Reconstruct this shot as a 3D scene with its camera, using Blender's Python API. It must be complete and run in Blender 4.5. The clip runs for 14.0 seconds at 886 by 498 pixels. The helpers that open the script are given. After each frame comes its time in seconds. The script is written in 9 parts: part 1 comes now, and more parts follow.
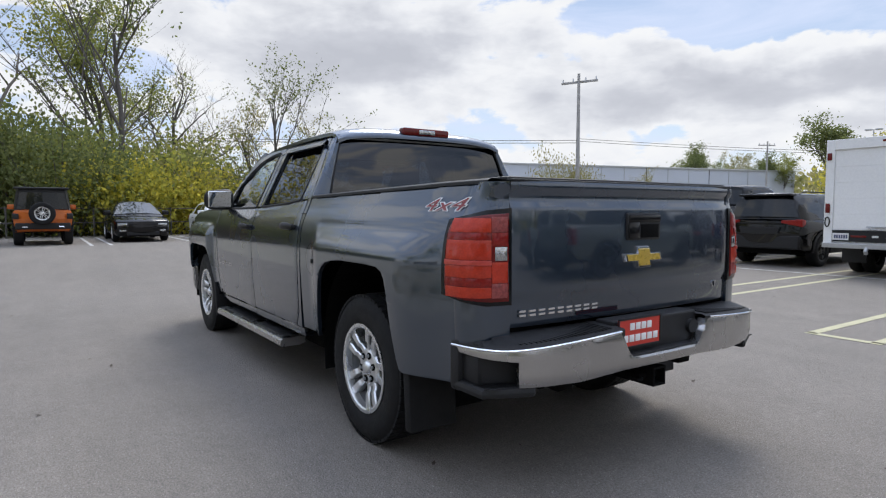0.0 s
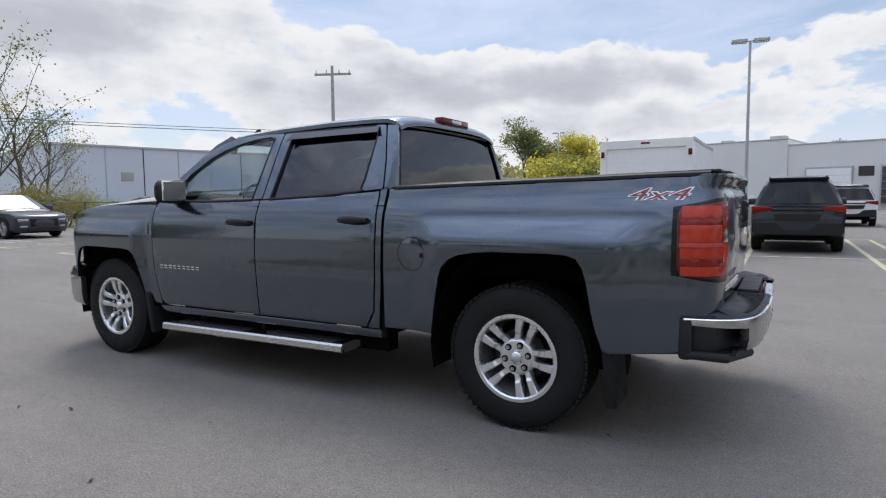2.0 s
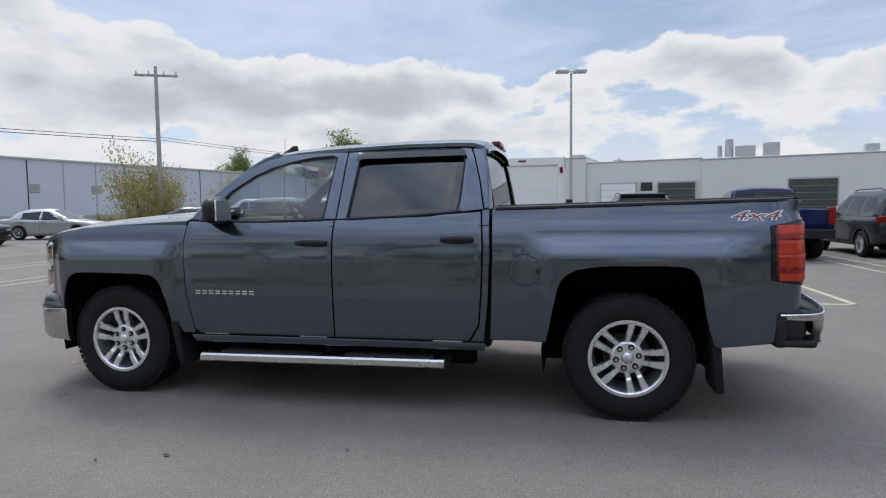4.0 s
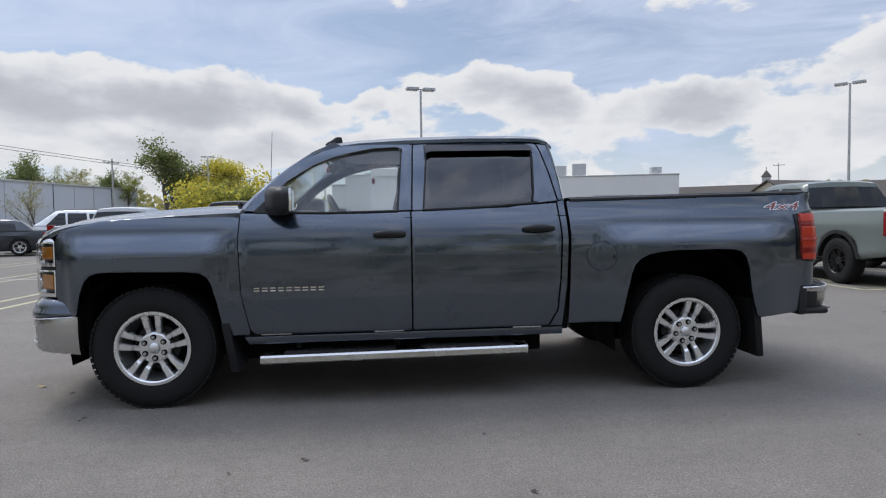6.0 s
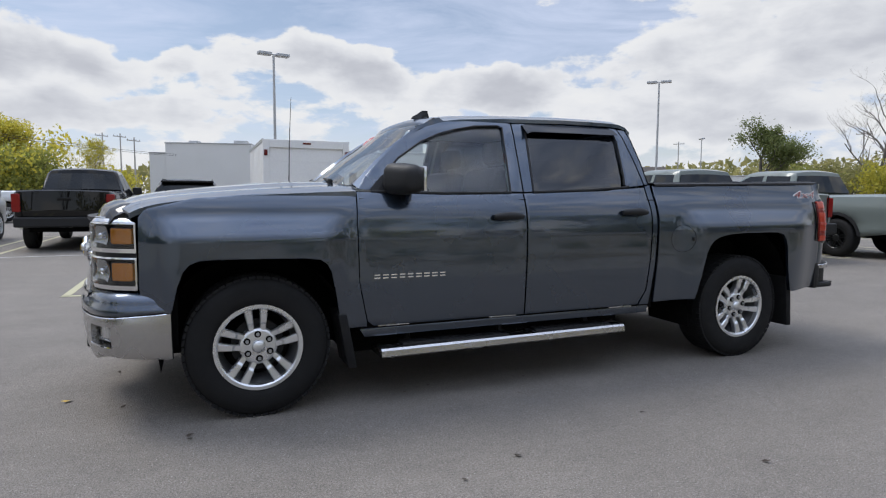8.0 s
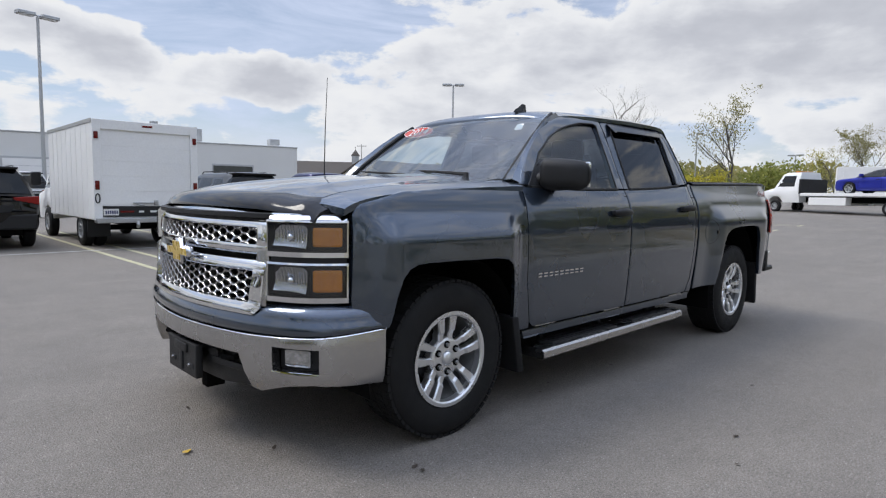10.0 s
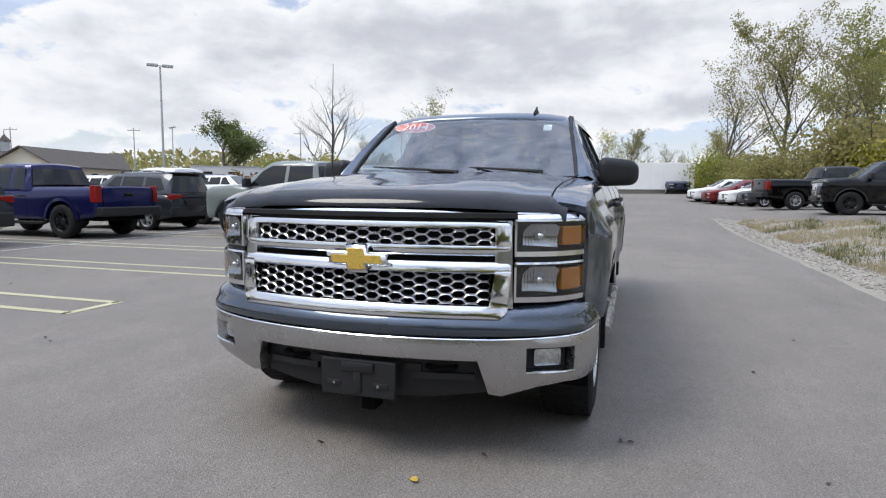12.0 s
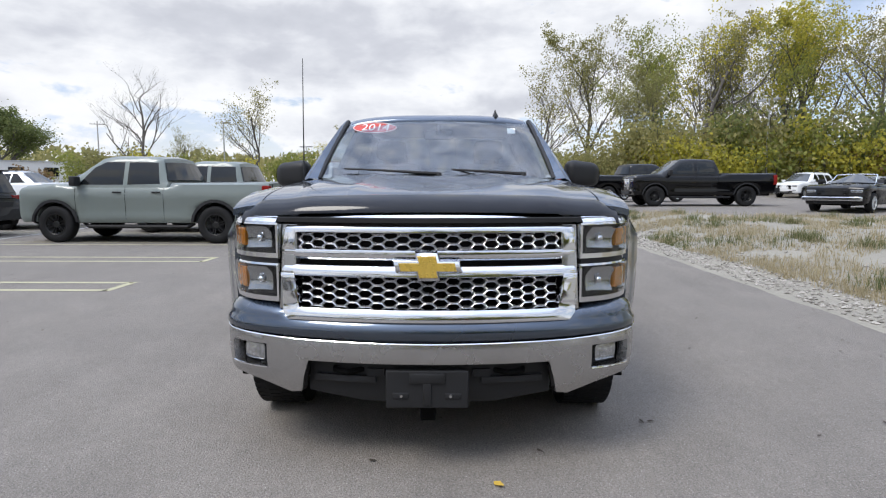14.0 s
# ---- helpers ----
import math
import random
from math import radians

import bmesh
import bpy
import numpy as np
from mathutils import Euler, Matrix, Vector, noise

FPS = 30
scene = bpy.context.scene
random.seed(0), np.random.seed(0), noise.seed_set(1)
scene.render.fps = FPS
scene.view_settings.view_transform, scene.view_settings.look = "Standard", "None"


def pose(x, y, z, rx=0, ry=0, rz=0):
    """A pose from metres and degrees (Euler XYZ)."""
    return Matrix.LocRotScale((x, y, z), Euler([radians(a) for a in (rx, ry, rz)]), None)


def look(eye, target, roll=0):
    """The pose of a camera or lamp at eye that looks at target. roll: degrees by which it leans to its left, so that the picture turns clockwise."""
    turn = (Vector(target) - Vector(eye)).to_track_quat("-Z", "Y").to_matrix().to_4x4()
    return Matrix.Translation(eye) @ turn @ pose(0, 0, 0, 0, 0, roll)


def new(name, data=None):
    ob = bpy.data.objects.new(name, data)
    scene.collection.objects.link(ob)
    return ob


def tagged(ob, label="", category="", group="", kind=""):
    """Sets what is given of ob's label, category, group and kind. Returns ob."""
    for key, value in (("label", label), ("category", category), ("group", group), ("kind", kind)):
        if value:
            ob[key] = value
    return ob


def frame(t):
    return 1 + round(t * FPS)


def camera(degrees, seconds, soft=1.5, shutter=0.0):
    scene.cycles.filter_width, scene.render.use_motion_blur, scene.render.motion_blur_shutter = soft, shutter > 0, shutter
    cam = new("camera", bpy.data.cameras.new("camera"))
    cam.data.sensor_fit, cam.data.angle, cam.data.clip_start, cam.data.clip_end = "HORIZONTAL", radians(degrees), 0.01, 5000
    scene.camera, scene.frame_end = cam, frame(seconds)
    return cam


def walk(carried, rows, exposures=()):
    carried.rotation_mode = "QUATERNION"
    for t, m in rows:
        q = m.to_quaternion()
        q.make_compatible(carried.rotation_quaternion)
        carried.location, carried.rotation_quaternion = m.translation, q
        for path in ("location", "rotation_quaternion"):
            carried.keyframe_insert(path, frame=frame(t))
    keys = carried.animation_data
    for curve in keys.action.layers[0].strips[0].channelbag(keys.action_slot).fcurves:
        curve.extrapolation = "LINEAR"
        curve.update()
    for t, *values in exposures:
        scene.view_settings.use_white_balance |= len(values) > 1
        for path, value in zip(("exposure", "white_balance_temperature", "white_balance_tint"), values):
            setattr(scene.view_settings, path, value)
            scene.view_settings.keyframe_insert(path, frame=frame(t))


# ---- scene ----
cam = camera(73.2, 14.0, 1.2)
PATH = [
    (0, (-2.9, 2.41, 1.265), (-1.247, 1.292, 1.133), -0.0),
    (0.5, (-2.577, 2.932, 1.277), (-1.08, 1.612, 1.145), -0.2),
    (1, (-2.138, 3.308, 1.271), (-0.812, 1.817, 1.134), -0.4),
    (1.5, (-1.705, 3.666, 1.256), (-0.552, 2.039, 1.109), -0.5),
    (2, (-1.256, 3.943, 1.269), (-0.266, 2.214, 1.105), -0.6),
    (2.5, (-0.849, 4.194, 1.293), (-0.007, 2.388, 1.117), -0.7),
    (3, (-0.467, 4.404, 1.334), (0.233, 2.539, 1.155), -0.7),
    (3.5, (-0.078, 4.579, 1.35), (0.487, 2.667, 1.189), -0.7),
    (3.7, (0.092, 4.683, 1.353), (0.599, 2.754, 1.203), -0.7),
    (5.8, (1.909, 4.996, 1.208), (1.792, 3.001, 1.128), -0.8),
    (6, (2.082, 5.005, 1.199), (1.907, 3.015, 1.111), -0.8),
    (6.5, (2.498, 4.909, 1.179), (2.177, 2.939, 1.062), -0.5),
    (7, (2.963, 4.736, 1.212), (2.501, 2.795, 1.07), -0.1),
    (7.5, (3.465, 4.622, 1.247), (2.863, 2.721, 1.085), 0.1),
    (8, (3.928, 4.421, 1.25), (3.179, 2.575, 1.077), 0.3),
    (8.2, (4.111, 4.35, 1.256), (3.299, 2.53, 1.082), 0.4),
    (10.3, (5.943, 2.782, 1.228), (4.473, 1.438, 1.042), 0.9),
    (10.5, (6.083, 2.586, 1.229), (4.553, 1.311, 1.04), 0.8),
    (11, (6.469, 2.123, 1.234), (4.794, 1.049, 1.034), 0.7),
    (11.5, (6.724, 1.637, 1.234), (4.922, 0.794, 1.032), 0.6),
    (12, (6.981, 1.147, 1.23), (5.084, 0.545, 1.033), 0.4),
    (12.5, (7.06, 0.653, 1.221), (5.106, 0.276, 1.027), 0.3),
    (13, (7.116, 0.275, 1.231), (5.136, 0.074, 1.036), 0.2),
    (13.5, (7.126, 0.142, 1.266), (5.138, 0.057, 1.063), 0.1),
    (14, (7.135, 0.1, 1.271), (5.146, 0.073, 1.061), -0.0),
]
walk(cam, [(t, look(e, g, r)) for t, e, g, r in PATH], [(0, 0.14), (3.5, 0.0), (6.5, -0.06), (8, -0.02), (10.5, 0.05), (11.5, 0.15), (14, 0.27)])

# ---------- world, sun ----------
SUN_AZ, SUN_EL = radians(-48), radians(54)
world = bpy.data.worlds.new("sky")
scene.world = world
world.use_nodes = True
wn, wl = world.node_tree.nodes, world.node_tree.links
wn.clear()


def wnode(kind, **vals):
    n = wn.new(kind)
    for k, v in vals.items():
        n.inputs[k].default_value = v
    return n


w_out = wn.new("ShaderNodeOutputWorld")
w_bg = wnode("ShaderNodeBackground", Strength=0.1)
w_sky = wn.new("ShaderNodeTexSky")
w_sky.sky_type = "NISHITA"
w_sky.sun_disc = False
w_sky.sun_elevation = SUN_EL
w_sky.sun_rotation = radians(90) - SUN_AZ
w_sky.air_density, w_sky.dust_density = 1.0, 0.6
# directions as azimuth (from the middle of the walk's sweep) and height, in tens of degrees
w_co = wn.new("ShaderNodeTexCoord")
w_sep = wn.new("ShaderNodeSeparateXYZ")
wl.new(w_co.outputs["Generated"], w_sep.inputs[0])


def wmath(op, a, b=None, c=None):
    n = wn.new("ShaderNodeMath")
    n.operation = op
    for i, v in enumerate((a, b, c)):
        if v is None:
            continue
        if isinstance(v, (int, float)):
            n.inputs[i].default_value = v
        else:
            wl.new(v, n.inputs[i])
    return n.outputs[0]


MID = radians(-106)
w_fwd = wmath("MULTIPLY_ADD", w_sep.outputs["X"], math.cos(MID), wmath("MULTIPLY", w_sep.outputs["Y"], math.sin(MID)))
w_lft = wmath("MULTIPLY_ADD", w_sep.outputs["X"], -math.sin(MID), wmath("MULTIPLY", w_sep.outputs["Y"], math.cos(MID)))
w_az = wmath("MULTIPLY", wmath("ARCTAN2", w_lft, w_fwd), 18 / math.pi)
w_el = wmath("MULTIPLY", wmath("ARCSINE", w_sep.outputs["Z"]), 18 / math.pi)


def wvec(x, y, z=0.0):
    n = wn.new("ShaderNodeCombineXYZ")
    for i, v in enumerate((x, y, z)):
        if isinstance(v, (int, float)):
            n.inputs[i].default_value = v
        else:
            wl.new(v, n.inputs[i])
    return n.outputs[0]


def wnoise(scale, detail, rough, dist, off, vec, stretch=(1, 1, 1)):
    m = wn.new("ShaderNodeMapping")
    m.inputs["Location"].default_value, m.inputs["Scale"].default_value = off, stretch
    wl.new(vec, m.inputs["Vector"])
    n = wnode("ShaderNodeTexNoise", Scale=scale, Detail=detail, Roughness=rough, Distortion=dist)
    wl.new(m.outputs[0], n.inputs["Vector"])
    return n.outputs["Fac"]


def wrange(v, a, b, c, d, kind="LINEAR"):
    n = wn.new("ShaderNodeMapRange")
    n.interpolation_type = kind
    for k, x in (("From Min", a), ("From Max", b), ("To Min", c), ("To Max", d)):
        n.inputs[k].default_value = x
    wl.new(v, n.inputs["Value"])
    return n.outputs[0]


def wramp(src, stops):
    r = wn.new("ShaderNodeValToRGB")
    r.color_ramp.elements[0].position, r.color_ramp.elements[0].color = stops[0][0], (*stops[0][1], 1)
    r.color_ramp.elements[1].position, r.color_ramp.elements[1].color = stops[-1][0], (*stops[-1][1], 1)
    for p, c in stops[1:-1]:
        e = r.color_ramp.elements.new(p)
        e.color = (*c, 1)
    wl.new(src, r.inputs[0])
    return r.outputs[0]


def wmix(fac, a, b, kind="MIX"):
    n = wn.new("ShaderNodeMixRGB")
    n.blend_type = kind
    for i, v in enumerate((fac, a, b)):
        if isinstance(v, float):
            n.inputs[i].default_value = v
        elif isinstance(v, tuple):
            n.inputs[i].default_value = (*v, 1)
        else:
            wl.new(v, n.inputs[i])
    return n.outputs[0]


# banks of cloud and gaps of blue: azimuth, height, half width, half height in degrees, weight
CLOUD_BANKS = [
    (80.6, 15.9, 16.7, 5.2, 0.42), (48.4, 8.8, 13.4, 3.3, 0.42), (42.2, 15.3, 6.4, 1.7, -0.35), (94.8, 14.9, 5.4, 4.0, 0.25),
    (51.6, 6.8, 2.8, 1.0, -0.3), (65.7, 3.8, 25.0, 2.1, 0.12), (79.7, 12.7, 13.5, 4.6, 0.5), (55.8, 11.4, 13.0, 3.8, 0.42),
    (32.5, 10.6, 13.2, 2.3, 0.36), (39.5, 16.9, 19.6, 2.8, -0.5), (19.7, 13.4, 4.6, 2.5, -0.35), (27.8, 6.7, 15.6, 1.7, 0.18),
    (77.8, 8.2, 11.1, 1.2, 0.16), (17.4, 11.6, 2.2, 1.7, 0.18), (32.3, 11.2, 10.4, 2.7, 0.42), (17.4, 11.5, 2.5, 1.9, 0.25),
    (3.4, 11.8, 7.4, 2.9, 0.36), (29.2, 6.6, 14.1, 2.1, 0.28), (-12.3, 9.6, 6.5, 1.9, 0.28), (-27.3, 7.6, 11.3, 3.6, 0.2),
    (12.3, 17.0, 25.1, 2.9, -0.42), (-15.2, 14.6, 12.4, 2.6, -0.3), (15.5, 6.8, 6.1, 2.5, 0.16), (-0.3, 11.2, 2.9, 2.5, 0.3),
    (-10.9, 9.9, 7.1, 2.1, 0.3), (-9.8, 14.1, 10.0, 1.8, -0.25), (-30.8, 11.0, 12.0, 4.0, 0.24), (-57.4, 12.4, 16.3, 5.2, 0.40),
    (-45.5, 8.3, 10.1, 2.0, 0.15), (-64.1, 5.8, 9.6, 2.3, 0.4), (-69.2, 13.7, 25.4, 4.6, 0.34), (-36.9, 12.9, 12.7, 3.9, 0.28),
    (-31.6, 10.8, 4.2, 1.1, -0.16), (-78.5, 7.3, 9.4, 1.5, 0.5), (-32.5, 6.3, 9.9, 1.8, 0.3), (-92.7, 10.8, 15.9, 5.2, 0.34),
]
w_dir = wvec(w_az, w_el)
w_bend = wvec(wmath("MULTIPLY_ADD", wmath("SUBTRACT", wnoise(1.1, 4, .55, 0, (4.2, 9.1, 0), w_dir), .5), 1.1, w_az),
              wmath("MULTIPLY_ADD", wmath("SUBTRACT", wnoise(1.3, 4, .55, 0, (8.7, 2.3, 0), w_dir), .5), .50, w_el))
w_sum = None
for az, el, wa, we, amp in CLOUD_BANKS:
    m = wn.new("ShaderNodeMapping")
    m.inputs["Scale"].default_value = (10 / wa, 10 / we, 1)
    m.inputs["Location"].default_value = (-az / wa, -el / we, 0)
    wl.new(w_bend, m.inputs["Vector"])
    ln = wn.new("ShaderNodeVectorMath"); ln.operation = "LENGTH"
    wl.new(m.outputs[0], ln.inputs[0])
    b = wrange(ln.outputs["Value"], 0.25, 1.35, amp, 0.0, "SMOOTHSTEP")
    w_sum = b if w_sum is None else wmath("ADD", w_sum, b)
# billows in the banks, and the same a little higher up, to tell lit tops from bases
w_bil = wnoise(1.25, 10, .58, .15, (3.1, 1.7, 0), w_dir, (1, 2.1, 1))
w_bil2 = wnoise(1.25, 5, .52, .15, (3.1, 1.7 + .26, 0), w_dir, (1, 2.1, 1))
# overhead, out of sight, an even broken deck
w_high = wrange(w_el, 2.4, 4.0, 0.0, -.02, "SMOOTHSTEP")
w_full = wmath("ADD", wmath("MULTIPLY_ADD", wmath("SUBTRACT", w_bil, .5), wrange(w_el, 2.2, 4.5, 1.6, .35, "SMOOTHSTEP"), w_sum), wmath("ADD", w_high, -.01))
cover = wrange(w_full, -.05, .11, 0.0, 1.0, "SMOOTHSTEP")
w_tops = wmath("MULTIPLY", wmath("SUBTRACT", w_bil, w_bil2), 1.1)
w_soft = wmath("MULTIPLY", wmath("SUBTRACT", wnoise(2.2, 7, .58, .3, (7.4, 2.2, 0), w_dir, (1, 2.4, 1)), .5), wrange(w_el, 2.2, 4.5, .6, .15))
w_thick = wmath("SUBTRACT", wmath("ADD", w_full, w_soft), w_tops)
shade = wramp(w_thick, [(0.0, (8.4, 8.5, 8.7)), (0.18, (8.0, 8.15, 8.5)), (0.38, (6.9, 7.1, 7.6)), (0.62, (5.6, 5.8, 6.4)), (0.9, (4.9, 5.1, 5.7))])
# thin high veil under the blue
veil = wrange(wnoise(.8, 8, .62, .9, (1.3, 5.1, 0), w_dir, (.6, 2.6, 1)), .34, .66, .28, .85)
w_pale = wmix(veil, w_sky.outputs[0], (6.5, 7.3, 9.3))
w_haze = wmix(wrange(w_el, 0.0, .75, .75, 0.0, "SMOOTHSTEP"), w_pale, (7.4, 7.6, 8.0))
w_all = wmix(cover, w_haze, shade)
# an overcast sky is brighter overhead than at the horizon
w_up = wrange(w_sep.outputs["Z"], 0.45, 0.95, 1.0, 3.1)
w_mul = wmix(1.0, w_all, w_up, "MULTIPLY")
wl.new(w_mul, w_bg.inputs["Color"])
wl.new(w_bg.outputs[0], w_out.inputs[0])

sun = new("sun", bpy.data.lights.new("sun", "SUN"))
sun.data.energy, sun.data.angle, sun.data.color = 1.9, radians(24), (1.0, 0.96, 0.9)
sun.matrix_world = look((math.cos(SUN_AZ) * 50, math.sin(SUN_AZ) * 50, math.tan(SUN_EL) * 50), (0, 0, 0))

# ---------- materials ----------
def mat(name, color, rough=0.5, metal=0.0, var=0.12, scale=8.0, fine=90.0, bump=0.0, coat=0.0, coat_rough=0.03, random=0.0, spec=0.5, transmission=0.0, ior=1.45, speck=0.0, tint=None, bump_scale=None, dirt=0.0):
    """A surface with colour variation at two scales, fine relief, and an even spread between alike pieces."""
    m = bpy.data.materials.new(name)
    m.use_nodes = True
    n, l = m.node_tree.nodes, m.node_tree.links
    b = n["Principled BSDF"]
    b.inputs["Roughness"].default_value = rough
    b.inputs["Metallic"].default_value = metal
    b.inputs["Coat Weight"].default_value = coat
    b.inputs["Coat Roughness"].default_value = coat_rough
    b.inputs["Specular IOR Level"].default_value = spec
    b.inputs["Transmission Weight"].default_value = transmission
    b.inputs["IOR"].default_value = ior
    co = n.new("ShaderNodeTexCoord")
    big = n.new("ShaderNodeTexNoise")
    big.inputs["Scale"].default_value, big.inputs["Detail"].default_value = scale, 5
    l.new(co.outputs["Object"], big.inputs["Vector"])
    small = n.new("ShaderNodeTexNoise")
    small.inputs["Scale"].default_value, small.inputs["Detail"].default_value = fine, 3
    l.new(co.outputs["Object"], small.inputs["Vector"])
    add = n.new("ShaderNodeMath"); add.operation = "ADD"
    l.new(big.outputs["Fac"], add.inputs[0]); l.new(small.outputs["Fac"], add.inputs[1])
    last = add.outputs[0]
    if random:
        info = n.new("ShaderNodeObjectInfo")
        mul = n.new("ShaderNodeMath"); mul.operation = "MULTIPLY_ADD"
        l.new(info.outputs["Random"], mul.inputs[0]); mul.inputs[1].default_value = random; l.new(last, mul.inputs[2])
        last = mul.outputs[0]
    ramp = n.new("ShaderNodeMapRange")
    ramp.inputs["From Min"].default_value, ramp.inputs["From Max"].default_value = 0.6, 1.4 + random
    ramp.inputs["To Min"].default_value, ramp.inputs["To Max"].default_value = 0.0, 1.0
    l.new(last, ramp.inputs["Value"])
    mix = n.new("ShaderNodeMixRGB")
    lo = [c * (1 - var) for c in color]
    hi = list(tint) if tint else [min(1.0, c * (1 + var)) for c in color]
    mix.inputs[1].default_value, mix.inputs[2].default_value = (*lo, 1), (*hi, 1)
    l.new(ramp.outputs[0], mix.inputs[0])
    l.new(mix.outputs[0], b.inputs["Base Color"])
    rr = n.new("ShaderNodeMapRange")
    rr.inputs["From Min"].default_value, rr.inputs["From Max"].default_value = 0.3, 0.7
    rr.inputs["To Min"].default_value, rr.inputs["To Max"].default_value = max(0.0, rough * 0.85), min(1.0, rough * 1.15)
    l.new(big.outputs["Fac"], rr.inputs["Value"])
    l.new(rr.outputs[0], b.inputs["Roughness"])
    if bump:
        bp = n.new("ShaderNodeBump")
        bp.inputs["Strength"].default_value, bp.inputs["Distance"].default_value = min(1.0, bump), 0.01
        src = small
        if bump_scale:
            src = n.new("ShaderNodeTexNoise")
            src.inputs["Scale"].default_value, src.inputs["Detail"].default_value = bump_scale, 4
            l.new(co.outputs["Object"], src.inputs["Vector"])
        l.new(src.outputs["Fac"], bp.inputs["Height"])
        l.new(bp.outputs[0], b.inputs["Normal"])
    return m


def paint(name, color, flake=0.35):
    return mat(name, color, rough=0.34, metal=flake, spec=0.25, var=0.05, scale=1.3, fine=400.0, coat=0.6, coat_rough=0.02)


def leafy(name, a, bcol, cut=0.5):
    """Leaves: colour by island, thin enough to let some light through."""
    m = bpy.data.materials.new(name)
    m.use_nodes = True
    n, l = m.node_tree.nodes, m.node_tree.links
    b = n["Principled BSDF"]
    geo, info = n.new("ShaderNodeNewGeometry"), n.new("ShaderNodeObjectInfo")
    add = n.new("ShaderNodeMath"); add.operation = "MULTIPLY_ADD"
    l.new(info.outputs["Random"], add.inputs[0]); add.inputs[1].default_value = 0.35
    l.new(geo.outputs["Random Per Island"], add.inputs[2])
    mr = n.new("ShaderNodeMapRange"); mr.inputs["From Max"].default_value = 1.35
    l.new(add.outputs[0], mr.inputs["Value"])
    mix = n.new("ShaderNodeMixRGB")
    mix.inputs[1].default_value, mix.inputs[2].default_value = (*a, 1), (*bcol, 1)
    l.new(mr.outputs[0], mix.inputs[0])
    l.new(mix.outputs[0], b.inputs["Base Color"])
    b.inputs["Roughness"].default_value = 0.55
    b.inputs["Specular IOR Level"].default_value = 0.25
    tr = n.new("ShaderNodeBsdfTranslucent")
    l.new(mix.outputs[0], tr.inputs["Color"])
    ms = n.new("ShaderNodeMixShader"); ms.inputs[0].default_value = 0.58
    l.new(b.outputs[0], ms.inputs[1]); l.new(tr.outputs[0], ms.inputs[2])
    l.new(ms.outputs[0], n["Material Output"].inputs[0])
    return m


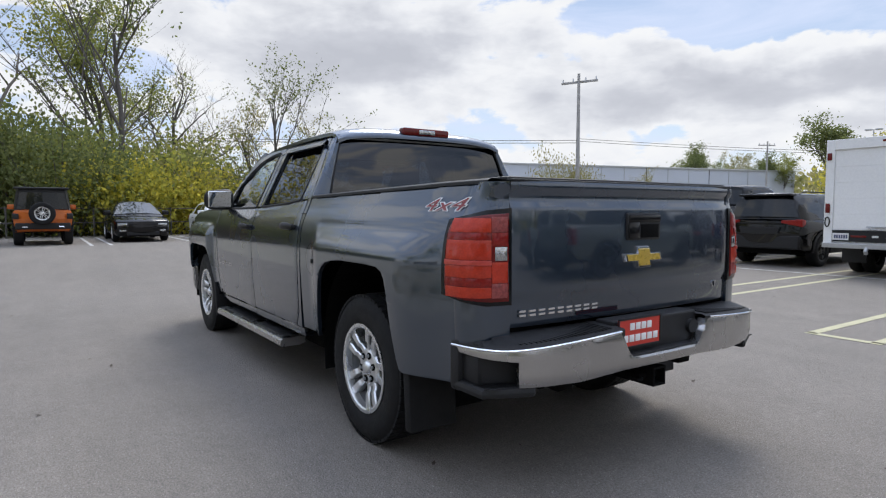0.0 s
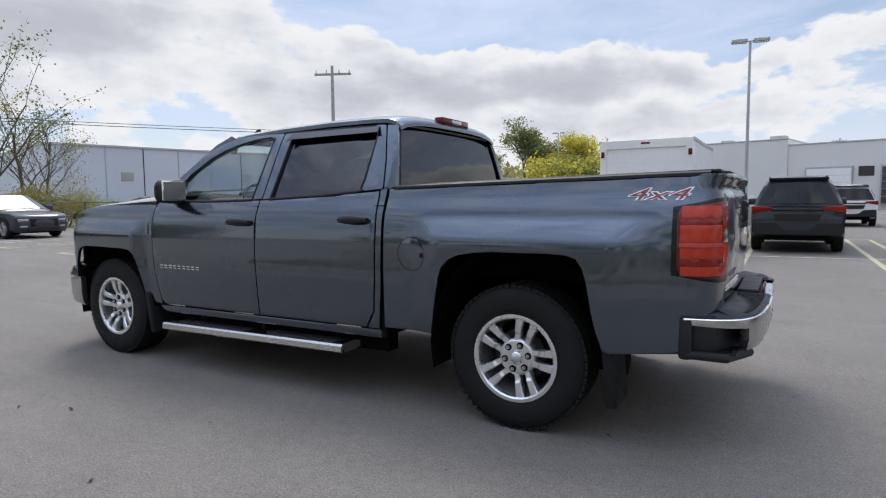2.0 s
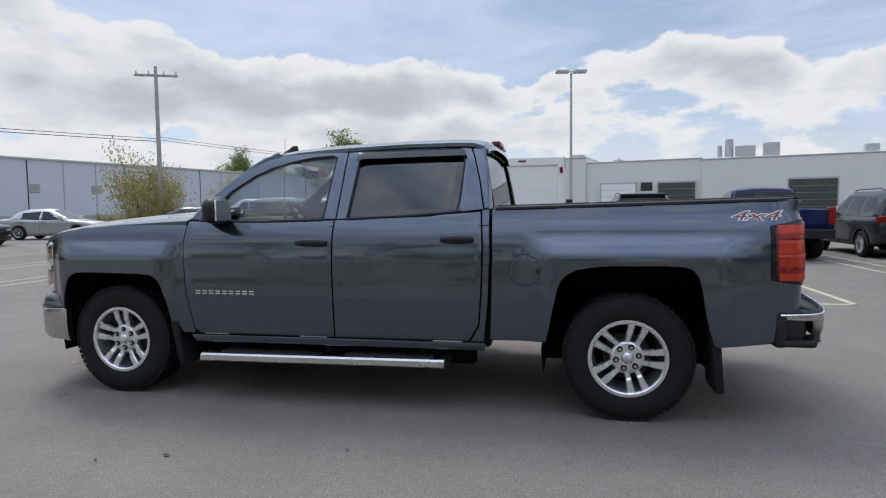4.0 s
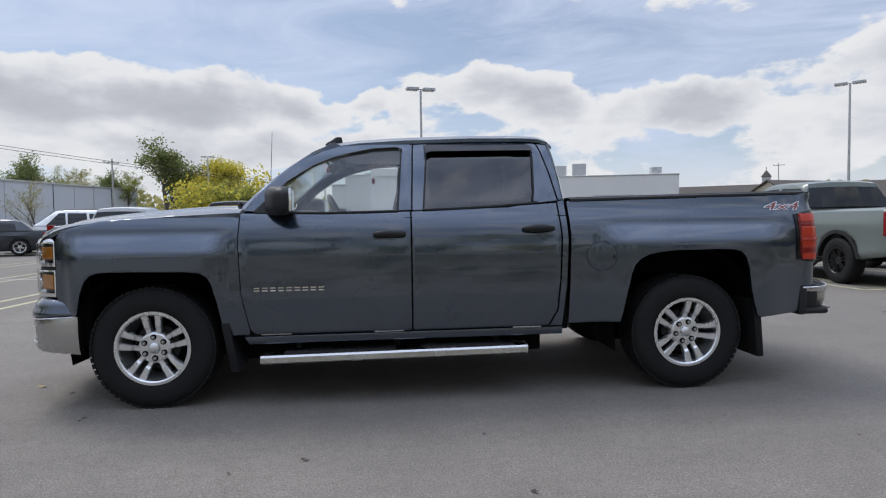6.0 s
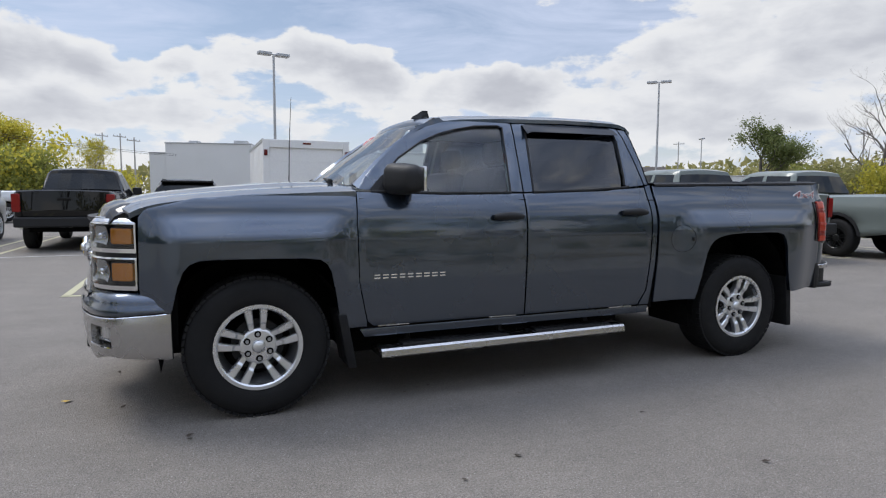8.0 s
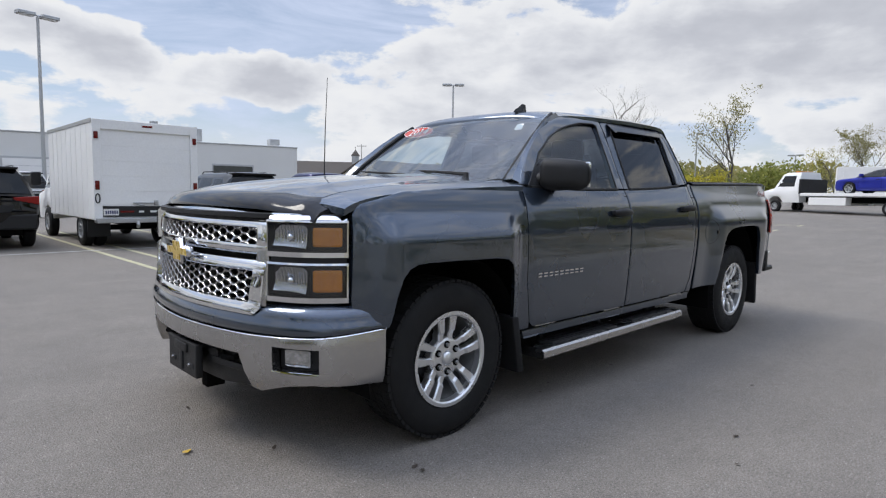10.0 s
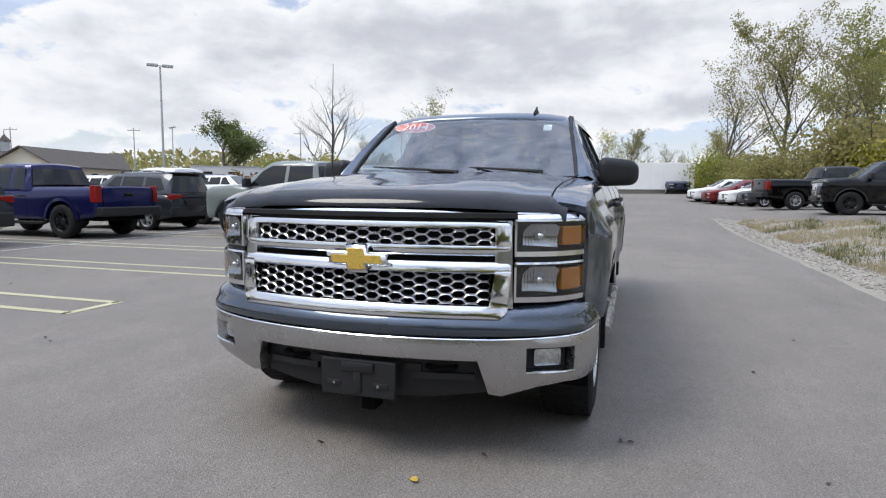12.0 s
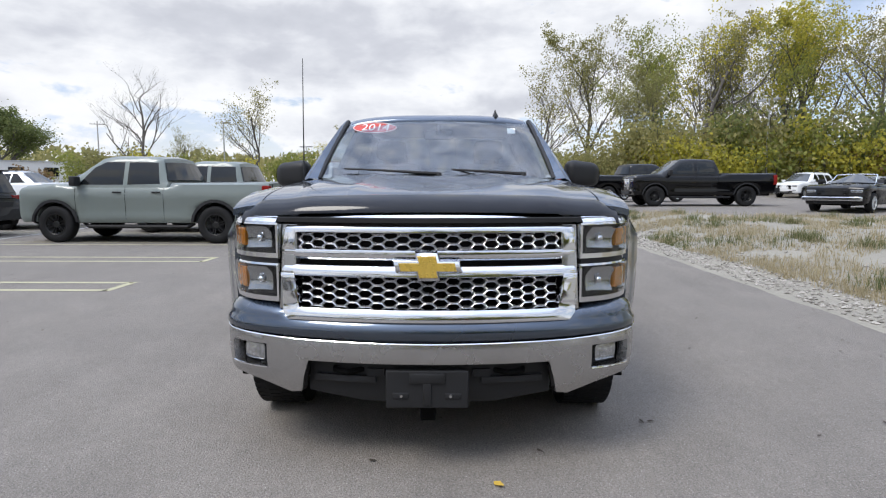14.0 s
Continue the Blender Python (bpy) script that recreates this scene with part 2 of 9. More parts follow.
def asphalt_mat():
    m = mat("asphalt", (0.188, 0.170, 0.149), rough=0.9, var=0.17, scale=0.35, fine=110.0, bump=0.8, spec=0.3)
    n, l = m.node_tree.nodes, m.node_tree.links
    b = n["Principled BSDF"]
    src = b.inputs["Base Color"].links[0].from_socket
    co = n.new("ShaderNodeTexCoord")
    # pale stone specks in the mix
    vo = n.new("ShaderNodeTexVoronoi"); vo.inputs["Scale"].default_value = 55.0
    l.new(co.outputs["Object"], vo.inputs["Vector"])
    r = n.new("ShaderNodeMapRange")
    r.inputs["From Min"].default_value, r.inputs["From Max"].default_value = 0.08, 0.15
    r.inputs["To Min"].default_value, r.inputs["To Max"].default_value = 0.85, 0.0
    l.new(vo.outputs["Distance"], r.inputs["Value"])
    mx = n.new("ShaderNodeMixRGB"); mx.inputs[2].default_value = (0.40, 0.385, 0.355, 1)
    l.new(r.outputs[0], mx.inputs[0]); l.new(src, mx.inputs[1])
    # dark pits where stones have come out
    v3 = n.new("ShaderNodeTexVoronoi"); v3.inputs["Scale"].default_value = 34.0
    l.new(co.outputs["Object"], v3.inputs["Vector"])
    r3 = n.new("ShaderNodeMapRange")
    r3.inputs["From Min"].default_value, r3.inputs["From Max"].default_value = 0.07, 0.16
    r3.inputs["To Min"].default_value, r3.inputs["To Max"].default_value = 0.6, 0.0
    l.new(v3.outputs["Distance"], r3.inputs["Value"])
    m3 = n.new("ShaderNodeMixRGB"); m3.inputs[2].default_value = (0.07, 0.064, 0.057, 1)
    l.new(r3.outputs[0], m3.inputs[0]); l.new(mx.outputs[0], m3.inputs[1])
    mx = m3
    # mottling a hand wide, and faint streaks along the driving lanes
    for sc, amt, st in ((240.0, 0.42, (1, 1, 1)), (85.0, 0.28, (1, 1, 1)), (16.0, 0.08, (1, 1, 1)), (2.2, 0.06, (1, 1, 1)), (1.0, 0.05, (0.25, 2.6, 1)), (0.22, 0.07, (1, 0.5, 1))):
        mp = n.new("ShaderNodeMapping"); mp.inputs["Scale"].default_value = st
        l.new(co.outputs["Object"], mp.inputs["Vector"])
        q = n.new("ShaderNodeTexNoise"); q.inputs["Scale"].default_value, q.inputs["Detail"].default_value = sc, 4
        l.new(mp.outputs[0], q.inputs["Vector"])
        qr = n.new("ShaderNodeMapRange")
        qr.inputs["From Min"].default_value, qr.inputs["From Max"].default_value = 0.3, 0.7
        qr.inputs["To Min"].default_value, qr.inputs["To Max"].default_value = 1 - amt, 1 + amt
        l.new(q.outputs["Fac"], qr.inputs["Value"])
        qm = n.new("ShaderNodeMixRGB"); qm.blend_type = "MULTIPLY"; qm.inputs[0].default_value = 1.0
        l.new(mx.outputs[0], qm.inputs[1]); l.new(qr.outputs[0], qm.inputs[2])
        mx = qm
    # oil stains and old wet marks
    ns = n.new("ShaderNodeTexNoise"); ns.inputs["Scale"].default_value, ns.inputs["Detail"].default_value = 1.1, 6
    l.new(co.outputs["Object"], ns.inputs["Vector"])
    r2 = n.new("ShaderNodeMapRange")
    r2.inputs["From Min"].default_value, r2.inputs["From Max"].default_value = 0.63, 0.75
    r2.inputs["To Min"].default_value, r2.inputs["To Max"].default_value = 0.0, 0.35
    l.new(ns.outputs["Fac"], r2.inputs["Value"])
    mx2 = n.new("ShaderNodeMixRGB"); mx2.inputs[2].default_value = (0.11, 0.108, 0.107, 1)
    l.new(r2.outputs[0], mx2.inputs[0]); l.new(mx.outputs[0], mx2.inputs[1])
    l.new(mx2.outputs[0], b.inputs["Base Color"])
    return m


M_ASPHALT = asphalt_mat()
M_LINE = mat("line_paint_yellow", (0.42, 0.395, 0.255), rough=0.8, var=0.25, scale=3, fine=60, bump=0.3)
M_LINEW = mat("line_paint_white", (0.42, 0.42, 0.4), rough=0.8, var=0.25, scale=3, fine=60, bump=0.3)
M_SOIL = mat("dry_soil", (0.25, 0.232, 0.19), rough=0.95, var=0.22, scale=0.6, fine=26, bump=0.9)
M_GRAVEL = mat("gravel_stone", (0.32, 0.31, 0.295), rough=0.9, var=0.35, scale=3, fine=40, bump=0.5, random=0.6)
g_n, g_l = M_GRAVEL.node_tree.nodes, M_GRAVEL.node_tree.links
g_geo, g_mix = g_n.new("ShaderNodeNewGeometry"), g_n.new("ShaderNodeMixRGB")
g_mix.inputs[1].default_value, g_mix.inputs[2].default_value = (0.17, 0.155, 0.13, 1), (0.42, 0.39, 0.345, 1)
g_l.new(g_geo.outputs["Random Per Island"], g_mix.inputs[0])
g_l.new(g_mix.outputs[0], g_n["Principled BSDF"].inputs["Base Color"])
M_GRASS = leafy("dry_grass", (0.46, 0.38, 0.24), (0.33, 0.285, 0.165))
M_WEED = leafy("green_weed", (0.10, 0.12, 0.045), (0.20, 0.20, 0.085))
M_CONC = mat("pale_concrete", (0.36, 0.35, 0.32), rough=0.9, var=0.15, scale=2, fine=50, bump=0.4)
M_TYRE = mat("tyre_rubber", (0.010, 0.010, 0.0105), rough=0.72, var=0.25, scale=12, fine=160, bump=0.25, spec=0.32)
M_BLACK = mat("black_plastic", (0.017, 0.017, 0.018), rough=0.5, spec=0.35, var=0.15, scale=10, fine=220, bump=0.15)
M_GLOSSB = mat("gloss_black_plastic", (0.006, 0.006, 0.007), rough=0.14, var=0.1, scale=4, fine=200, spec=0.35)
# near-black for hidden parts; shade of gaps and hollows is in the colour
M_DARK = mat("dark_parts_and_shade", (0.005, 0.005, 0.005), spec=0.1, rough=0.9, var=0.3, scale=5, fine=40)
M_ALLOY = mat("alloy_silver", (0.72, 0.73, 0.74), rough=0.29, metal=0.85, var=0.06, scale=6, fine=200, coat=0.4)
M_ALLOYB = mat("alloy_black", (0.02, 0.02, 0.02), rough=0.35, metal=0.4, var=0.1, scale=6, fine=200, coat=0.3)
M_ALLOYD = mat("brake_dark_grey", (0.016, 0.016, 0.017), rough=0.4, metal=0.6, var=0.1, scale=6, fine=200)
M_ALLOYW = mat("alloy_inner_barrel", (0.30, 0.305, 0.31), rough=0.42, metal=0.7, var=0.12, scale=6, fine=120)
M_CHROME = mat("chrome", (0.76, 0.77, 0.79), rough=0.09, metal=1.0, var=0.03, scale=3, fine=100)
M_SATIN = mat("satin_metal", (0.48, 0.475, 0.475), rough=0.26, metal=1.0, var=0.05, scale=4, fine=260, bump=0.03)
M_GLASS = mat("tinted_window_glass", (0.010, 0.012, 0.013), rough=0.03, var=0.1, scale=2, fine=30, spec=0.5)
# paler base than the side glass stands in for reflected sky
M_SCREEN = mat("sky_pale_windscreen_glass", (0.05, 0.055, 0.058), rough=0.03, var=0.25, scale=1.5, fine=20, spec=1.0)
M_REDL = mat("red_lamp_lens", (0.42, 0.036, 0.017), rough=0.10, var=0.25, scale=20, fine=120, spec=0.45)
M_REDP = mat("dull_red_lens", (0.22, 0.012, 0.010), rough=0.12, var=0.25, scale=20, fine=120, spec=0.4)
M_AMBER = mat("amber_lamp_lens", (0.44, 0.16, 0.016), rough=0.12, var=0.2, scale=30, fine=120, coat=1.0)
M_LAMPC = mat("clear_lamp_reflector", (0.42, 0.43, 0.44), rough=0.14, metal=0.85, var=0.45, scale=30, fine=60, coat=1.0)
M_PLATE = mat("plate_white", (0.7, 0.7, 0.68), rough=0.5, var=0.05)
M_WHITE = mat("white_paint_panel", (0.80, 0.80, 0.79), rough=0.45, var=0.06, scale=0.8, fine=30)
M_GALV = mat("galvanised_steel", (0.45, 0.46, 0.47), rough=0.45, metal=0.8, var=0.12, scale=2, fine=30)
M_WOODP = mat("weathered_pole_wood", (0.36, 0.35, 0.335), rough=0.9, var=0.25, scale=4, fine=30, bump=0.5)
M_BARK = mat("bark", (0.10, 0.09, 0.08), rough=0.95, var=0.3, scale=3, fine=25, bump=0.8)
M_WIRE = mat("black_cable", (0.02, 0.02, 0.02), rough=0.7)
LEAF = {
    "green": leafy("leaf_green", (0.144, 0.180, 0.046), (0.372, 0.372, 0.096)),
    "dark": leafy("leaf_dark_green", (0.096, 0.126, 0.043), (0.228, 0.252, 0.090)),
    "yellow": leafy("leaf_yellow", (0.300, 0.312, 0.054), (0.660, 0.552, 0.084)),
    "olive": leafy("leaf_olive", (0.180, 0.186, 0.072), (0.408, 0.360, 0.144)),
    "rust": leafy("leaf_rust", (0.15, 0.095, 0.045), (0.28, 0.19, 0.085)),
}

# ---------- mesh helpers ----------
def smooth(me, angle=38):
    me.shade_smooth()
    me.set_sharp_from_angle(angle=radians(angle))


def mesh_of(name, bm, material, angle=38, flat=False):
    me = bpy.data.meshes.new(name)
    bm.to_mesh(me)
    bm.free()
    for mm in (material if isinstance(material, (list, tuple)) else (material,)):
        me.materials.append(mm)
    if not flat:
        smooth(me, angle)
        if len(me.polygons) < 200:
            for q in me.polygons:
                if q.area > 0.02:
                    q.use_smooth = False
        if "surface_normal" in me.attributes:
            data = me.attributes["surface_normal"].data
            made = [Vector(d.vector) for d in data]
            keep = [Vector(c.vector) for c in me.corner_normals]
            for q in me.polygons:
                ids = [me.loops[i].vertex_index for i in q.loop_indices]
                if sum(1 for i in ids if made[i].length > .5) >= 2:
                    for i, k in zip(q.loop_indices, ids):
                        if made[k].length > .5:
                            keep[i] = made[k]
            me.normals_split_custom_set([tuple(k) for k in keep])
            me.attributes.remove(me.attributes["surface_normal"])
    return me


def part(name, bm, material, parent=None, label="", m=None, angle=38, flat=False):
    """Links a bmesh, or a finished mesh, as one mesh object under its thing or part."""
    me = bm if isinstance(bm, bpy.types.Mesh) else mesh_of(name, bm, material, angle, flat)
    ob = new(name, me)
    if parent is not None:
        ob.parent = parent
    if m is not None:
        ob.matrix_local = m
    if label:
        tagged(ob, label)
    return ob


def box(bm, x0, x1, y0, y1, z0, z1, bevel=0.0, m=None, segs=2):
    c = bmesh.ops.create_cube(bm, size=1.0)
    vs = c["verts"]
    for v in vs:
        v.co = Vector(((x0 + x1) / 2 + v.co.x * (x1 - x0), (y0 + y1) / 2 + v.co.y * (y1 - y0), (z0 + z1) / 2 + v.co.z * (z1 - z0)))
        if m is not None:
            v.co = m @ v.co
    if bevel:
        es = list({e for v in vs for e in v.link_edges})
        bmesh.ops.bevel(bm, geom=es, offset=bevel, segments=segs, affect="EDGES", profile=0.5)
    return bm


def tube(bm, pts, radii, n=8, caps=True):
    """A tapered tube along a line of points."""
    rings = []
    for i, p in enumerate(pts):
        p = Vector(p)
        d = (Vector(pts[min(i + 1, len(pts) - 1)]) - Vector(pts[max(i - 1, 0)])).normalized()
        a = d.orthogonal().normalized() if i == 0 else (rings_a - d * rings_a.dot(d)).normalized()
        rings_a = a
        b = d.cross(a)
        r = radii[i] if isinstance(radii, (list, tuple)) else radii
        rings.append([bm.verts.new(p + (a * math.cos(2 * math.pi * k / n) + b * math.sin(2 * math.pi * k / n)) * r) for k in range(n)])
    for q, w in zip(rings, rings[1:]):
        for k in range(n):
            bm.faces.new((q[k], q[(k + 1) % n], w[(k + 1) % n], w[k]))
    if caps:
        bm.faces.new(rings[0][::-1])
        bm.faces.new(rings[-1])
    return bm


def revolve(bm, prof, n=40, axis="y", closed=False):
    """Revolves (radius, along) pairs round an axis through the origin."""
    rings = []
    for k in range(n):
        a = 2 * math.pi * k / n
        c, s = math.cos(a), math.sin(a)
        rings.append([bm.verts.new((r * c, t, r * s) if axis == "y" else (r * c, r * s, t)) for r, t in prof])
    m = len(prof)
    for k in range(n):
        p, q = rings[k], rings[(k + 1) % n]
        for i in range(m if closed else m - 1):
            j = (i + 1) % m
            if axis == "y":
                bm.faces.new((p[i], q[i], q[j], p[j]))
            else:
                bm.faces.new((p[i], p[j], q[j], q[i]))
    return bm


def poly_dist(p, poly):
    best = 1e9
    for i in range(len(poly)):
        ax, ay = poly[i]
        bx, by = poly[(i + 1) % len(poly)]
        dx, dy = bx - ax, by - ay
        t = max(0.0, min(1.0, ((p[0] - ax) * dx + (p[1] - ay) * dy) / (dx * dx + dy * dy + 1e-12)))
        best = min(best, math.hypot(p[0] - ax - t * dx, p[1] - ay - t * dy))
    return best


def grid_face(poly, step, insets=()):
    """A polygon in (x, z), cut into a grid; returns the bmesh (y = 0)."""
    bm = bmesh.new()
    f = bm.faces.new([bm.verts.new((x, 0, z)) for x, z in poly])
    for t in insets:
        big = max(bm.faces, key=lambda q: q.calc_area())
        bmesh.ops.inset_region(bm, faces=[big], thickness=t, use_even_offset=True)
    xs, zs = [p[0] for p in poly], [p[1] for p in poly]
    sx, sz = step
    k = math.floor(min(xs) / sx) + 1
    while k * sx < max(xs):
        bmesh.ops.bisect_plane(bm, geom=bm.verts[:] + bm.edges[:] + bm.faces[:], dist=0.0005, plane_co=(k * sx, 0, 0), plane_no=(1, 0, 0))
        k += 1
    k = math.floor(min(zs) / sz) + 1
    while k * sz < max(zs):
        bmesh.ops.bisect_plane(bm, geom=bm.verts[:] + bm.edges[:] + bm.faces[:], dist=0.0005, plane_co=(0, 0, k * sz), plane_no=(0, 0, 1))
        k += 1
    return bm


def panel(poly, yfun, side=1, step=(0.12, 0.06), depth=0.025, edge=0.006, lift=0.0):
    """A body panel: a polygon in (x, z) laid on the surface y = yfun(x, z), with rounded, turned-in edges."""
    bm = grid_face(poly, step, (edge,))
    for v in bm.verts:
        d = poly_dist((v.co.x, v.co.z), poly)
        v.co.y = yfun(v.co.x, v.co.z) + lift - (edge * 0.8 if d < edge * 0.4 else 0.0)
    lay_n = bm.verts.layers.float_vector.new("surface_normal")
    for v in bm.verts:
        if poly_dist((v.co.x, v.co.z), poly) >= edge * 0.4:
            x, z, q = v.co.x, v.co.z, 0.022
            nv = Vector((-(yfun(x + q, z) - yfun(x - q, z)) / (2 * q), 1.0, -(yfun(x, z + q) - yfun(x, z - q)) / (2 * q))).normalized()
            v[lay_n] = Vector((nv.x, nv.y * side, nv.z))
    rim = [e for e in bm.edges if e.is_boundary]
    r = bmesh.ops.extrude_edge_only(bm, edges=rim)
    for g in r["geom"]:
        if isinstance(g, bmesh.types.BMVert):
            g.co.y -= depth
    for v in bm.verts:
        v.co.y *= side
    bmesh.ops.recalc_face_normals(bm, faces=bm.faces[:])
    mid = max(bm.faces, key=lambda f: f.calc_area())
    if mid.normal.y * side < 0:
        bmesh.ops.reverse_faces(bm, faces=bm.faces[:])
    return bm


def slab(poly, wfun, step=(0.25, 0.12), r=0.05, crown=0.02, across=6):
    """A solid between both sides of a vehicle: outline poly in (x, z), half width wfun(x, z), edges rounded by r, top crowned."""
    bm = grid_face(poly, step, (r * 0.3, r * 0.7))
    area = sum((poly[i][0] * poly[(i + 1) % len(poly)][1] - poly[(i + 1) % len(poly)][0] * poly[i][1]) for i in range(len(poly)))
    for v in bm.verts:
        d = min(r, poly_dist((v.co.x, v.co.z), poly))
        v.co.y = wfun(v.co.x, v.co.z) - r * (1 - math.sqrt(max(0.0, 1 - (1 - d / r) ** 2)))
    left, rim = bm.verts[:], [e for e in bm.edges if e.is_boundary]
    pairs = [(e.verts[0], e.verts[1]) for e in rim]
    faces = [tuple(f.verts) for f in bm.faces]
    other = {v: bm.verts.new((v.co.x, -v.co.y, v.co.z)) for v in left}
    for vs in faces:
        bm.faces.new([other[v] for v in reversed(vs)])
    rows = {}
    for a, b in pairs:
        for v in (a, b):
            if v not in rows:
                row = [v]
                for k in range(1, across):
                    t = 1 - 2 * k / across
                    row.append(bm.verts.new((v.co.x, v.co.y * t, v.co.z + crown * (1 - t * t))))
                rows[v] = row + [other[v]]
    for a, b in pairs:
        for k in range(across):
            bm.faces.new((rows[a][k], rows[b][k], rows[b][k + 1], rows[a][k + 1]))
    bmesh.ops.recalc_face_normals(bm, faces=bm.faces[:])
    return bm


def arch(cx, r, z0, n=11, cz=0.37):
    """Points of a wheel opening from the rear foot over the top to the front foot, going forward."""
    out = []
    a0 = math.asin(max(-1, min(1, (z0 - cz) / r)))
    for k in range(n):
        a = math.pi - a0 - (math.pi - 2 * a0) * k / (n - 1)
        out.append((cx + r * math.cos(a), cz + r * math.sin(a)))
    return out


def lerp_list(pts):
    """A piecewise smooth function through (t, value) pairs."""
    ts, vs = [p[0] for p in pts], [p[1] for p in pts]

    def f(t):
        return float(np.interp(t, ts, vs))
    return f


def curve_list(pts):
    """A smooth function through (t, value) pairs, without overshoot."""
    ts, vs = [p[0] for p in pts], [p[1] for p in pts]
    sl = [(vs[i + 1] - vs[i]) / (ts[i + 1] - ts[i]) for i in range(len(ts) - 1)]
    tg_ = [sl[0]] + [0.0 if p * q <= 0 else 2 * p * q / (p + q) for p, q in zip(sl, sl[1:])] + [sl[-1]]

    def f(t):
        t = min(max(t, ts[0]), ts[-1])
        i = min(len(ts) - 2, max(k for k in range(len(ts)) if ts[k] <= t))
        h = ts[i + 1] - ts[i]
        u = (t - ts[i]) / h
        return (2 * u ** 3 - 3 * u ** 2 + 1) * vs[i] + (u ** 3 - 2 * u ** 2 + u) * h * tg_[i] + (3 * u ** 2 - 2 * u ** 3) * vs[i + 1] + (u ** 3 - u ** 2) * h * tg_[i + 1]
    return f


def sstep(a, b, t):
    u = max(0.0, min(1.0, (t - a) / (b - a)))
    return u * u * (3 - 2 * u)


def gz(x, y):
    """Height of the ground: level round the truck, rising gently away from it."""
    z = 0.45 * sstep(-10, -30, x) + 0.6 * sstep(-31, -48, x) + 0.4 * sstep(-60, -140, x)
    z += 0.34 * sstep(4.2, 9, y) * (1 - sstep(-14, -30, x)) * sstep(20, -2, x)
    z += 0.12 * sstep(10, 19, x)
    return z

# ---------- ground, lot, markings ----------
GRASS_EDGE = [(-18.5, 4.1), (-14.0, 4.0), (-6.0, 3.95), (2.0, 3.85), (14.0, 3.8)]
GRASS_POLY = GRASS_EDGE + [(19.5, 6.0), (19.5, 34.0), (-5.0, 34.0), (-9.0, 22.0), (-9.4, 14.0), (-11.0, 8.6), (-14.5, 6.0)]


def inside(p, poly):
    x, y = p
    c = False
    for i in range(len(poly)):
        (x0, y0), (x1, y1) = poly[i], poly[i - 1]
        if (y0 > y) != (y1 > y) and x < (x1 - x0) * (y - y0) / (y1 - y0) + x0:
            c = not c
    return c


def sheet(name, xs, ys, zfun, material, keep=None):
    bm = bmesh.new()
    vs = {}
    for i, x in enumerate(xs):
        for j, y in enumerate(ys):
            vs[i, j] = bm.verts.new((x, y, zfun(x, y)))
    for i in range(len(xs) - 1):
        for j in range(len(ys) - 1):
            if keep is None or keep((xs[i] + xs[i + 1]) / 2, (ys[j] + ys[j + 1]) / 2):
                bm.faces.new((vs[i, j], vs[i + 1, j], vs[i + 1, j + 1], vs[i, j + 1]))
    for v in [v for v in bm.verts if not v.link_faces]:
        bm.verts.remove(v)
    return part(name, bm, material, angle=60)


def spread(a, b, n, far):
    near = list(np.linspace(a, b, n))
    return sorted([-far, -far / 2, -far / 5, a - 60] + near + [b + 60, far / 5, far / 2, far])


ground = tagged(sheet("ground", spread(-150, 60, 90, 2600), spread(-120, 70, 80, 2600), lambda x, y: gz(x, y) - 0.04, M_SOIL), "dry soil and verge beyond the paved lot", "ground", kind="structure")
lot = tagged(sheet("road", list(np.linspace(-75, 27, 137)), list(np.linspace(-70, 34, 130)), gz, M_ASPHALT), "grey worn asphalt parking lot with pale specks", "asphalt", kind="structure")


def lay(name, p, q, width, material, label, lift=0.004, parent=None):
    """A painted stripe between two ground points."""
    bm = bmesh.new()
    p, q = Vector(p), Vector(q)
    d = (q - p).normalized()
    s = Vector((-d.y, d.x)) * width / 2
    n = max(1, int((q - p).length / 1.5))
    prev = None
    for k in range(n + 1):
        c = p.lerp(q, k / n)
        cur = [bm.verts.new((c.x + s.x * t, c.y + s.y * t, gz(c.x, c.y) + lift)) for t in (-1, 1)]
        if prev:
            bm.faces.new((prev[1], prev[0], cur[0], cur[1]))
        prev = cur
    return bm


STALLS = [8.2, 5.22, 2.3, -0.3, -3.1, -5.95, -8.85, -11.7, -14.6, -17.5, -20.4]
for i, x in enumerate(STALLS + [11.1, 14.0, 17.0]):
    bm = bmesh.new()
    for a, b in (((x - 0.29, -4.1), (x - 0.29, -16.8)), ((x + 0.29, -4.1), (x + 0.29, -16.8)), ((x - 0.34, -4.1), (x + 0.34, -4.1)), ((x - 0.34, -16.8), (x + 0.34, -16.8))):
        t = lay("", a, b, 0.10, M_LINE, "")
        me = bpy.data.meshes.new("tmp")
        t.to_mesh(me)
        t.free()
        bm.from_mesh(me)
        bpy.data.meshes.remove(me)
    tagged(part("parking_line", bm, M_LINE, flat=True), "faded yellow hairpin stall line on asphalt", "road marking", "stall lines", "structure")
tagged(part("parking_line", lay("", (12, -9.6), (-22, -11.6), 0.10, M_LINEW, "", 0.006), M_LINEW, flat=True), "faded pale cross line between two stall rows", "road marking", kind="structure")
for y in (5.4, 4.9, 1.05, 0.5, -2.1, -2.6, -5.2, -5.7, -8.2, -8.7, -11.2, -11.7, -14.4, -14.9, -17.5):
    tagged(part("parking_line", lay("", (18.9, y), (24.9, y), 0.10, M_LINEW, ""), M_LINEW, flat=True), "faded white stall line on asphalt", "road marking", "white stall lines", "structure")
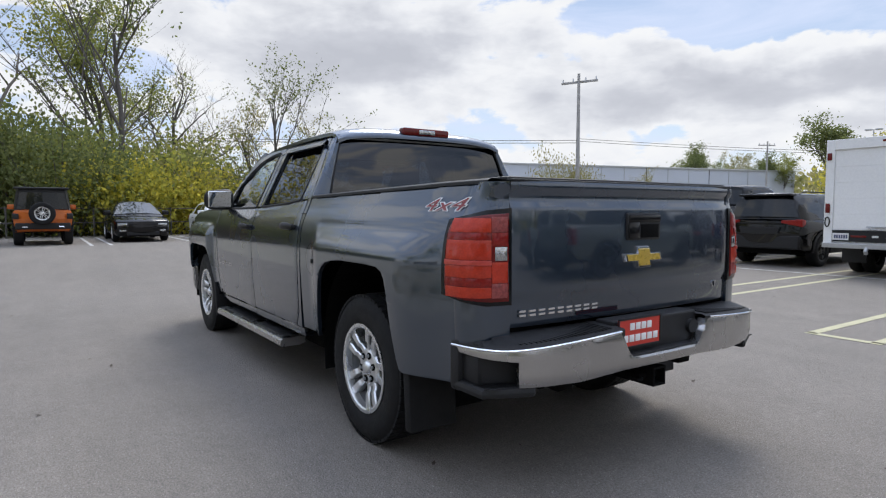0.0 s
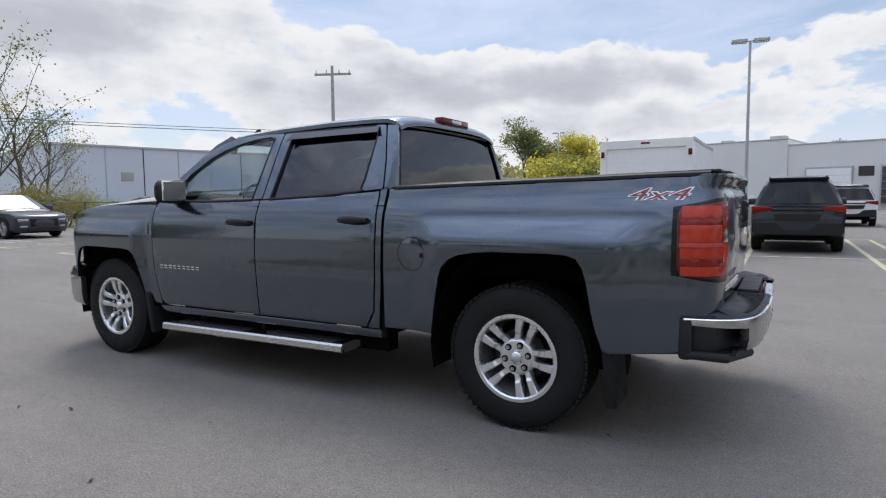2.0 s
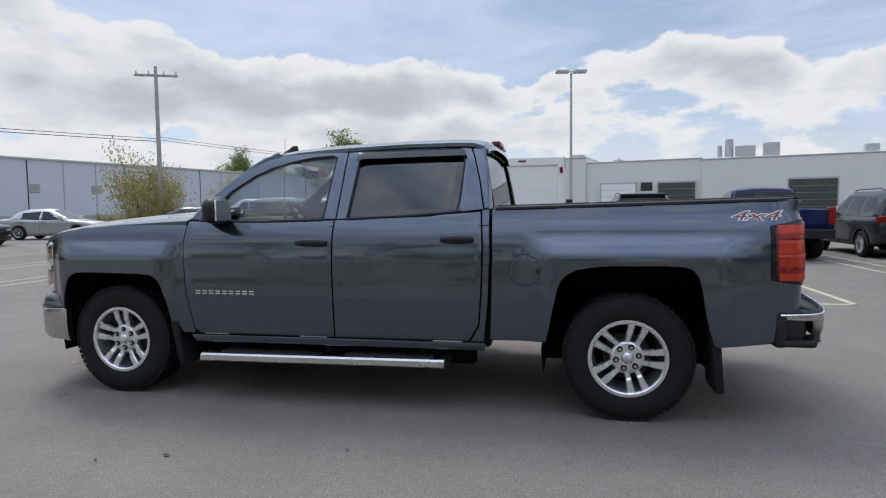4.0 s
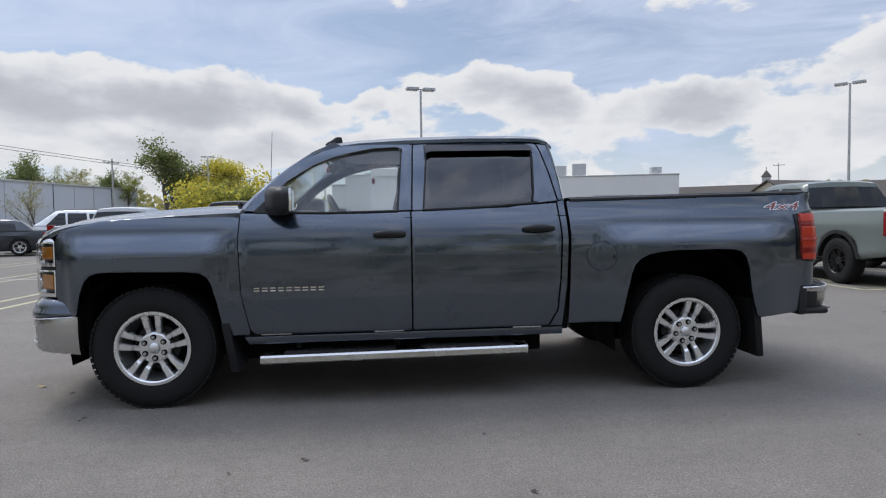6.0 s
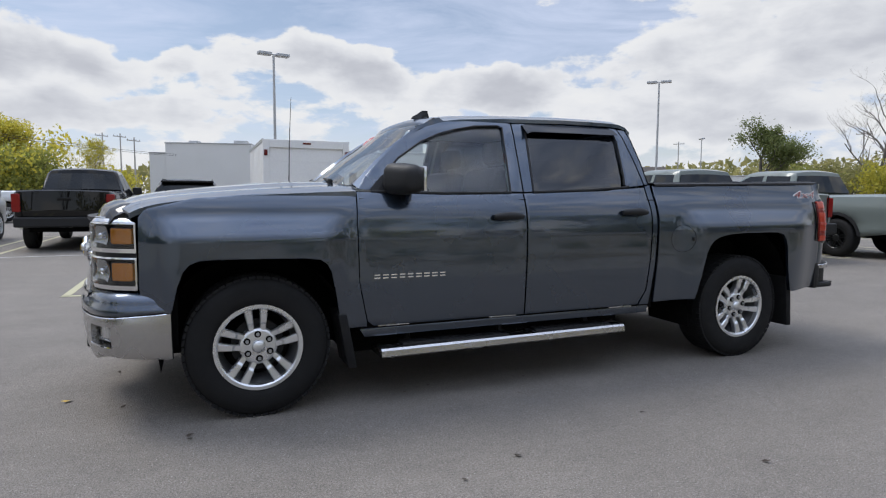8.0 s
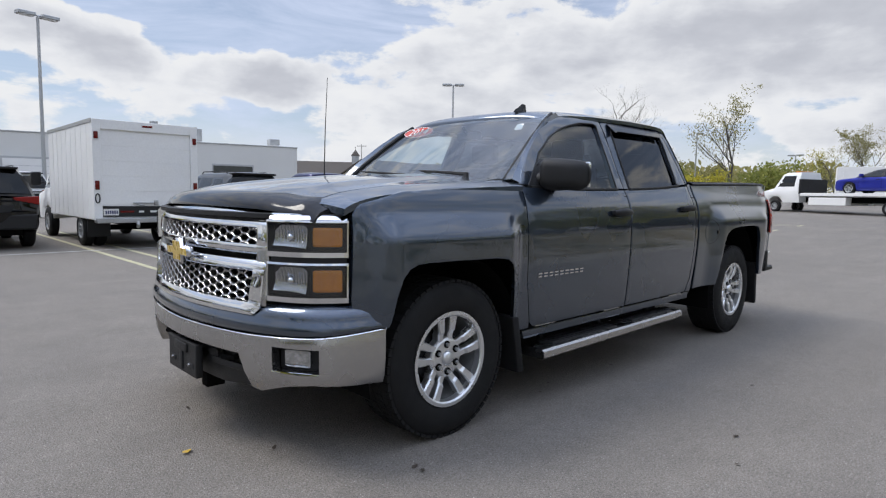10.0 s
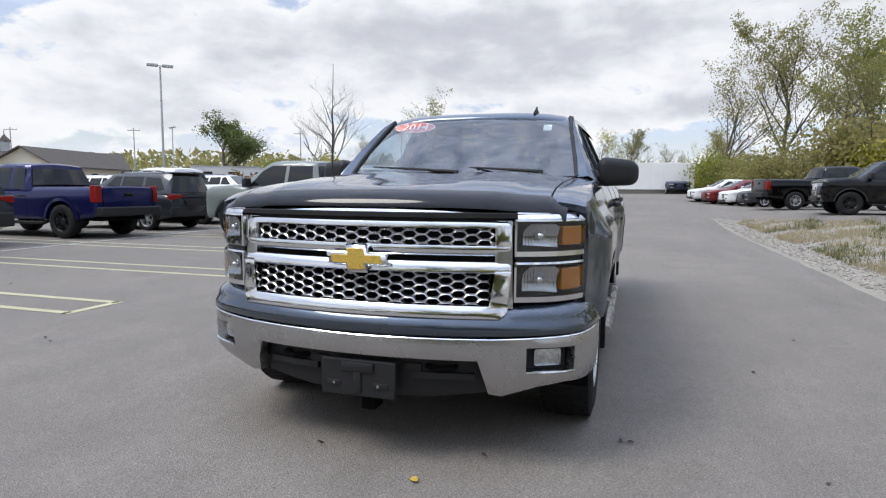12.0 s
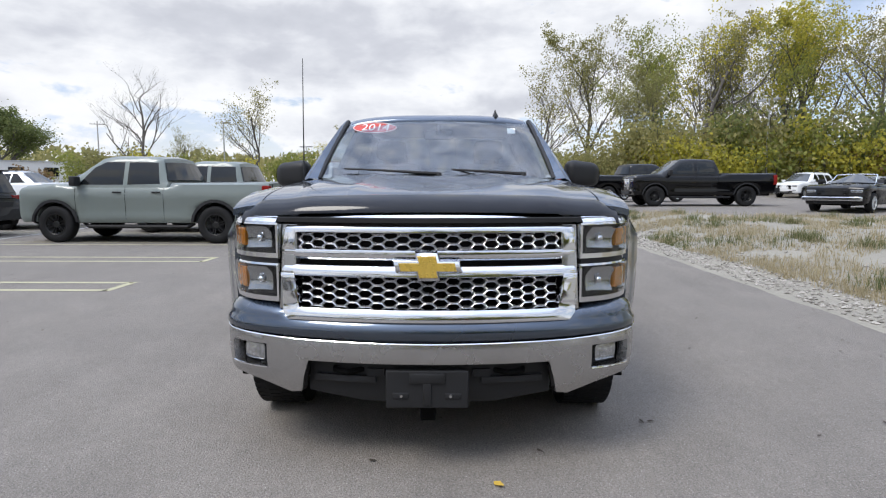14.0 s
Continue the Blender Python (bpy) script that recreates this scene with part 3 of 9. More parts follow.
for k in range(7):
    tagged(part("parking_line", lay("", (-24 - k * 2.9, -7.0), (-26 - k * 2.9, -12.5), 0.10, M_LINEW, ""), M_LINEW, flat=True), "faded white stall line on asphalt", "road marking", "white stall lines", "structure")

# rough verge beside the lot: raised sheet, gravel stones, grass tufts
rng = random.Random(5)


def verge_z(x, y):
    e = float(np.interp(x, [p[0] for p in GRASS_EDGE], [p[1] for p in GRASS_EDGE]))
    return gz(x, y) + 0.012 + 0.05 * sstep(0.2, 1.6, y - e) + 0.10 * sstep(-1, -5, x) * sstep(.7, 2.4, y - e) * (1 - sstep(2.6, 5, y - e)) + 0.07 * noise.noise((x * 0.5, y * 0.5, 2.0)) * sstep(0.4, 2.0, y - e) + 0.02 * noise.noise((x * 2.1, y * 2.1, 5.0)) * sstep(0.2, 1.0, y - e)


def verge_mesh():
    bm = bmesh.new()
    xs, cols = list(np.linspace(-18.5, 19.5, 120)), []
    for x in xs:
        lo = float(np.interp(x, [p[0] for p in GRASS_EDGE], [p[1] for p in GRASS_EDGE])) + 0.05 * noise.noise((x * 1.3, 0, 9))
        hi = 34.0 if x > -5 else float(np.interp(x, [-18.5, -14.5, -11, -9.4, -9, -5], [4.3, 6.0, 8.6, 14, 22, 34]))
        cols.append([bm.verts.new((x, lo + (hi - lo) * (k / 40) ** 1.6, verge_z(x, lo + (hi - lo) * (k / 40) ** 1.6) - (0.02 if k == 0 else 0))) for k in range(41)])
    for a, b in zip(cols, cols[1:]):
        for k in range(40):
            bm.faces.new((a[k], b[k], b[k + 1], a[k + 1]))
    return bm


verge = tagged(part("verge", verge_mesh(), M_SOIL, angle=70), "dry earth verge with gravel beside the asphalt", "verge", kind="structure")


def stone_mesh(seed, n=1):
    bm = bmesh.new()
    r = random.Random(seed)
    top, low = bm.verts.new((.1, 0, 1)), bm.verts.new((0, .1, -1))
    ring = [bm.verts.new((math.cos(a), math.sin(a), .15 * math.sin(3 * a))) for a in (0, 1.4, 3.0, 4.7)]
    for k in range(4):
        bm.faces.new((top, ring[k], ring[(k + 1) % 4]))
        bm.faces.new((low, ring[(k + 1) % 4], ring[k]))
    for v in bm.verts:
        v.co *= 0.75 + 0.45 * r.random()
        v.co.z *= 0.6
    return mesh_of("stone", bm, M_GRAVEL, flat=True)


def scatter(name, spots, build, material, label, category):
    bm = bmesh.new()
    verts, faces = [], []
    for s in spots:
        build(s, verts, faces)
    me = bpy.data.meshes.new(name)
    me.from_pydata(verts, [], faces)
    me.materials.append(material)
    bm.free()
    return tagged(new(name, me), label, category, kind="stuff")


STONE = stone_mesh(3)
ST_V = [v.co.copy() for v in STONE.vertices]
ST_F = [tuple(p.vertices) for p in STONE.polygons]


def add_stone(s, verts, faces):
    x, y, r, a = s
    k = len(verts)
    c, d = math.cos(a), math.sin(a)
    z = verge_z(x, y) + r * 0.25
    for v in ST_V:
        verts.append((x + r * (v.x * c - v.y * d), y + r * (v.x * d + v.y * c), z + r * v.z))
    faces.extend(tuple(i + k for i in f) for f in ST_F)


def edge_y(x):
    return float(np.interp(x, [p[0] for p in GRASS_EDGE], [p[1] for p in GRASS_EDGE]))


stones = []
for k in range(26000):
    x = -18 + 27 * rng.random() ** 0.9
    y = edge_y(x) + 0.02 + .5 * abs(.16 + .09 * noise.noise((x * 1.7, 0, 3)) + .12 * rng.random() ** 3) + abs(rng.gauss(0, 0.72))
    if rng.random() < 0.3:
        y = edge_y(x) + 1.5 + rng.random() * 4
        if noise.noise((x * 0.4, y * 0.4, 1)) < 0.05:
            continue
    if inside((x, y), GRASS_POLY):
        stones.append((x, y, 0.006 + 0.034 * rng.random() ** 5, rng.random() * 6.3))
scatter("gravel", stones, add_stone, M_GRAVEL, "loose grey gravel stones along the asphalt edge", "gravel")


def add_tuft(s, verts, faces):
    x, y, h, n = s
    z = verge_z(x, y)
    for k in range(n):
        a = rng.random() * 6.28
        lean = 0.25 + 0.5 * rng.random()
        hh = h * (0.5 + 0.7 * rng.random())
        w = 0.0025 + 0.0035 * rng.random()
        ox, oy = x + rng.gauss(0, 0.05), y + rng.gauss(0, 0.05)
        dx, dy = math.cos(a), math.sin(a)
        i = len(verts)
        verts.extend([(ox - dy * w, oy + dx * w, z), (ox + dy * w, oy - dx * w, z),
                      (ox + dx * hh * lean * 0.4 + dy * w * .7, oy + dy * hh * lean * 0.4 - dx * w * .7, z + hh * 0.6), (ox + dx * hh * lean * 0.4 - dy * w * .7, oy + dy * hh * lean * 0.4 + dx * w * .7, z + hh * 0.6),
                      (ox + dx * hh * lean, oy + dy * hh * lean, z + hh)])
        faces.extend([(i, i + 1, i + 2, i + 3), (i + 3, i + 2, i + 4)])


dry, weeds = [], []
for k in range(17000):
    x = -18 + 24 * rng.random()
    y = edge_y(x) + 0.75 + .25 * noise.noise((x * .8, 2, 2)) + 11 * rng.random() ** 1.5
    if not inside((x, y), GRASS_POLY):
        continue
    g = noise.noise((x * 0.35, y * 0.35, 4))
    if g > 0.2 and rng.random() < 0.45:
        weeds.append((x, y, 0.05 + 0.20 * rng.random() ** 2, 7))
    elif noise.noise((x * 0.9, y * 0.9, 8)) > -0.12:
        dry.append((x, y, 0.04 + 0.15 * rng.random() ** 2, 7))
# clumps of taller weed
for k in range(34):
    cx = -15 + 19 * rng.random()
    cy = edge_y(cx) + 1.2 + 6.5 * rng.random()
    if inside((cx, cy), GRASS_POLY):
        for j in range(26):
            weeds.append((cx + rng.gauss(0, .16), cy + rng.gauss(0, .13), .08 + .16 * rng.random(), 8))
scatter("dry_grass", dry, add_tuft, M_GRASS, "dry straw-coloured grass on the verge", "grass")
scatter("green_grass", weeds, add_tuft, M_WEED, "low green weeds among the dry grass", "grass")


# leaf litter and small stones lying on the asphalt
def add_litter(s, verts, faces):
    x, y, r, a = s
    z = gz(x, y) + 0.006
    c, d = math.cos(a), math.sin(a)
    i = len(verts)
    for u, v, h in ((-1, 0, 0), (-.3, .45, .25), (.4, .4, .1), (1, 0, .3), (.4, -.4, .2), (-.4, -.45, 0)):
        verts.append((x + r * (u * c - v * d), y + r * (u * d + v * c), z + r * h))
    faces.append((i, i + 1, i + 2, i + 3, i + 4, i + 5))


rng = random.Random(41)
litter = [(x + rng.gauss(0, .02), y, .022, rng.random() * 6) for x, y in ((1.88, .85), (-.49, .83), (4.04, 1.13), (1.48, 2.46), (4.495, -.262), (4.41, .53), (4.0, 1.18))]
for k in range(420):
    x, y = -14 + 24 * rng.random(), -9 + 13.5 * rng.random()
    litter.append((x, y, .008 + .018 * rng.random() ** 2, rng.random() * 6.3))
for k in range(500):
    x = -14 + 22 * rng.random()
    y = edge_y(x) - abs(rng.gauss(0, .5))
    litter.append((x, y, .006 + .012 * rng.random() ** 2, rng.random() * 6.3))
scatter("leaf_litter", litter, add_litter, mat("dead_leaf", (0.055, 0.042, 0.032), rough=0.9, var=0.4, scale=4, fine=60), "dark scraps of dead leaf on the asphalt", "leaf litter")
bm = bmesh.new()
vs, fs = [], []
add_litter((4.71, .305, .035, .6), vs, fs)
bv = [bm.verts.new(v) for v in vs]
for f in fs:
    bm.faces.new([bv[i] for i in f])
tagged(part("leaf", bm, mat("yellow_leaf", (0.50, 0.33, 0.05), rough=0.7, var=0.2, scale=20, fine=90)), "fallen yellow leaf lying on the asphalt", "leaf")

# ---------- wheels ----------
def tyre_mesh(r, rim, w, seg=28):
    """Tyre round the y axis, outer side to +y."""
    bm = bmesh.new()
    h = w / 2
    prof = [(rim, -h * 0.80), (rim + 0.012, -h * 0.90), (rim + (r - rim) * 0.45, -h), (r - 0.03, -h * 0.93), (r - 0.008, -h * 0.80), (r, -h * 0.62),
            (r, h * 0.62), (r - 0.008, h * 0.80), (r - 0.03, h * 0.93), (r - (r - rim) * 0.32, h * 0.985), (r - (r - rim) * 0.36, h), (rim + (r - rim) * 0.3, h), (rim + 0.014, h * 0.93), (rim, h * 0.84)]
    revolve(bm, prof, seg)
    bmesh.ops.recalc_face_normals(bm, faces=bm.faces[:])
    return mesh_of("tyre", bm, M_TYRE, 40)


def tread_mesh(r, w):
    bm = bmesh.new()
    h, nb = w / 2, 60
    for k in range(nb):
        rot = Matrix.Rotation(-2 * math.pi * k / nb, 4, "Y")
        for y0, y1, sk in ((-h * 0.88, -h * 0.5, 0.008), (-h * 0.42, -h * 0.06, -0.007), (h * 0.02, h * 0.4, 0.007), (h * 0.48, h * 0.88, -0.008)):
            wd = r * math.pi / nb * 0.78
            edge_in = 0.010 if abs(y0 + y1) > h else 0.0
            box(bm, r - 0.014, r + 0.0025 - edge_in * 0.2, y0, y1, -wd + sk, wd + sk, m=rot)
    return mesh_of("tread", bm, M_TYRE, flat=True)


def well_mesh(rim, w, seg=24):
    h = w / 2
    bm = bmesh.new()
    revolve(bm, [(rim - 0.014, h * 0.66), (rim - 0.020, h * 0.4), (rim - 0.026, h * 0.1), (rim - 0.040, -h * 0.35), (rim - 0.045, -h * 0.7)], seg)
    return mesh_of("rim_well", bm, M_ALLOYW, 40)


def barrel_mesh(rim, w, material, seg=24):
    bm = bmesh.new()
    h = w / 2
    revolve(bm, [(rim - 0.004, h * 0.86), (rim + 0.010, h * 0.93), (rim + 0.012, h * 0.97), (rim - 0.006, h * 0.97), (rim - 0.014, h * 0.92), (rim - 0.016, h * 0.66), (rim - 0.004, h * 0.60)], seg)
    return mesh_of("barrel", bm, material, 40)


def disc_mesh(rim, y, material):
    """Brake disc and dark backing behind the spokes."""
    bm = bmesh.new()
    revolve(bm, [(0.02, y), (rim * 0.64, y), (rim * 0.64, y - 0.02), (rim * 0.66, y - 0.03), (rim * 0.90, y - 0.10)], 20)
    return mesh_of("brake_disc", bm, material, 30)


def spoke_mesh(rim, face, n, pairs, width, hub, material, first=0.25, fine=False):
    """All spokes of one wheel with the hub, cut from one casting; face: y of the outer side."""
    bm = bmesh.new()
    r0, r1 = hub * 0.70, rim - 0.006
    run = r1 - r0
    for k in range(n):
        rot = Matrix.Rotation(2 * math.pi * (k + first) / n, 4, "Y")
        for s in ((-1, 1) if pairs else (0,)):
            sec = []
            # radius, height, half width, distance from the pair's middle
            for t, yo, wf_, of_ in ((0.0, -0.020, .66, .76), (0.20, -0.019, .68, .80), (0.33, -0.016, .70, .84), (0.42, -0.005, .74, .88), (0.75, 0.0, .88, 1.02), (0.93, 0.002, 1.0, 1.10), (1.0, -0.003, 1.06, 1.13)) if fine else ((0.0, -0.020, .66, .76), (0.42, -0.005, .74, .88), (1.0, 0.0, 1.06, 1.13)):
                rr, wd, o = r0 + run * t, width * wf_, pairs * s * of_
                c = wd * .26
                sec.append([bm.verts.new(rot @ Vector(p)) for p in ((rr, face + yo - 0.008, o - wd), (rr, face + yo, o - wd + c), (rr, face + yo, o + wd - c), (rr, face + yo - 0.008, o + wd), (rr, face + yo - 0.05, o + wd * 0.86), (rr, face + yo - 0.05, o - wd * 0.86))])
            for a, b in zip(sec, sec[1:]):
                for i in range(6):
                    bm.faces.new((a[i], a[(i + 1) % 6], b[(i + 1) % 6], b[i]))
            bm.faces.new(sec[-1])
    revolve(bm, [(0.0001, face - 0.014), (hub * 0.5, face - 0.014), (hub * 0.84, face - 0.016), (hub * 0.95, face - 0.022), (hub, face - 0.032), (hub, face - 0.07)], 40 if fine else 16)
    bmesh.ops.recalc_face_normals(bm, faces=bm.faces[:])
    return mesh_of("spokes", bm, material, 24)


WHEELS = {}


def wheel_set(key, r, rim, w, n, pairs, width, hub, mrim, tread=False, first=0.25):
    seg = 60 if tread else 26
    WHEELS[key] = dict(tyre=tyre_mesh(r, rim, w, seg), barrel=barrel_mesh(rim, w, mrim, seg), spokes=spoke_mesh(rim, w / 2 * 0.84, n, pairs, width, hub, mrim, first, tread), disc=disc_mesh(rim, w * 0.14, M_ALLOYD), well=well_mesh(rim, w, seg), r=r, w=w)
    if tread:
        WHEELS[key]["tread"] = tread_mesh(r, w)


wheel_set("truck_black", 0.415, 0.235, 0.27, 6, 0.028, 0.013, 0.075, M_ALLOYB)
wheel_set("truck_silver", 0.40, 0.225, 0.26, 6, 0.030, 0.014, 0.07, M_ALLOY)
wheel_set("car_silver", 0.335, 0.215, 0.22, 5, 0.026, 0.012, 0.06, M_ALLOY)
wheel_set("car_black", 0.345, 0.22, 0.225, 5, 0.026, 0.012, 0.06, M_ALLOYB)
wheel_set("van_steel", 0.37, 0.205, 0.21, 8, 0.0, 0.022, 0.09, M_GALV)


def put_wheel(parent, key, x, y, turn=0.0, spin=0.0):
    """One wheel at (x, y) of a vehicle, its outer side away from the middle."""
    wdef = WHEELS[key]
    m = Matrix.Translation((x, y, wdef["r"])) @ Matrix.Rotation(radians(turn), 4, "Z") @ (Matrix.Rotation(math.pi, 4, "Z") if y < 0 else Matrix.Identity(4)) @ Matrix.Rotation(radians(spin), 4, "Y")
    ty = part("wheel", wdef["tyre"], None, parent, "black rubber tyre on its rim", m=m)
    for nm, pn in (("barrel", "rim"), ("spokes", "spokes"), ("disc", "brake_disc"), ("well", "rim_well")):
        part(pn, wdef[nm], None, ty)
    if "tread" in wdef:
        tagged(part("tread", wdef["tread"], None, ty), kind="stuff")
    return ty

# ---------- parked vehicles ----------
def width_fun(W, zb, zt, top, base=0.93):
    """Half width of a body: tucked in at the sill, a hollow above it, a shoulder line below the belt, drawn in towards the roof."""
    side = lerp_list([(0.0, base - .02), (0.22, base), (0.34, .975), (0.46, .990), (0.58, .982), (0.70, .990), (0.80, 1.0), (0.87, .998), (0.93, .982), (1.0, .962)])

    def f(x, z):
        h = W / 2
        if z < zb:
            return h * side(z / zb)
        return h * .962 - (h * .975 - top) * ((z - zb) / max(0.05, zt - zb)) ** 1.15
    return f


def bar(bm, x0, x1, y0, y1, z0, z1, b=0.01):
    return box(bm, x0, x1, y0, y1, z0, z1, b)


def pane_cross(prof, y0, y1, thick, inset=0.0):
    """A pane across the vehicle between profile points (x, z), half widths y0 and y1."""
    (xa, za), (xb, zb) = prof
    bm = bmesh.new()
    n = Vector((zb - za, 0, -(xb - xa))).normalized()
    if n.z < 0:
        n = -n
    rows = []
    for k in range(7):
        t = k / 6 * 2 - 1
        bow = 0.046 * (1 - t * t)
        rows.append([bm.verts.new(Vector((xa, y0 * t, za)) + n * (thick + bow)), bm.verts.new(Vector((xb, y1 * t, zb)) + n * (thick + bow))])
    for a, b in zip(rows, rows[1:]):
        bm.faces.new((a[0], b[0], b[1], a[1]))
    r = bmesh.ops.extrude_face_region(bm, geom=bm.faces[:])
    for g in r["geom"]:
        if isinstance(g, bmesh.types.BMVert):
            g.co -= n * (thick + 0.03)
    bmesh.ops.recalc_face_normals(bm, faces=bm.faces[:])
    return bm


def vehicle(name, at, heading, spec, paintm, label, category="car", wheel="car_silver", detail=1, group="parked vehicles"):
    """A parked vehicle. spec: lengths of its outline, measured from the front axle back along -x (front axle at x = 0)."""
    S = dict(spec)
    wb, W, zb, zr = S["wb"], S["W"], S["belt"], S["roof"]
    root = new(name)
    tagged(root, label, category, group)
    x, y = at
    root.matrix_world = pose(x, y, gz(x, y), 0, 0, heading)
    fo, ro = S["front"], S["rear"]
    ar, cz = S.get("arch", 0.39), WHEELS[wheel]["r"]
    sill = S.get("sill", 0.24)
    wf = width_fun(W, zb, zr, S["top"])
    h = W / 2

    def rounded(bm):
        """Bows nose and tail in plan and narrows the body towards both ends."""
        for v in bm.verts:
            tf = max(0.0, min(1.0, (v.co.x - fo + .8) / .8))
            tr = max(0.0, min(1.0, (-wb - ro + .6 - v.co.x) / .6))
            q = min(1.1, (v.co.y / h) ** 2)
            v.co.x += S.get("bow_tail", .09) * tr ** 1.5 * q - S.get("bow_nose", .18) * tf ** 1.5 * q
            v.co.y *= 1 - .05 * tf ** 2 - .03 * tr ** 2
        return bm
    # lower body outline, counter-clockwise from the rear foot
    hood, deck = S["hood"], S["deck"]
    low = [(-wb - ro + 0.10, sill + 0.10), (-wb - ar * 1.02, sill + 0.02)]
    low += arch(-wb, ar, sill + 0.01, cz=cz) + [(-wb + ar * 1.04, sill), (-ar * 1.04, sill)] + arch(0, ar, sill + 0.01, cz=cz)
    low += [(ar * 1.05, sill + 0.02), (fo - 0.10, sill), (fo - 0.01, sill + 0.14), (fo, sill + 0.30), (fo - 0.03, S["nose"] - 0.06), (fo - 0.10, S["nose"])]
    low += hood + deck + [(-wb - ro + 0.02, S.get("tail", zb) - 0.02), (-wb - ro, sill + 0.42), (-wb - ro + 0.02, sill + 0.2)]
    st = (0.20, 0.065) if detail else (0.5, 0.2)
    part("body", rounded(slab(low, wf, st, 0.05, 0.025)), paintm, root)
    # dark floor and inner wheel wells
    bm = bmesh.new()
    box(bm, -wb - ro + 0.2, fo - 0.25, -W / 2 + 0.3, W / 2 - 0.3, sill - 0.02, min(zb, sill + 0.45))
    part("underbody", bm, M_DARK, root)
    # greenhouse
    roof = S["cabin"]
    part("cabin", rounded(slab(roof, lambda X, Z: wf(X, Z) - 0.012, st, 0.06, 0.04)), S.get("roofm", paintm), root)
    for w in S["windows"]:
        for side in (1, -1):
            part("window", panel(w, lambda X, Z: wf(X, Z) - 0.012, side, (0.3, 0.2), 0.01, 0.006, 0.006), M_GLASS, root)
    for key, nm in (("screen", "windshield"), ("backlight", "rear_window")):
        if key in S:
            a, b = S[key]
            part(nm, rounded(pane_cross((a, b), wf(*a) - 0.08, wf(*b) - 0.10, 0.014)), M_SCREEN if key == "screen" else M_GLASS, root)
    # seams, handles, mirrors
    if detail:
        for side in (1, -1):
            for sx in S["seams"]:
                bm = bmesh.new()
                prev = None
                for k in range(9):
                    z = sill + 0.08 + (zb - sill - 0.09) * k / 8
                    yy = wf(sx, z) + 0.0015
                    cur = [bm.verts.new((sx - 0.005, side * yy, z)), bm.verts.new((sx + 0.005, side * yy, z))]
                    if prev:
                        bm.faces.new((prev[0], prev[1], cur[1], cur[0]))
                    prev = cur
                part("door_seam", bm, M_DARK, root, flat=True)
            for hx in S["handles"]:
                bm = bmesh.new()
                yy = side * wf(hx, zb - 0.12)
                bar(bm, hx - 0.10, hx + 0.10, min(yy, yy + side * 0.035), max(yy, yy + side * 0.035), zb - 0.13, zb - 0.10, 0.012)
                part("door_handle", bm, S.get("handlem", M_BLACK), root)
            mx = S["mirror"]
            bm = bmesh.new()
            yy = side * (wf(mx, zb) - 0.02)
            bar(bm, mx - 0.05, mx + 0.08, min(yy, yy + side * 0.24), max(yy, yy + side * 0.24), zb + 0.02, zb + 0.19 * S.get("mir", 1.0), 0.03)
            part("side_mirror", bm, S.get("mirm", paintm), root)
    # front: grille, lamps, bumper
    nz = S["nose"]
    bm = bmesh.new()
    bar(bm, fo - 0.06, fo + 0.012, -h * 0.52, h * 0.52, nz - 0.36 * S.get("gr", 1.0), nz - 0.10, 0.02)
    for k in range(4):
        z = nz - 0.14 - k * 0.06 * S.get("gr", 1.0)
        bar(bm, fo + 0.005, fo + 0.02, -h * 0.48, h * 0.48, z - 0.008, z + 0.008, 0.003)
    part("grille", rounded(bm), S.get("grillem", M_GLOSSB), root)
    bm = bmesh.new()
    bar(bm, fo - 0.08, fo + 0.016, -h * 0.6, h * 0.6, sill + 0.04, sill + 0.17, 0.02)
    part("lower_grille", rounded(bm), M_BLACK, root)
    for side in (1, -1):
        bm = bmesh.new()
        y0, y1 = sorted((side * h * 0.56, side * h * 0.93))
        bar(bm, fo - 0.28, fo - 0.012, y0, y1, nz - 0.22, nz - 0.09, 0.03)
        part("headlight", rounded(bm), M_LAMPC, root)
        bm = bmesh.new()
        y0, y1 = sorted((side * h * 0.6, side * h * 0.86))
        bar(bm, fo - 0.2, fo - 0.005, y0, y1, sill + 0.17, sill + 0.25, 0.02)
        part("fog_light", rounded(bm), M_LAMPC, root)
        # rear lamps
        tz = S.get("lampz", zb - 0.12)
        bm = bmesh.new()
        lw, lh = S.get("lamp", (0.30, 0.15))
        y0, y1 = sorted((side * (h - 0.035 - lw), side * (h + 0.002)))
        bar(bm, -wb - ro - 0.012, -wb - ro + 0.16, y0, y1, tz - lh, tz + lh, 0.02)
        if S.get("wedge"):
            for v in bm.verts:
                if abs(v.co.y) < h - .035 - lw * .5:
                    v.co.z = tz + .03 + (v.co.z - tz) * .35
                elif v.co.x > -wb - ro + .1:
                    v.co.z = tz + .02 + (v.co.z - tz) * .6
        part("taillight", rounded(bm), M_REDP, root)
    bm = bmesh.new()
    bar(bm, -wb - ro - S.get("bump", 0.03), -wb - ro + 0.25, -h + 0.05, h - 0.05, sill + 0.10, sill + S.get("bh", 0.30), 0.03)
    part("rear_bumper", rounded(bm), S.get("bumpm", M_BLACK), root)
    bm = bmesh.new()
    bar(bm, -wb - ro - 0.022, -wb - ro + 0.02, -0.16, 0.16, S.get("platez", 0.75) - 0.075, S.get("platez", 0.75) + 0.075, 0.004)
    part("plate", bm, M_PLATE if S.get("plated", True) else M_BLACK, root)
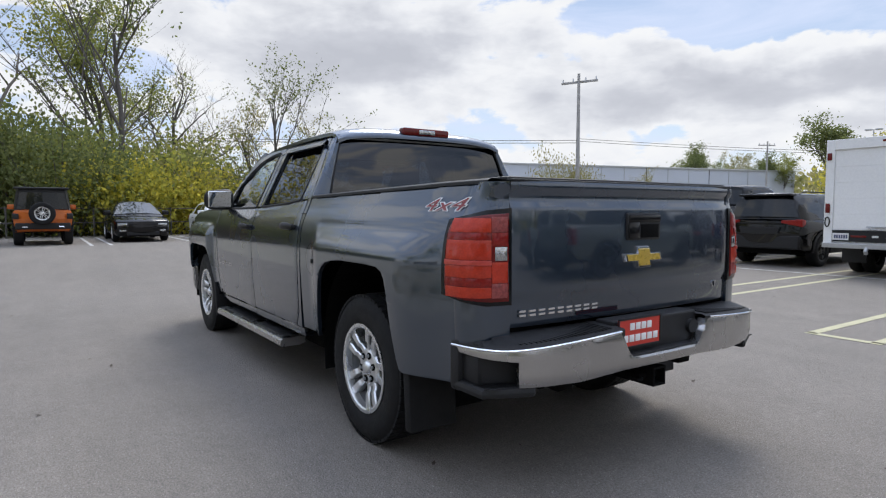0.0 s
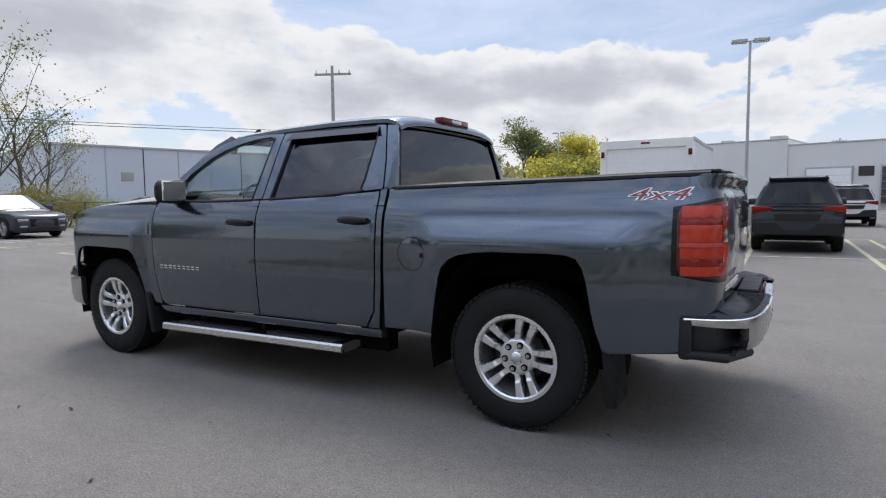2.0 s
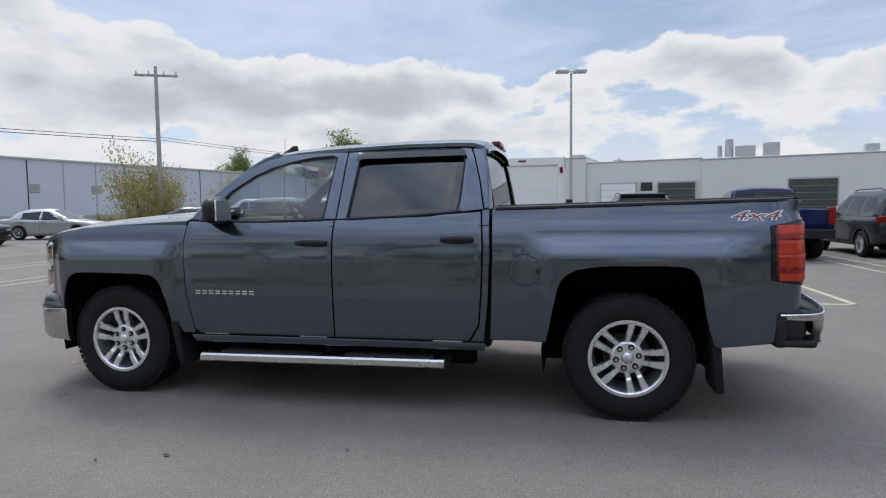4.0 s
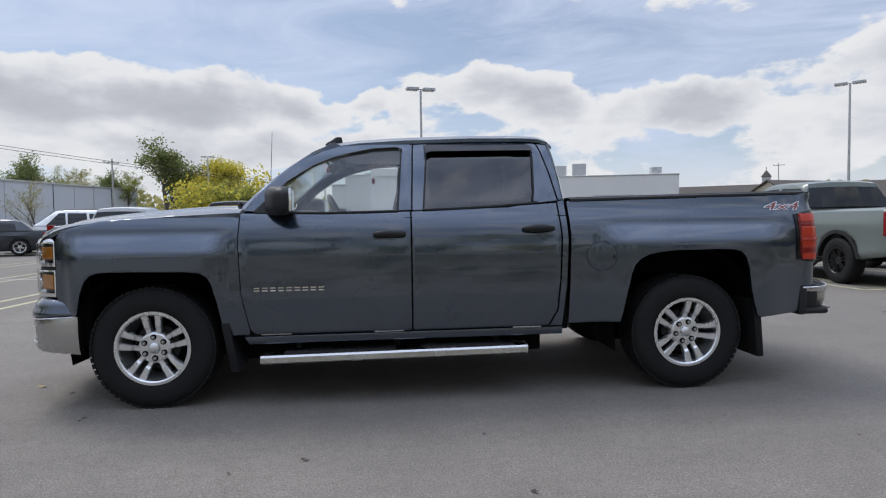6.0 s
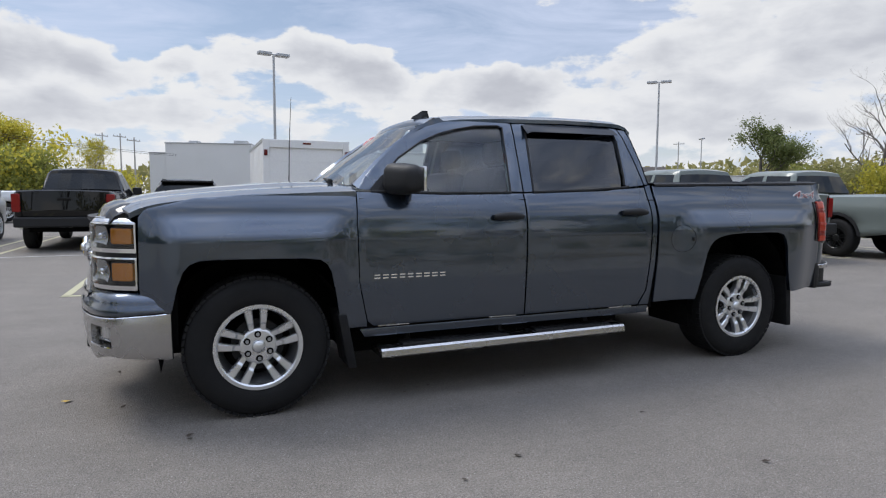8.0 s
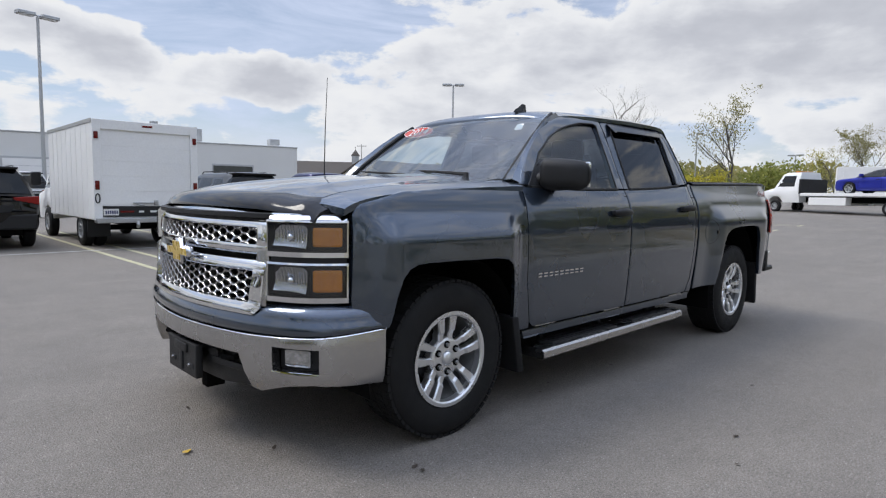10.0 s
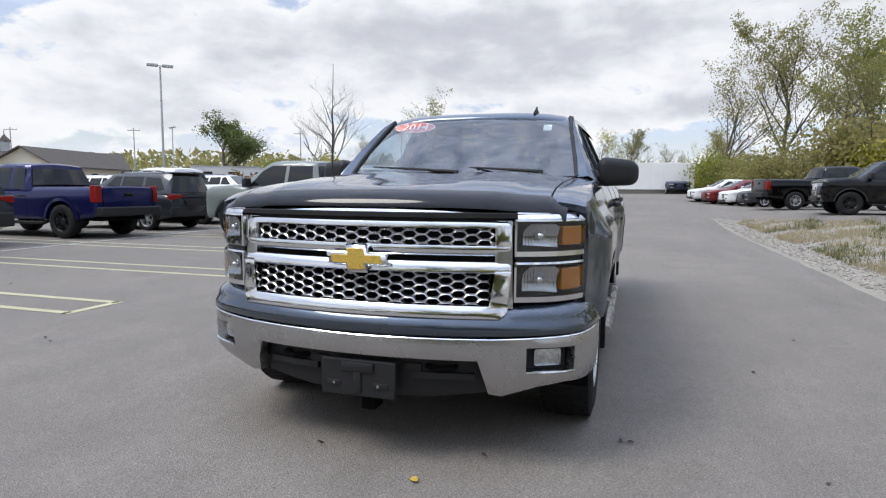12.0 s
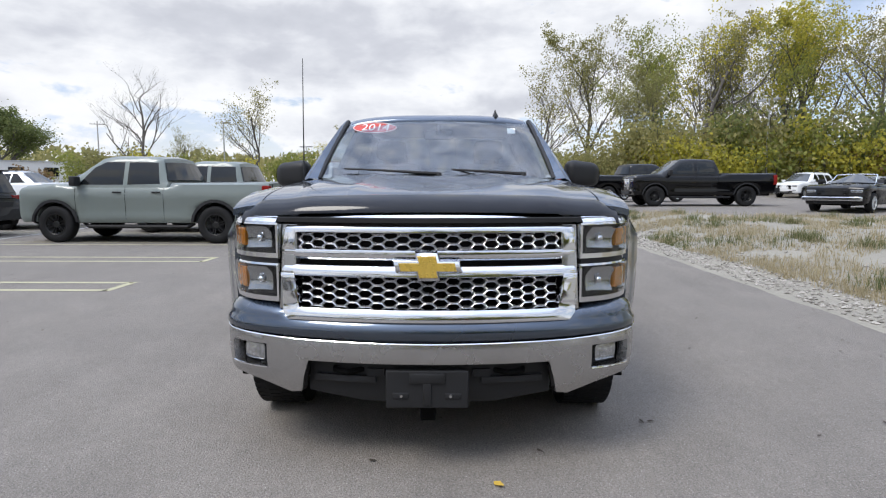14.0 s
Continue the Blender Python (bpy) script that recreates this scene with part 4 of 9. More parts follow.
    # wheel-arch trim
    if "flare" in S:
        for cx in (0, -wb):
            for side in (1, -1):
                bm = bmesh.new()
                a = arch(cx, ar - 0.004, sill + 0.02, 12, cz)
                o = arch(cx, ar + S["flare"], sill + 0.02, 12, cz)
                va = [bm.verts.new((p[0], side * (wf(*p) + 0.02), p[1])) for p in a]
                vo = [bm.verts.new((p[0], side * (wf(*p) + 0.008), p[1])) for p in o]
                vi = [bm.verts.new((p[0], side * (wf(*p) - 0.10), p[1])) for p in a]
                for k in range(11):
                    bm.faces.new((va[k], va[k + 1], vo[k + 1], vo[k]))
                    bm.faces.new((vi[k], vi[k + 1], va[k + 1], va[k]))
                bmesh.ops.recalc_face_normals(bm, faces=bm.faces[:])
                part("wheel_arch_trim", bm, S.get("flarem", M_BLACK), root)
    for cx in (0, -wb):
        for side in (1, -1):
            put_wheel(root, wheel, cx, side * (h - WHEELS[wheel]["w"] / 2 - 0.005))
    if "sill_trim" in S:
        for side in (1, -1):
            strip = [(-wb + ar * 1.06, sill - .01), (-ar * 1.06, sill - .01), (-ar * 1.06, sill + S["sill_trim"]), (-wb + ar * 1.06, sill + S["sill_trim"])]
            part("sill_trim", panel(strip, lambda X, Z: wf(X, Z) + .012, side, (.4, .06), .05, .008), M_BLACK, root)
    if "extra" in S:
        S["extra"](root, S, wf)
    return root


def bed_extra(root, S, wf):
    """Open cargo bed behind a pickup's cab: dark floor with rails."""
    wb, ro, h = S["wb"], S["rear"], S["W"] / 2
    x0, x1 = -wb - ro + 0.09, S["bed"]
    z = S["belt"] + S.get("rail", 0.0)
    bm = bmesh.new()
    box(bm, x0, x1, -h + 0.14, h - 0.14, z - 0.02, z + 0.022, 0.01)
    part("bed_cover", bm, M_BLACK, root)
    bm = bmesh.new()
    box(bm, -wb - ro - 0.014, -wb - ro + 0.02, -0.13, 0.13, z - 0.20, z - 0.12, 0.01)
    part("tailgate_handle", bm, M_GLOSSB, root)
    for s in (1, -1):
        bm = bmesh.new()
        y = s * (h - .10)
        tube(bm, [(-wb + .56, y - s * .1, .44), (-wb + .66, y, .37), (-.72, y, .37), (-.58, y - s * .1, .44)], .045, 8)
        part("side_step", bm, M_BLACK, root)
    for yy in (-h + 0.21, h - 0.21):
        bm = bmesh.new()
        box(bm, -wb - ro - 0.004, -wb - ro + 0.01, yy - 0.004, yy + 0.004, 0.62, z - 0.02)
        part("tailgate_seam", bm, M_DARK, root)


def pickup_spec(wb=3.70, W=2.03, belt=1.25, roof=1.94, front=0.98, rear=1.25, cab_rear=-2.66, **kw):
    s = dict(wb=wb, W=W, belt=belt, roof=roof, top=0.76, front=front, rear=rear, nose=belt - .03, sill=0.45, arch=0.50, bow_nose=.10, bow_tail=.04,
             hood=[(front - 0.30, belt + .03), (0.1, belt + .065), (-0.30, belt + 0.06), (-0.45, belt)], deck=[(cab_rear, belt), (cab_rear - 0.05, belt + 0.085), (-wb - rear + 0.04, belt + 0.10), (-wb - rear + 0.01, belt + 0.07)],
             cabin=[(cab_rear + 0.02, belt - 0.05), (-0.16, belt - 0.05), (-0.24, belt + 0.04), (-1.04, roof - 0.06), (-1.28, roof - 0.01), (cab_rear + 0.36, roof - 0.03), (cab_rear + 0.22, roof - 0.07)],
             windows=[[(-0.56, belt + 0.05), (-1.60, belt + 0.05), (-1.59, roof - 0.12), (-1.16, roof - 0.13), (-0.90, roof - .26)][::-1], [(-1.70, belt + 0.05), (cab_rear + 0.22, belt + 0.07), (cab_rear + 0.30, roof - 0.15), (-1.69, roof - 0.12)][::-1]],
             screen=((-0.30, belt + 0.06), (-1.00, roof - 0.09)), backlight=((cab_rear + 0.04, belt + 0.14), (cab_rear + 0.19, roof - 0.15)),
             seams=(-0.50, -1.66, cab_rear + 0.12), handles=(-1.48, cab_rear + 0.28), mirror=-0.58, mir=1.25, mirm=M_BLACK,
             lamp=(0.14, 0.20), lampz=1.08, tail=belt + 0.1, bump=0.16, bh=0.32, platez=0.62, bed=cab_rear - 0.06, rail=0.08, gr=1.5, extra=bed_extra)
    s.update(kw)
    return s


def suv_extra(root, S, wf):
    """Roof spoiler, roof rails, lamp strip and rear wiper of a compact suv."""
    e, b, r, h = -S["wb"] - S["rear"], S["belt"], S["roof"], S["W"] / 2
    bm = bmesh.new()
    box(bm, e + .16, e + .50, -S["top"] + .04, S["top"] - .04, r - .055, r - .005, .02)
    part("roof_spoiler", bm, M_GLOSSB, root)
    for s in (1, -1):
        bm = bmesh.new()
        tube(bm, [(e + .6, s * (S["top"] - .06), r - .01), (e + .75, s * (S["top"] - .05), r + .035), (-1.6, s * (S["top"] - .05), r + .035), (-1.45, s * (S["top"] - .06), r - .02)], .014, 6)
        part("roof_rail", bm, M_BLACK, root)
    bm = bmesh.new()
    box(bm, e - .016, e + .03, -h + .42, h - .42, b - .09, b - .055, .006)
    part("lamp_strip", bm, M_GLOSSB, root)
    bm = bmesh.new()
    box(bm, e - .020, e + .03, -.46, .46, b - .30, b - .15, .012)
    for v in bm.verts:
        v.co.y *= 1 - .8 * (b - .15 - v.co.z)
    part("plate_recess", bm, M_BLACK, root)
    bm = bmesh.new()
    tube(bm, [(e + .115, 0, b + .05), (e + .13, .10, b + .09), (e + .14, .30, b + .10)], .010, 6)
    part("rear_wiper", bm, M_BLACK, root)


def suv_spec(wb=2.69, W=1.855, belt=1.03, roof=1.69, front=0.93, rear=0.98, **kw):
    e = -wb - rear
    s = dict(wb=wb, W=W, belt=belt, roof=roof, top=0.62, front=front, rear=rear, nose=0.93, sill=0.30, arch=0.40,
             hood=[(front - 0.4, 1.0), (-0.5, belt + 0.01)], deck=[(e + 0.15, belt + 0.02)], tail=belt - 0.02,
             cabin=[(e + 0.10, belt - 0.05), (-0.28, belt - 0.05), (-0.38, belt + 0.02), (-1.20, roof - 0.07), (-1.55, roof - 0.01), (e + 0.48, roof - 0.01), (e + 0.32, roof - 0.05), (e + 0.28, roof - 0.10)],
             windows=[[(-0.85, belt + 0.02), (-1.62, belt + 0.02), (-1.60, roof - 0.13), (-1.36, roof - 0.13)][::-1], [(-1.70, belt + 0.02), (-2.48, belt + 0.04), (-2.42, roof - 0.14), (-1.68, roof - 0.13)][::-1], [(-2.58, belt + 0.06), (e + 0.38, belt + 0.16), (e + 0.62, roof - 0.18), (-2.52, roof - 0.15)][::-1]],
             screen=((-0.42, belt + 0.04), (-1.14, roof - 0.10)), backlight=((e + 0.13, belt + 0.06), (e + 0.265, roof - 0.15)),
             seams=(-0.50, -1.66, -2.53), handles=(-1.50, -2.36), mirror=-0.72, lamp=(0.40, 0.085), wedge=True, plated=False, lampz=belt - 0.06, bump=0.05, bh=0.40, platez=0.80, flare=0.06, sill_trim=.13, extra=suv_extra)
    s.update(kw)
    return s


def sedan_spec(wb=2.70, W=1.80, belt=0.93, roof=1.45, front=0.92, rear=1.0, **kw):
    e = -wb - rear
    s = dict(wb=wb, W=W, belt=belt, roof=roof, top=0.58, front=front, rear=rear, nose=0.76, sill=0.20, arch=0.36,
             hood=[(front - 0.35, 0.82), (-0.45, belt)], deck=[(e + 0.65, belt + 0.07), (e + 0.12, belt + 0.06)], tail=belt,
             cabin=[(e + 0.42, belt - 0.02), (-0.20, belt - 0.05), (-0.35, belt + 0.02), (-1.25, roof - 0.06), (-1.6, roof), (-2.35, roof - 0.02), (-2.75, roof - 0.10)],
             windows=[[(-0.80, belt + 0.02), (-1.66, belt + 0.02), (-1.64, roof - 0.11), (-1.36, roof - 0.12)][::-1], [(-1.74, belt + 0.02), (-2.62, belt + 0.06), (-2.55, roof - 0.17), (-1.72, roof - 0.11)][::-1]],
             screen=((-0.38, belt + 0.03), (-1.20, roof - 0.08)), backlight=((e + 0.62, belt + 0.10), (-2.74, roof - 0.12)),
             seams=(-0.50, -1.70, -2.72), handles=(-1.52, -2.50), mirror=-0.70, lamp=(0.34, 0.08), lampz=belt - 0.10, platez=0.62)
    s.update(kw)
    return s


P_SAGE = paint("sage_grey_paint", (0.165, 0.19, 0.178), 0.05)
P_SILVER = paint("silver_paint", (0.46, 0.47, 0.48), 0.5)
P_BLACK = mat("black_paint", (0.0025, 0.0025, 0.003), rough=0.35, spec=0.05, var=0.1, scale=1.3, fine=400, coat=0.8, coat_rough=0.02)
P_WHITE = paint("white_paint", (0.72, 0.73, 0.73), 0.0)
P_BLUE = paint("deep_blue_paint", (0.008, 0.011, 0.070), 0.4)
P_SKYBLUE = paint("bright_blue_paint", (0.02, 0.03, 0.30), 0.3)
P_GREY = paint("dark_grey_paint", (0.042, 0.047, 0.054), 0.5)
P_ORANGE = paint("orange_paint", (0.55, 0.13, 0.02), 0.1)
P_RED = paint("dark_red_paint", (0.16, 0.015, 0.015), 0.3)
P_TEAL = paint("faded_teal_paint", (0.16, 0.22, 0.24), 0.1)
P_NAVY = paint("navy_paint", (0.02, 0.028, 0.06), 0.4)

# heading: the way the nose points, degrees from +x; position: middle of the front axle
TUN = pickup_spec(flare=0.06)
vehicle("pickup_truck", (-7.15, -8.75), -90 - 3, TUN, P_SAGE, "sage grey crew-cab pickup with black wheels and black mirrors", "pickup truck", "truck_black")
vehicle("pickup_truck", (-10.05, -8.1), -90 - 2, TUN, P_SAGE, "sage grey crew-cab pickup parked beside its twin", "pickup truck", "truck_black")
vehicle("pickup_truck", (6.72, -15.9), -90, pickup_spec(flare=0.06), P_BLACK, "black crew-cab pickup with a wide tailgate and black rear bumper", "pickup truck", "truck_silver")
vehicle("pickup_truck", (10.1, -15.7), -90, pickup_spec(wb=3.10, W=1.95, belt=1.15, roof=1.80, rear=1.15, cab_rear=-2.2, bumpm=M_SATIN, mirm=P_SILVER), P_SILVER, "silver crew-cab pickup with red tail lamps", "pickup truck", "truck_silver")
vehicle("pickup_truck", (-4.85, -15.2), -91, pickup_spec(wb=3.35, W=1.93, belt=1.14, roof=1.83, front=0.95, rear=1.12, cab_rear=-2.35, flare=0.07, flarem=P_BLUE), P_BLUE, "deep blue crew-cab pickup with red tail lamps", "pickup truck", "truck_black")
vehicle("suv", (-1.5, -15.0), -90, suv_spec(), P_GREY, "dark grey compact suv with red tail lamps", "suv", "car_silver")
vehicle("suv", (-7.8, -14.9), -91, suv_spec(), P_GREY, "dark grey compact suv beside the blue pickup", "suv", "car_silver")
vehicle("suv", (4.2, -14.6), -90, suv_spec(W=1.83, roof=1.62), P_BLACK, "black compact suv with a light bar of red lamps", "suv", "car_black")
vehicle("suv", (1.2, -29.4), -90, suv_spec(wb=2.79, W=1.92, belt=1.12, roof=1.82), P_WHITE, "white off-road suv seen from behind", "suv", "car_silver")
vehicle("pickup_truck", (-10.9, -16.6), -90, pickup_spec(), P_WHITE, "white crew-cab pickup behind the sage pickups", "pickup truck", "truck_silver")
vehicle("pickup_truck", (15.6, -26.6), 24, pickup_spec(), P_WHITE, "white crew-cab pickup with a dark bed beside the suv", "pickup truck", "truck_silver")
vehicle("suv", (-14.2, -14.0), -92, suv_spec(), P_NAVY, "navy compact suv parked in the row", "suv", "car_silver")
vehicle("suv", (-17.0, -14.0), -92, suv_spec(), P_SILVER, "silver compact suv parked in the row", "suv", "car_silver")

# row by the trees
def spare_extra(root, S, wf):
    """Spare wheel on the rear door, lamp guards and bumper hooks."""
    e = -S["wb"] - S["rear"]
    m = Matrix.Translation((e - .16, .02, 1.02)) @ Matrix.Rotation(math.pi / 2, 4, "Z") @ Matrix.Diagonal((.9, .9, .9, 1))
    ty = part("spare_wheel", WHEELS["truck_silver"]["tyre"], None, root, "spare wheel on the rear door", m=m)
    for nm, pn in (("barrel", "rim"), ("spokes", "spokes"), ("disc", "wheel_disc"), ("well", "rim_well")):
        part(pn, WHEELS["truck_silver"][nm], None, ty)
    for s in (1, -1):
        bm = bmesh.new()
        tube(bm, [(e - .16, s * .42, .60), (e - .24, s * .42, .60), (e - .24, s * .54, .60), (e - .16, s * .54, .60)], .018, 6)
        part("tow_loop", bm, M_CHROME, root)
        bm = bmesh.new()
        box(bm, e - .04, e + .02, s * .72 - .09, s * .72 + .09, .84, 1.02, .02)
        part("lamp_guard", bm, M_BLACK, root)
    bm = bmesh.new()
    box(bm, e - .02, -.9, -.74, .74, S["roof"] - .01, S["roof"] + .05, .03)
    part("roof_rail", bm, M_BLACK, root)


JE = -2.42 - 0.62
vehicle("off_road_car", (22.95, 2.3), 0, suv_spec(wb=2.42, W=1.62, belt=1.13, roof=1.80, front=0.60, rear=0.62, top=0.70, sill=.42, arch=.46, roofm=M_BLACK, bumpm=M_BLACK, bump=.16, bh=.30, flare=.14, lamp=(.12, .09), lampz=.95, plated=False,
        hood=[(.25, 1.10), (-.45, 1.14)], deck=[(JE + .03, 1.13)], cabin=[(JE + .03, 1.08), (-.42, 1.08), (-.5, 1.15), (-.85, 1.74), (-1.0, 1.80), (JE + .10, 1.80), (JE + .05, 1.74)], backlight=((JE + .015, 1.16), (JE + .06, 1.68)),
        windows=[[(-.85, 1.17), (-1.65, 1.17), (-1.62, 1.66), (-1.02, 1.66)][::-1], [(-1.75, 1.17), (-2.7, 1.17), (-2.66, 1.66), (-1.74, 1.66)][::-1]], screen=((-.56, 1.2), (-.84, 1.70)), seams=(-.6, -1.7), handles=(-1.55,), extra=spare_extra), P_ORANGE, "orange off-road car with black hard top and spare wheel", "off-road car", "truck_black")
vehicle("sedan", (21.3, -0.62), 180, sedan_spec(wb=2.76, W=1.82), P_BLACK, "black sedan with a twin grille facing the lot", "sedan", "car_silver")
vehicle("sedan", (20.9, -3.75), 180, sedan_spec(wb=2.63, W=1.76, roof=1.48), P_WHITE, "white sedan with a dark wide grille", "sedan", "car_silver")
vehicle("hatchback", (21.35, -6.9), 180, sedan_spec(wb=2.70, W=1.75, roof=1.50, rear=0.85, deck=[(-2.70 - 0.85 + 0.2, 1.10), (-2.70 - 0.85 + 0.06, 1.08)]), P_GREY, "charcoal hatchback with silver wheels", "hatchback", "car_silver")
vehicle("sedan", (22.7, -13.9), 180, sedan_spec(wb=2.80, W=1.83), P_BLACK, "black sedan with silver wheels", "sedan", "car_silver")
vehicle("sedan", (23.6, -20.2), 195, sedan_spec(), P_SILVER, "silver sedan at the end of the row", "sedan", "car_silver")

# ---------- the slate-blue pickup ----------
P_MAIN = mat("slate_blue_paint", (0.040, 0.059, 0.090), rough=0.28, metal=0.85, var=0.05, scale=1.3, fine=500.0, coat=1.0, coat_rough=0.05)
P_MAIN.node_tree.nodes["Principled BSDF"].inputs["Coat IOR"].default_value = 1.76


def glass_mat(name, tint, gloss=0.01, mirror=1.0):
    """Thin window glass: sees through with a tint, mirrors by Fresnel."""
    m = bpy.data.materials.new(name)
    m.use_nodes = True
    n, l = m.node_tree.nodes, m.node_tree.links
    n.remove(n["Principled BSDF"])
    tr, gl, fr, mx = n.new("ShaderNodeBsdfTransparent"), n.new("ShaderNodeBsdfGlossy"), n.new("ShaderNodeLayerWeight"), n.new("ShaderNodeMixShader")
    tr.inputs["Color"].default_value = (*tint, 1)
    gl.inputs["Roughness"].default_value = 0.01
    fr.inputs["Blend"].default_value = 0.5
    pw = n.new("ShaderNodeMath"); pw.operation = "POWER"; pw.inputs[1].default_value = 4.5
    ml = n.new("ShaderNodeMath"); ml.operation = "MULTIPLY_ADD"; ml.inputs[1].default_value = 0.9 * mirror; ml.inputs[2].default_value = 0.05 + gloss
    l.new(fr.outputs["Facing"], pw.inputs[0]); l.new(pw.outputs[0], ml.inputs[0]); l.new(ml.outputs[0], mx.inputs[0])
    l.new(tr.outputs[0], mx.inputs[1]); l.new(gl.outputs[0], mx.inputs[2])
    l.new(mx.outputs[0], n["Material Output"].inputs[0])
    return m


G_CLEAR = glass_mat("clear_window_glass", (0.84, 0.88, 0.87), 0.05)
G_TINT = glass_mat("privacy_window_glass", (0.045, 0.052, 0.062), 0.05, 0.85)
G_SCREEN = glass_mat("windshield_glass", (0.55, 0.64, 0.69), 0.11, 0.85)
G_LENS = glass_mat("clear_lens", (0.85, 0.86, 0.86))
M_MIRROR = mat("mirror_silver", (0.82, 0.83, 0.84), rough=0.03, metal=1.0, var=0.02)
M_SEAT = mat("dark_grey_cloth", (0.045, 0.045, 0.048), rough=0.85, var=0.2, scale=20, fine=300, bump=0.3)
M_GOLD = mat("gold_badge", (0.62, 0.42, 0.07), rough=0.28, metal=0.35, var=0.08, scale=30, fine=120, coat=0.8)
M_BADGER = mat("badge_red", (0.20, 0.02, 0.022), rough=0.3, var=0.05, coat=0.5)
M_BADGEW = mat("badge_silver_white", (0.72, 0.73, 0.74), rough=0.25, metal=0.3, var=0.05, coat=0.5)
M_SIGNR = mat("sign_red", (0.55, 0.035, 0.02), rough=0.4, var=0.05, coat=0.3)
M_SIGNW = mat("sign_white", (0.78, 0.78, 0.76), rough=0.5, var=0.04)
M_DEFL = mat("smoked_acrylic", (0.006, 0.0065, 0.009), rough=0.07, var=0.1, scale=3, fine=30, spec=0.4)
M_REDM = mat("mid_red_lens", (0.21, 0.011, 0.008), rough=0.10, var=0.35, scale=25, fine=110, spec=0.5)
M_REDB = mat("bright_red_ledge", (0.46, 0.060, 0.045), rough=0.16, var=0.2, scale=25, fine=110, spec=0.5)
M_SMOKE = mat("smoked_pink_lens", (0.27, 0.060, 0.055), rough=0.10, var=0.45, scale=35, fine=90, spec=0.5)
M_RED_D = mat("deep_red_lens", (0.12, 0.005, 0.004), rough=0.08, var=0.3, scale=25, fine=90, spec=0.5)

truck = new("pickup_truck")
tagged(truck, "slate blue-grey crew-cab pickup with chrome bumpers and silver wheels", "pickup truck")

base_y = curve_list([(0.30, .945), (0.40, .968), (0.50, .982), (0.60, .991), (0.70, .998), (0.78, 1.0025), (0.90, 1.007), (1.0, 1.007), (1.08, 1.002), (1.13, .995), (1.18, .982), (1.23, .962), (1.28, .938), (1.33, .920), (1.42, .893)])


def soft_box(t, a, b, s):
    return sstep(a - s, a, t) * (1 - sstep(b, b + s, t))


def flare_rise(t, a=.09):
    """A straight slope from 0 to 1 with softened ends."""
    t = max(0.0, min(1.0, t))
    if t < a:
        r = t * t / (2 * a)
    elif t < 1 - a:
        r = t - a / 2
    else:
        r = 1 - a - (1 - t) ** 2 / (2 * a)
    return r / (1 - a)


def ys(x, z):
    """Half width of the pickup's body side."""
    y = base_y(z)
    y += 0.054 * soft_box(x, 3.28, 4.06, 0.15) * flare_rise((1.146 - z) / .125)
    y += 0.055 * (sstep(-0.82, -0.50, x) * (1 - sstep(0.44, 0.68, x))) * flare_rise((1.168 - z) / .12)
    y -= 0.005 * math.exp(-((z - 1.176) / .012) ** 2) * sstep(-.80, -.70, x) * (1 - sstep(.52, .62, x))
    y -= 0.005 * math.exp(-((z - 1.154) / .012) ** 2) * sstep(3.12, 3.24, x) * (1 - sstep(4.02, 4.12, x))
    if x > 4.0:
        y -= 0.09 * ((x - 4.0) / 0.35) ** 2
    if x < -0.6:
        y -= 0.030 * ((-0.6 - x) / 0.3) ** 2
    return y


def gh(x, z):
    """Half width of the cab above the belt."""
    return 0.922 - 0.46 * (z - 1.30) - 0.16 * max(0.0, z - 1.70) - (0.03 * (x - 2.6) ** 2 if x > 2.6 else 0)


FENDER = [(3.021, .472), (3.15, .47), (3.185, .52), (3.215, .70), (3.243, .82), (3.265, .866), (3.31, .895), (3.40, .905), (3.85, .912), (3.94, .908), (3.99, .89), (4.025, .85), (4.055, .77), (4.08, .655), (4.09, .635), (4.215, .645), (4.238, .76), (4.232, 1.135), (4.205, 1.178), (3.96, 1.238), (3.62, 1.263), (3.076, 1.287), (3.083, 1.10), (3.072, .75), (3.042, .60), (3.022, .505)]
DOOR_F = [(1.946, .475), (2.98, .475), (3.015, .505), (3.036, .60), (3.066, .75), (3.077, 1.10), (3.068, 1.278), (2.5, 1.268), (1.946, 1.277)]
DOOR_R = [(1.005, .48), (1.935, .475), (1.935, 1.277), (1.40, 1.294), (.928, 1.326), (.912, 1.10), (.922, .80), (.942, .585)]
CORNER = [(.905, .478), (.99, .478), (.93, .585), (.911, .80), (.900, 1.10), (.917, 1.335), (.872, 1.345), (.862, 1.07), (.875, .75)]
BED = [(.860, .49), (.850, .75), (.842, 1.07), (.850, 1.336), (-.88, 1.372), (-.88, .60), (-.835, .522), (-.52, .503), (-.492, .512), (-.462, .60), (-.438, .70), (-.412, .86), (-.392, .926), (-.36, .968), (-.31, .985), (-.20, .990), (.10, .988), (.21, .98), (.31, .963), (.37, .935), (.41, .895), (.433, .84), (.463, .70), (.490, .56), (.505, .497)][::-1]
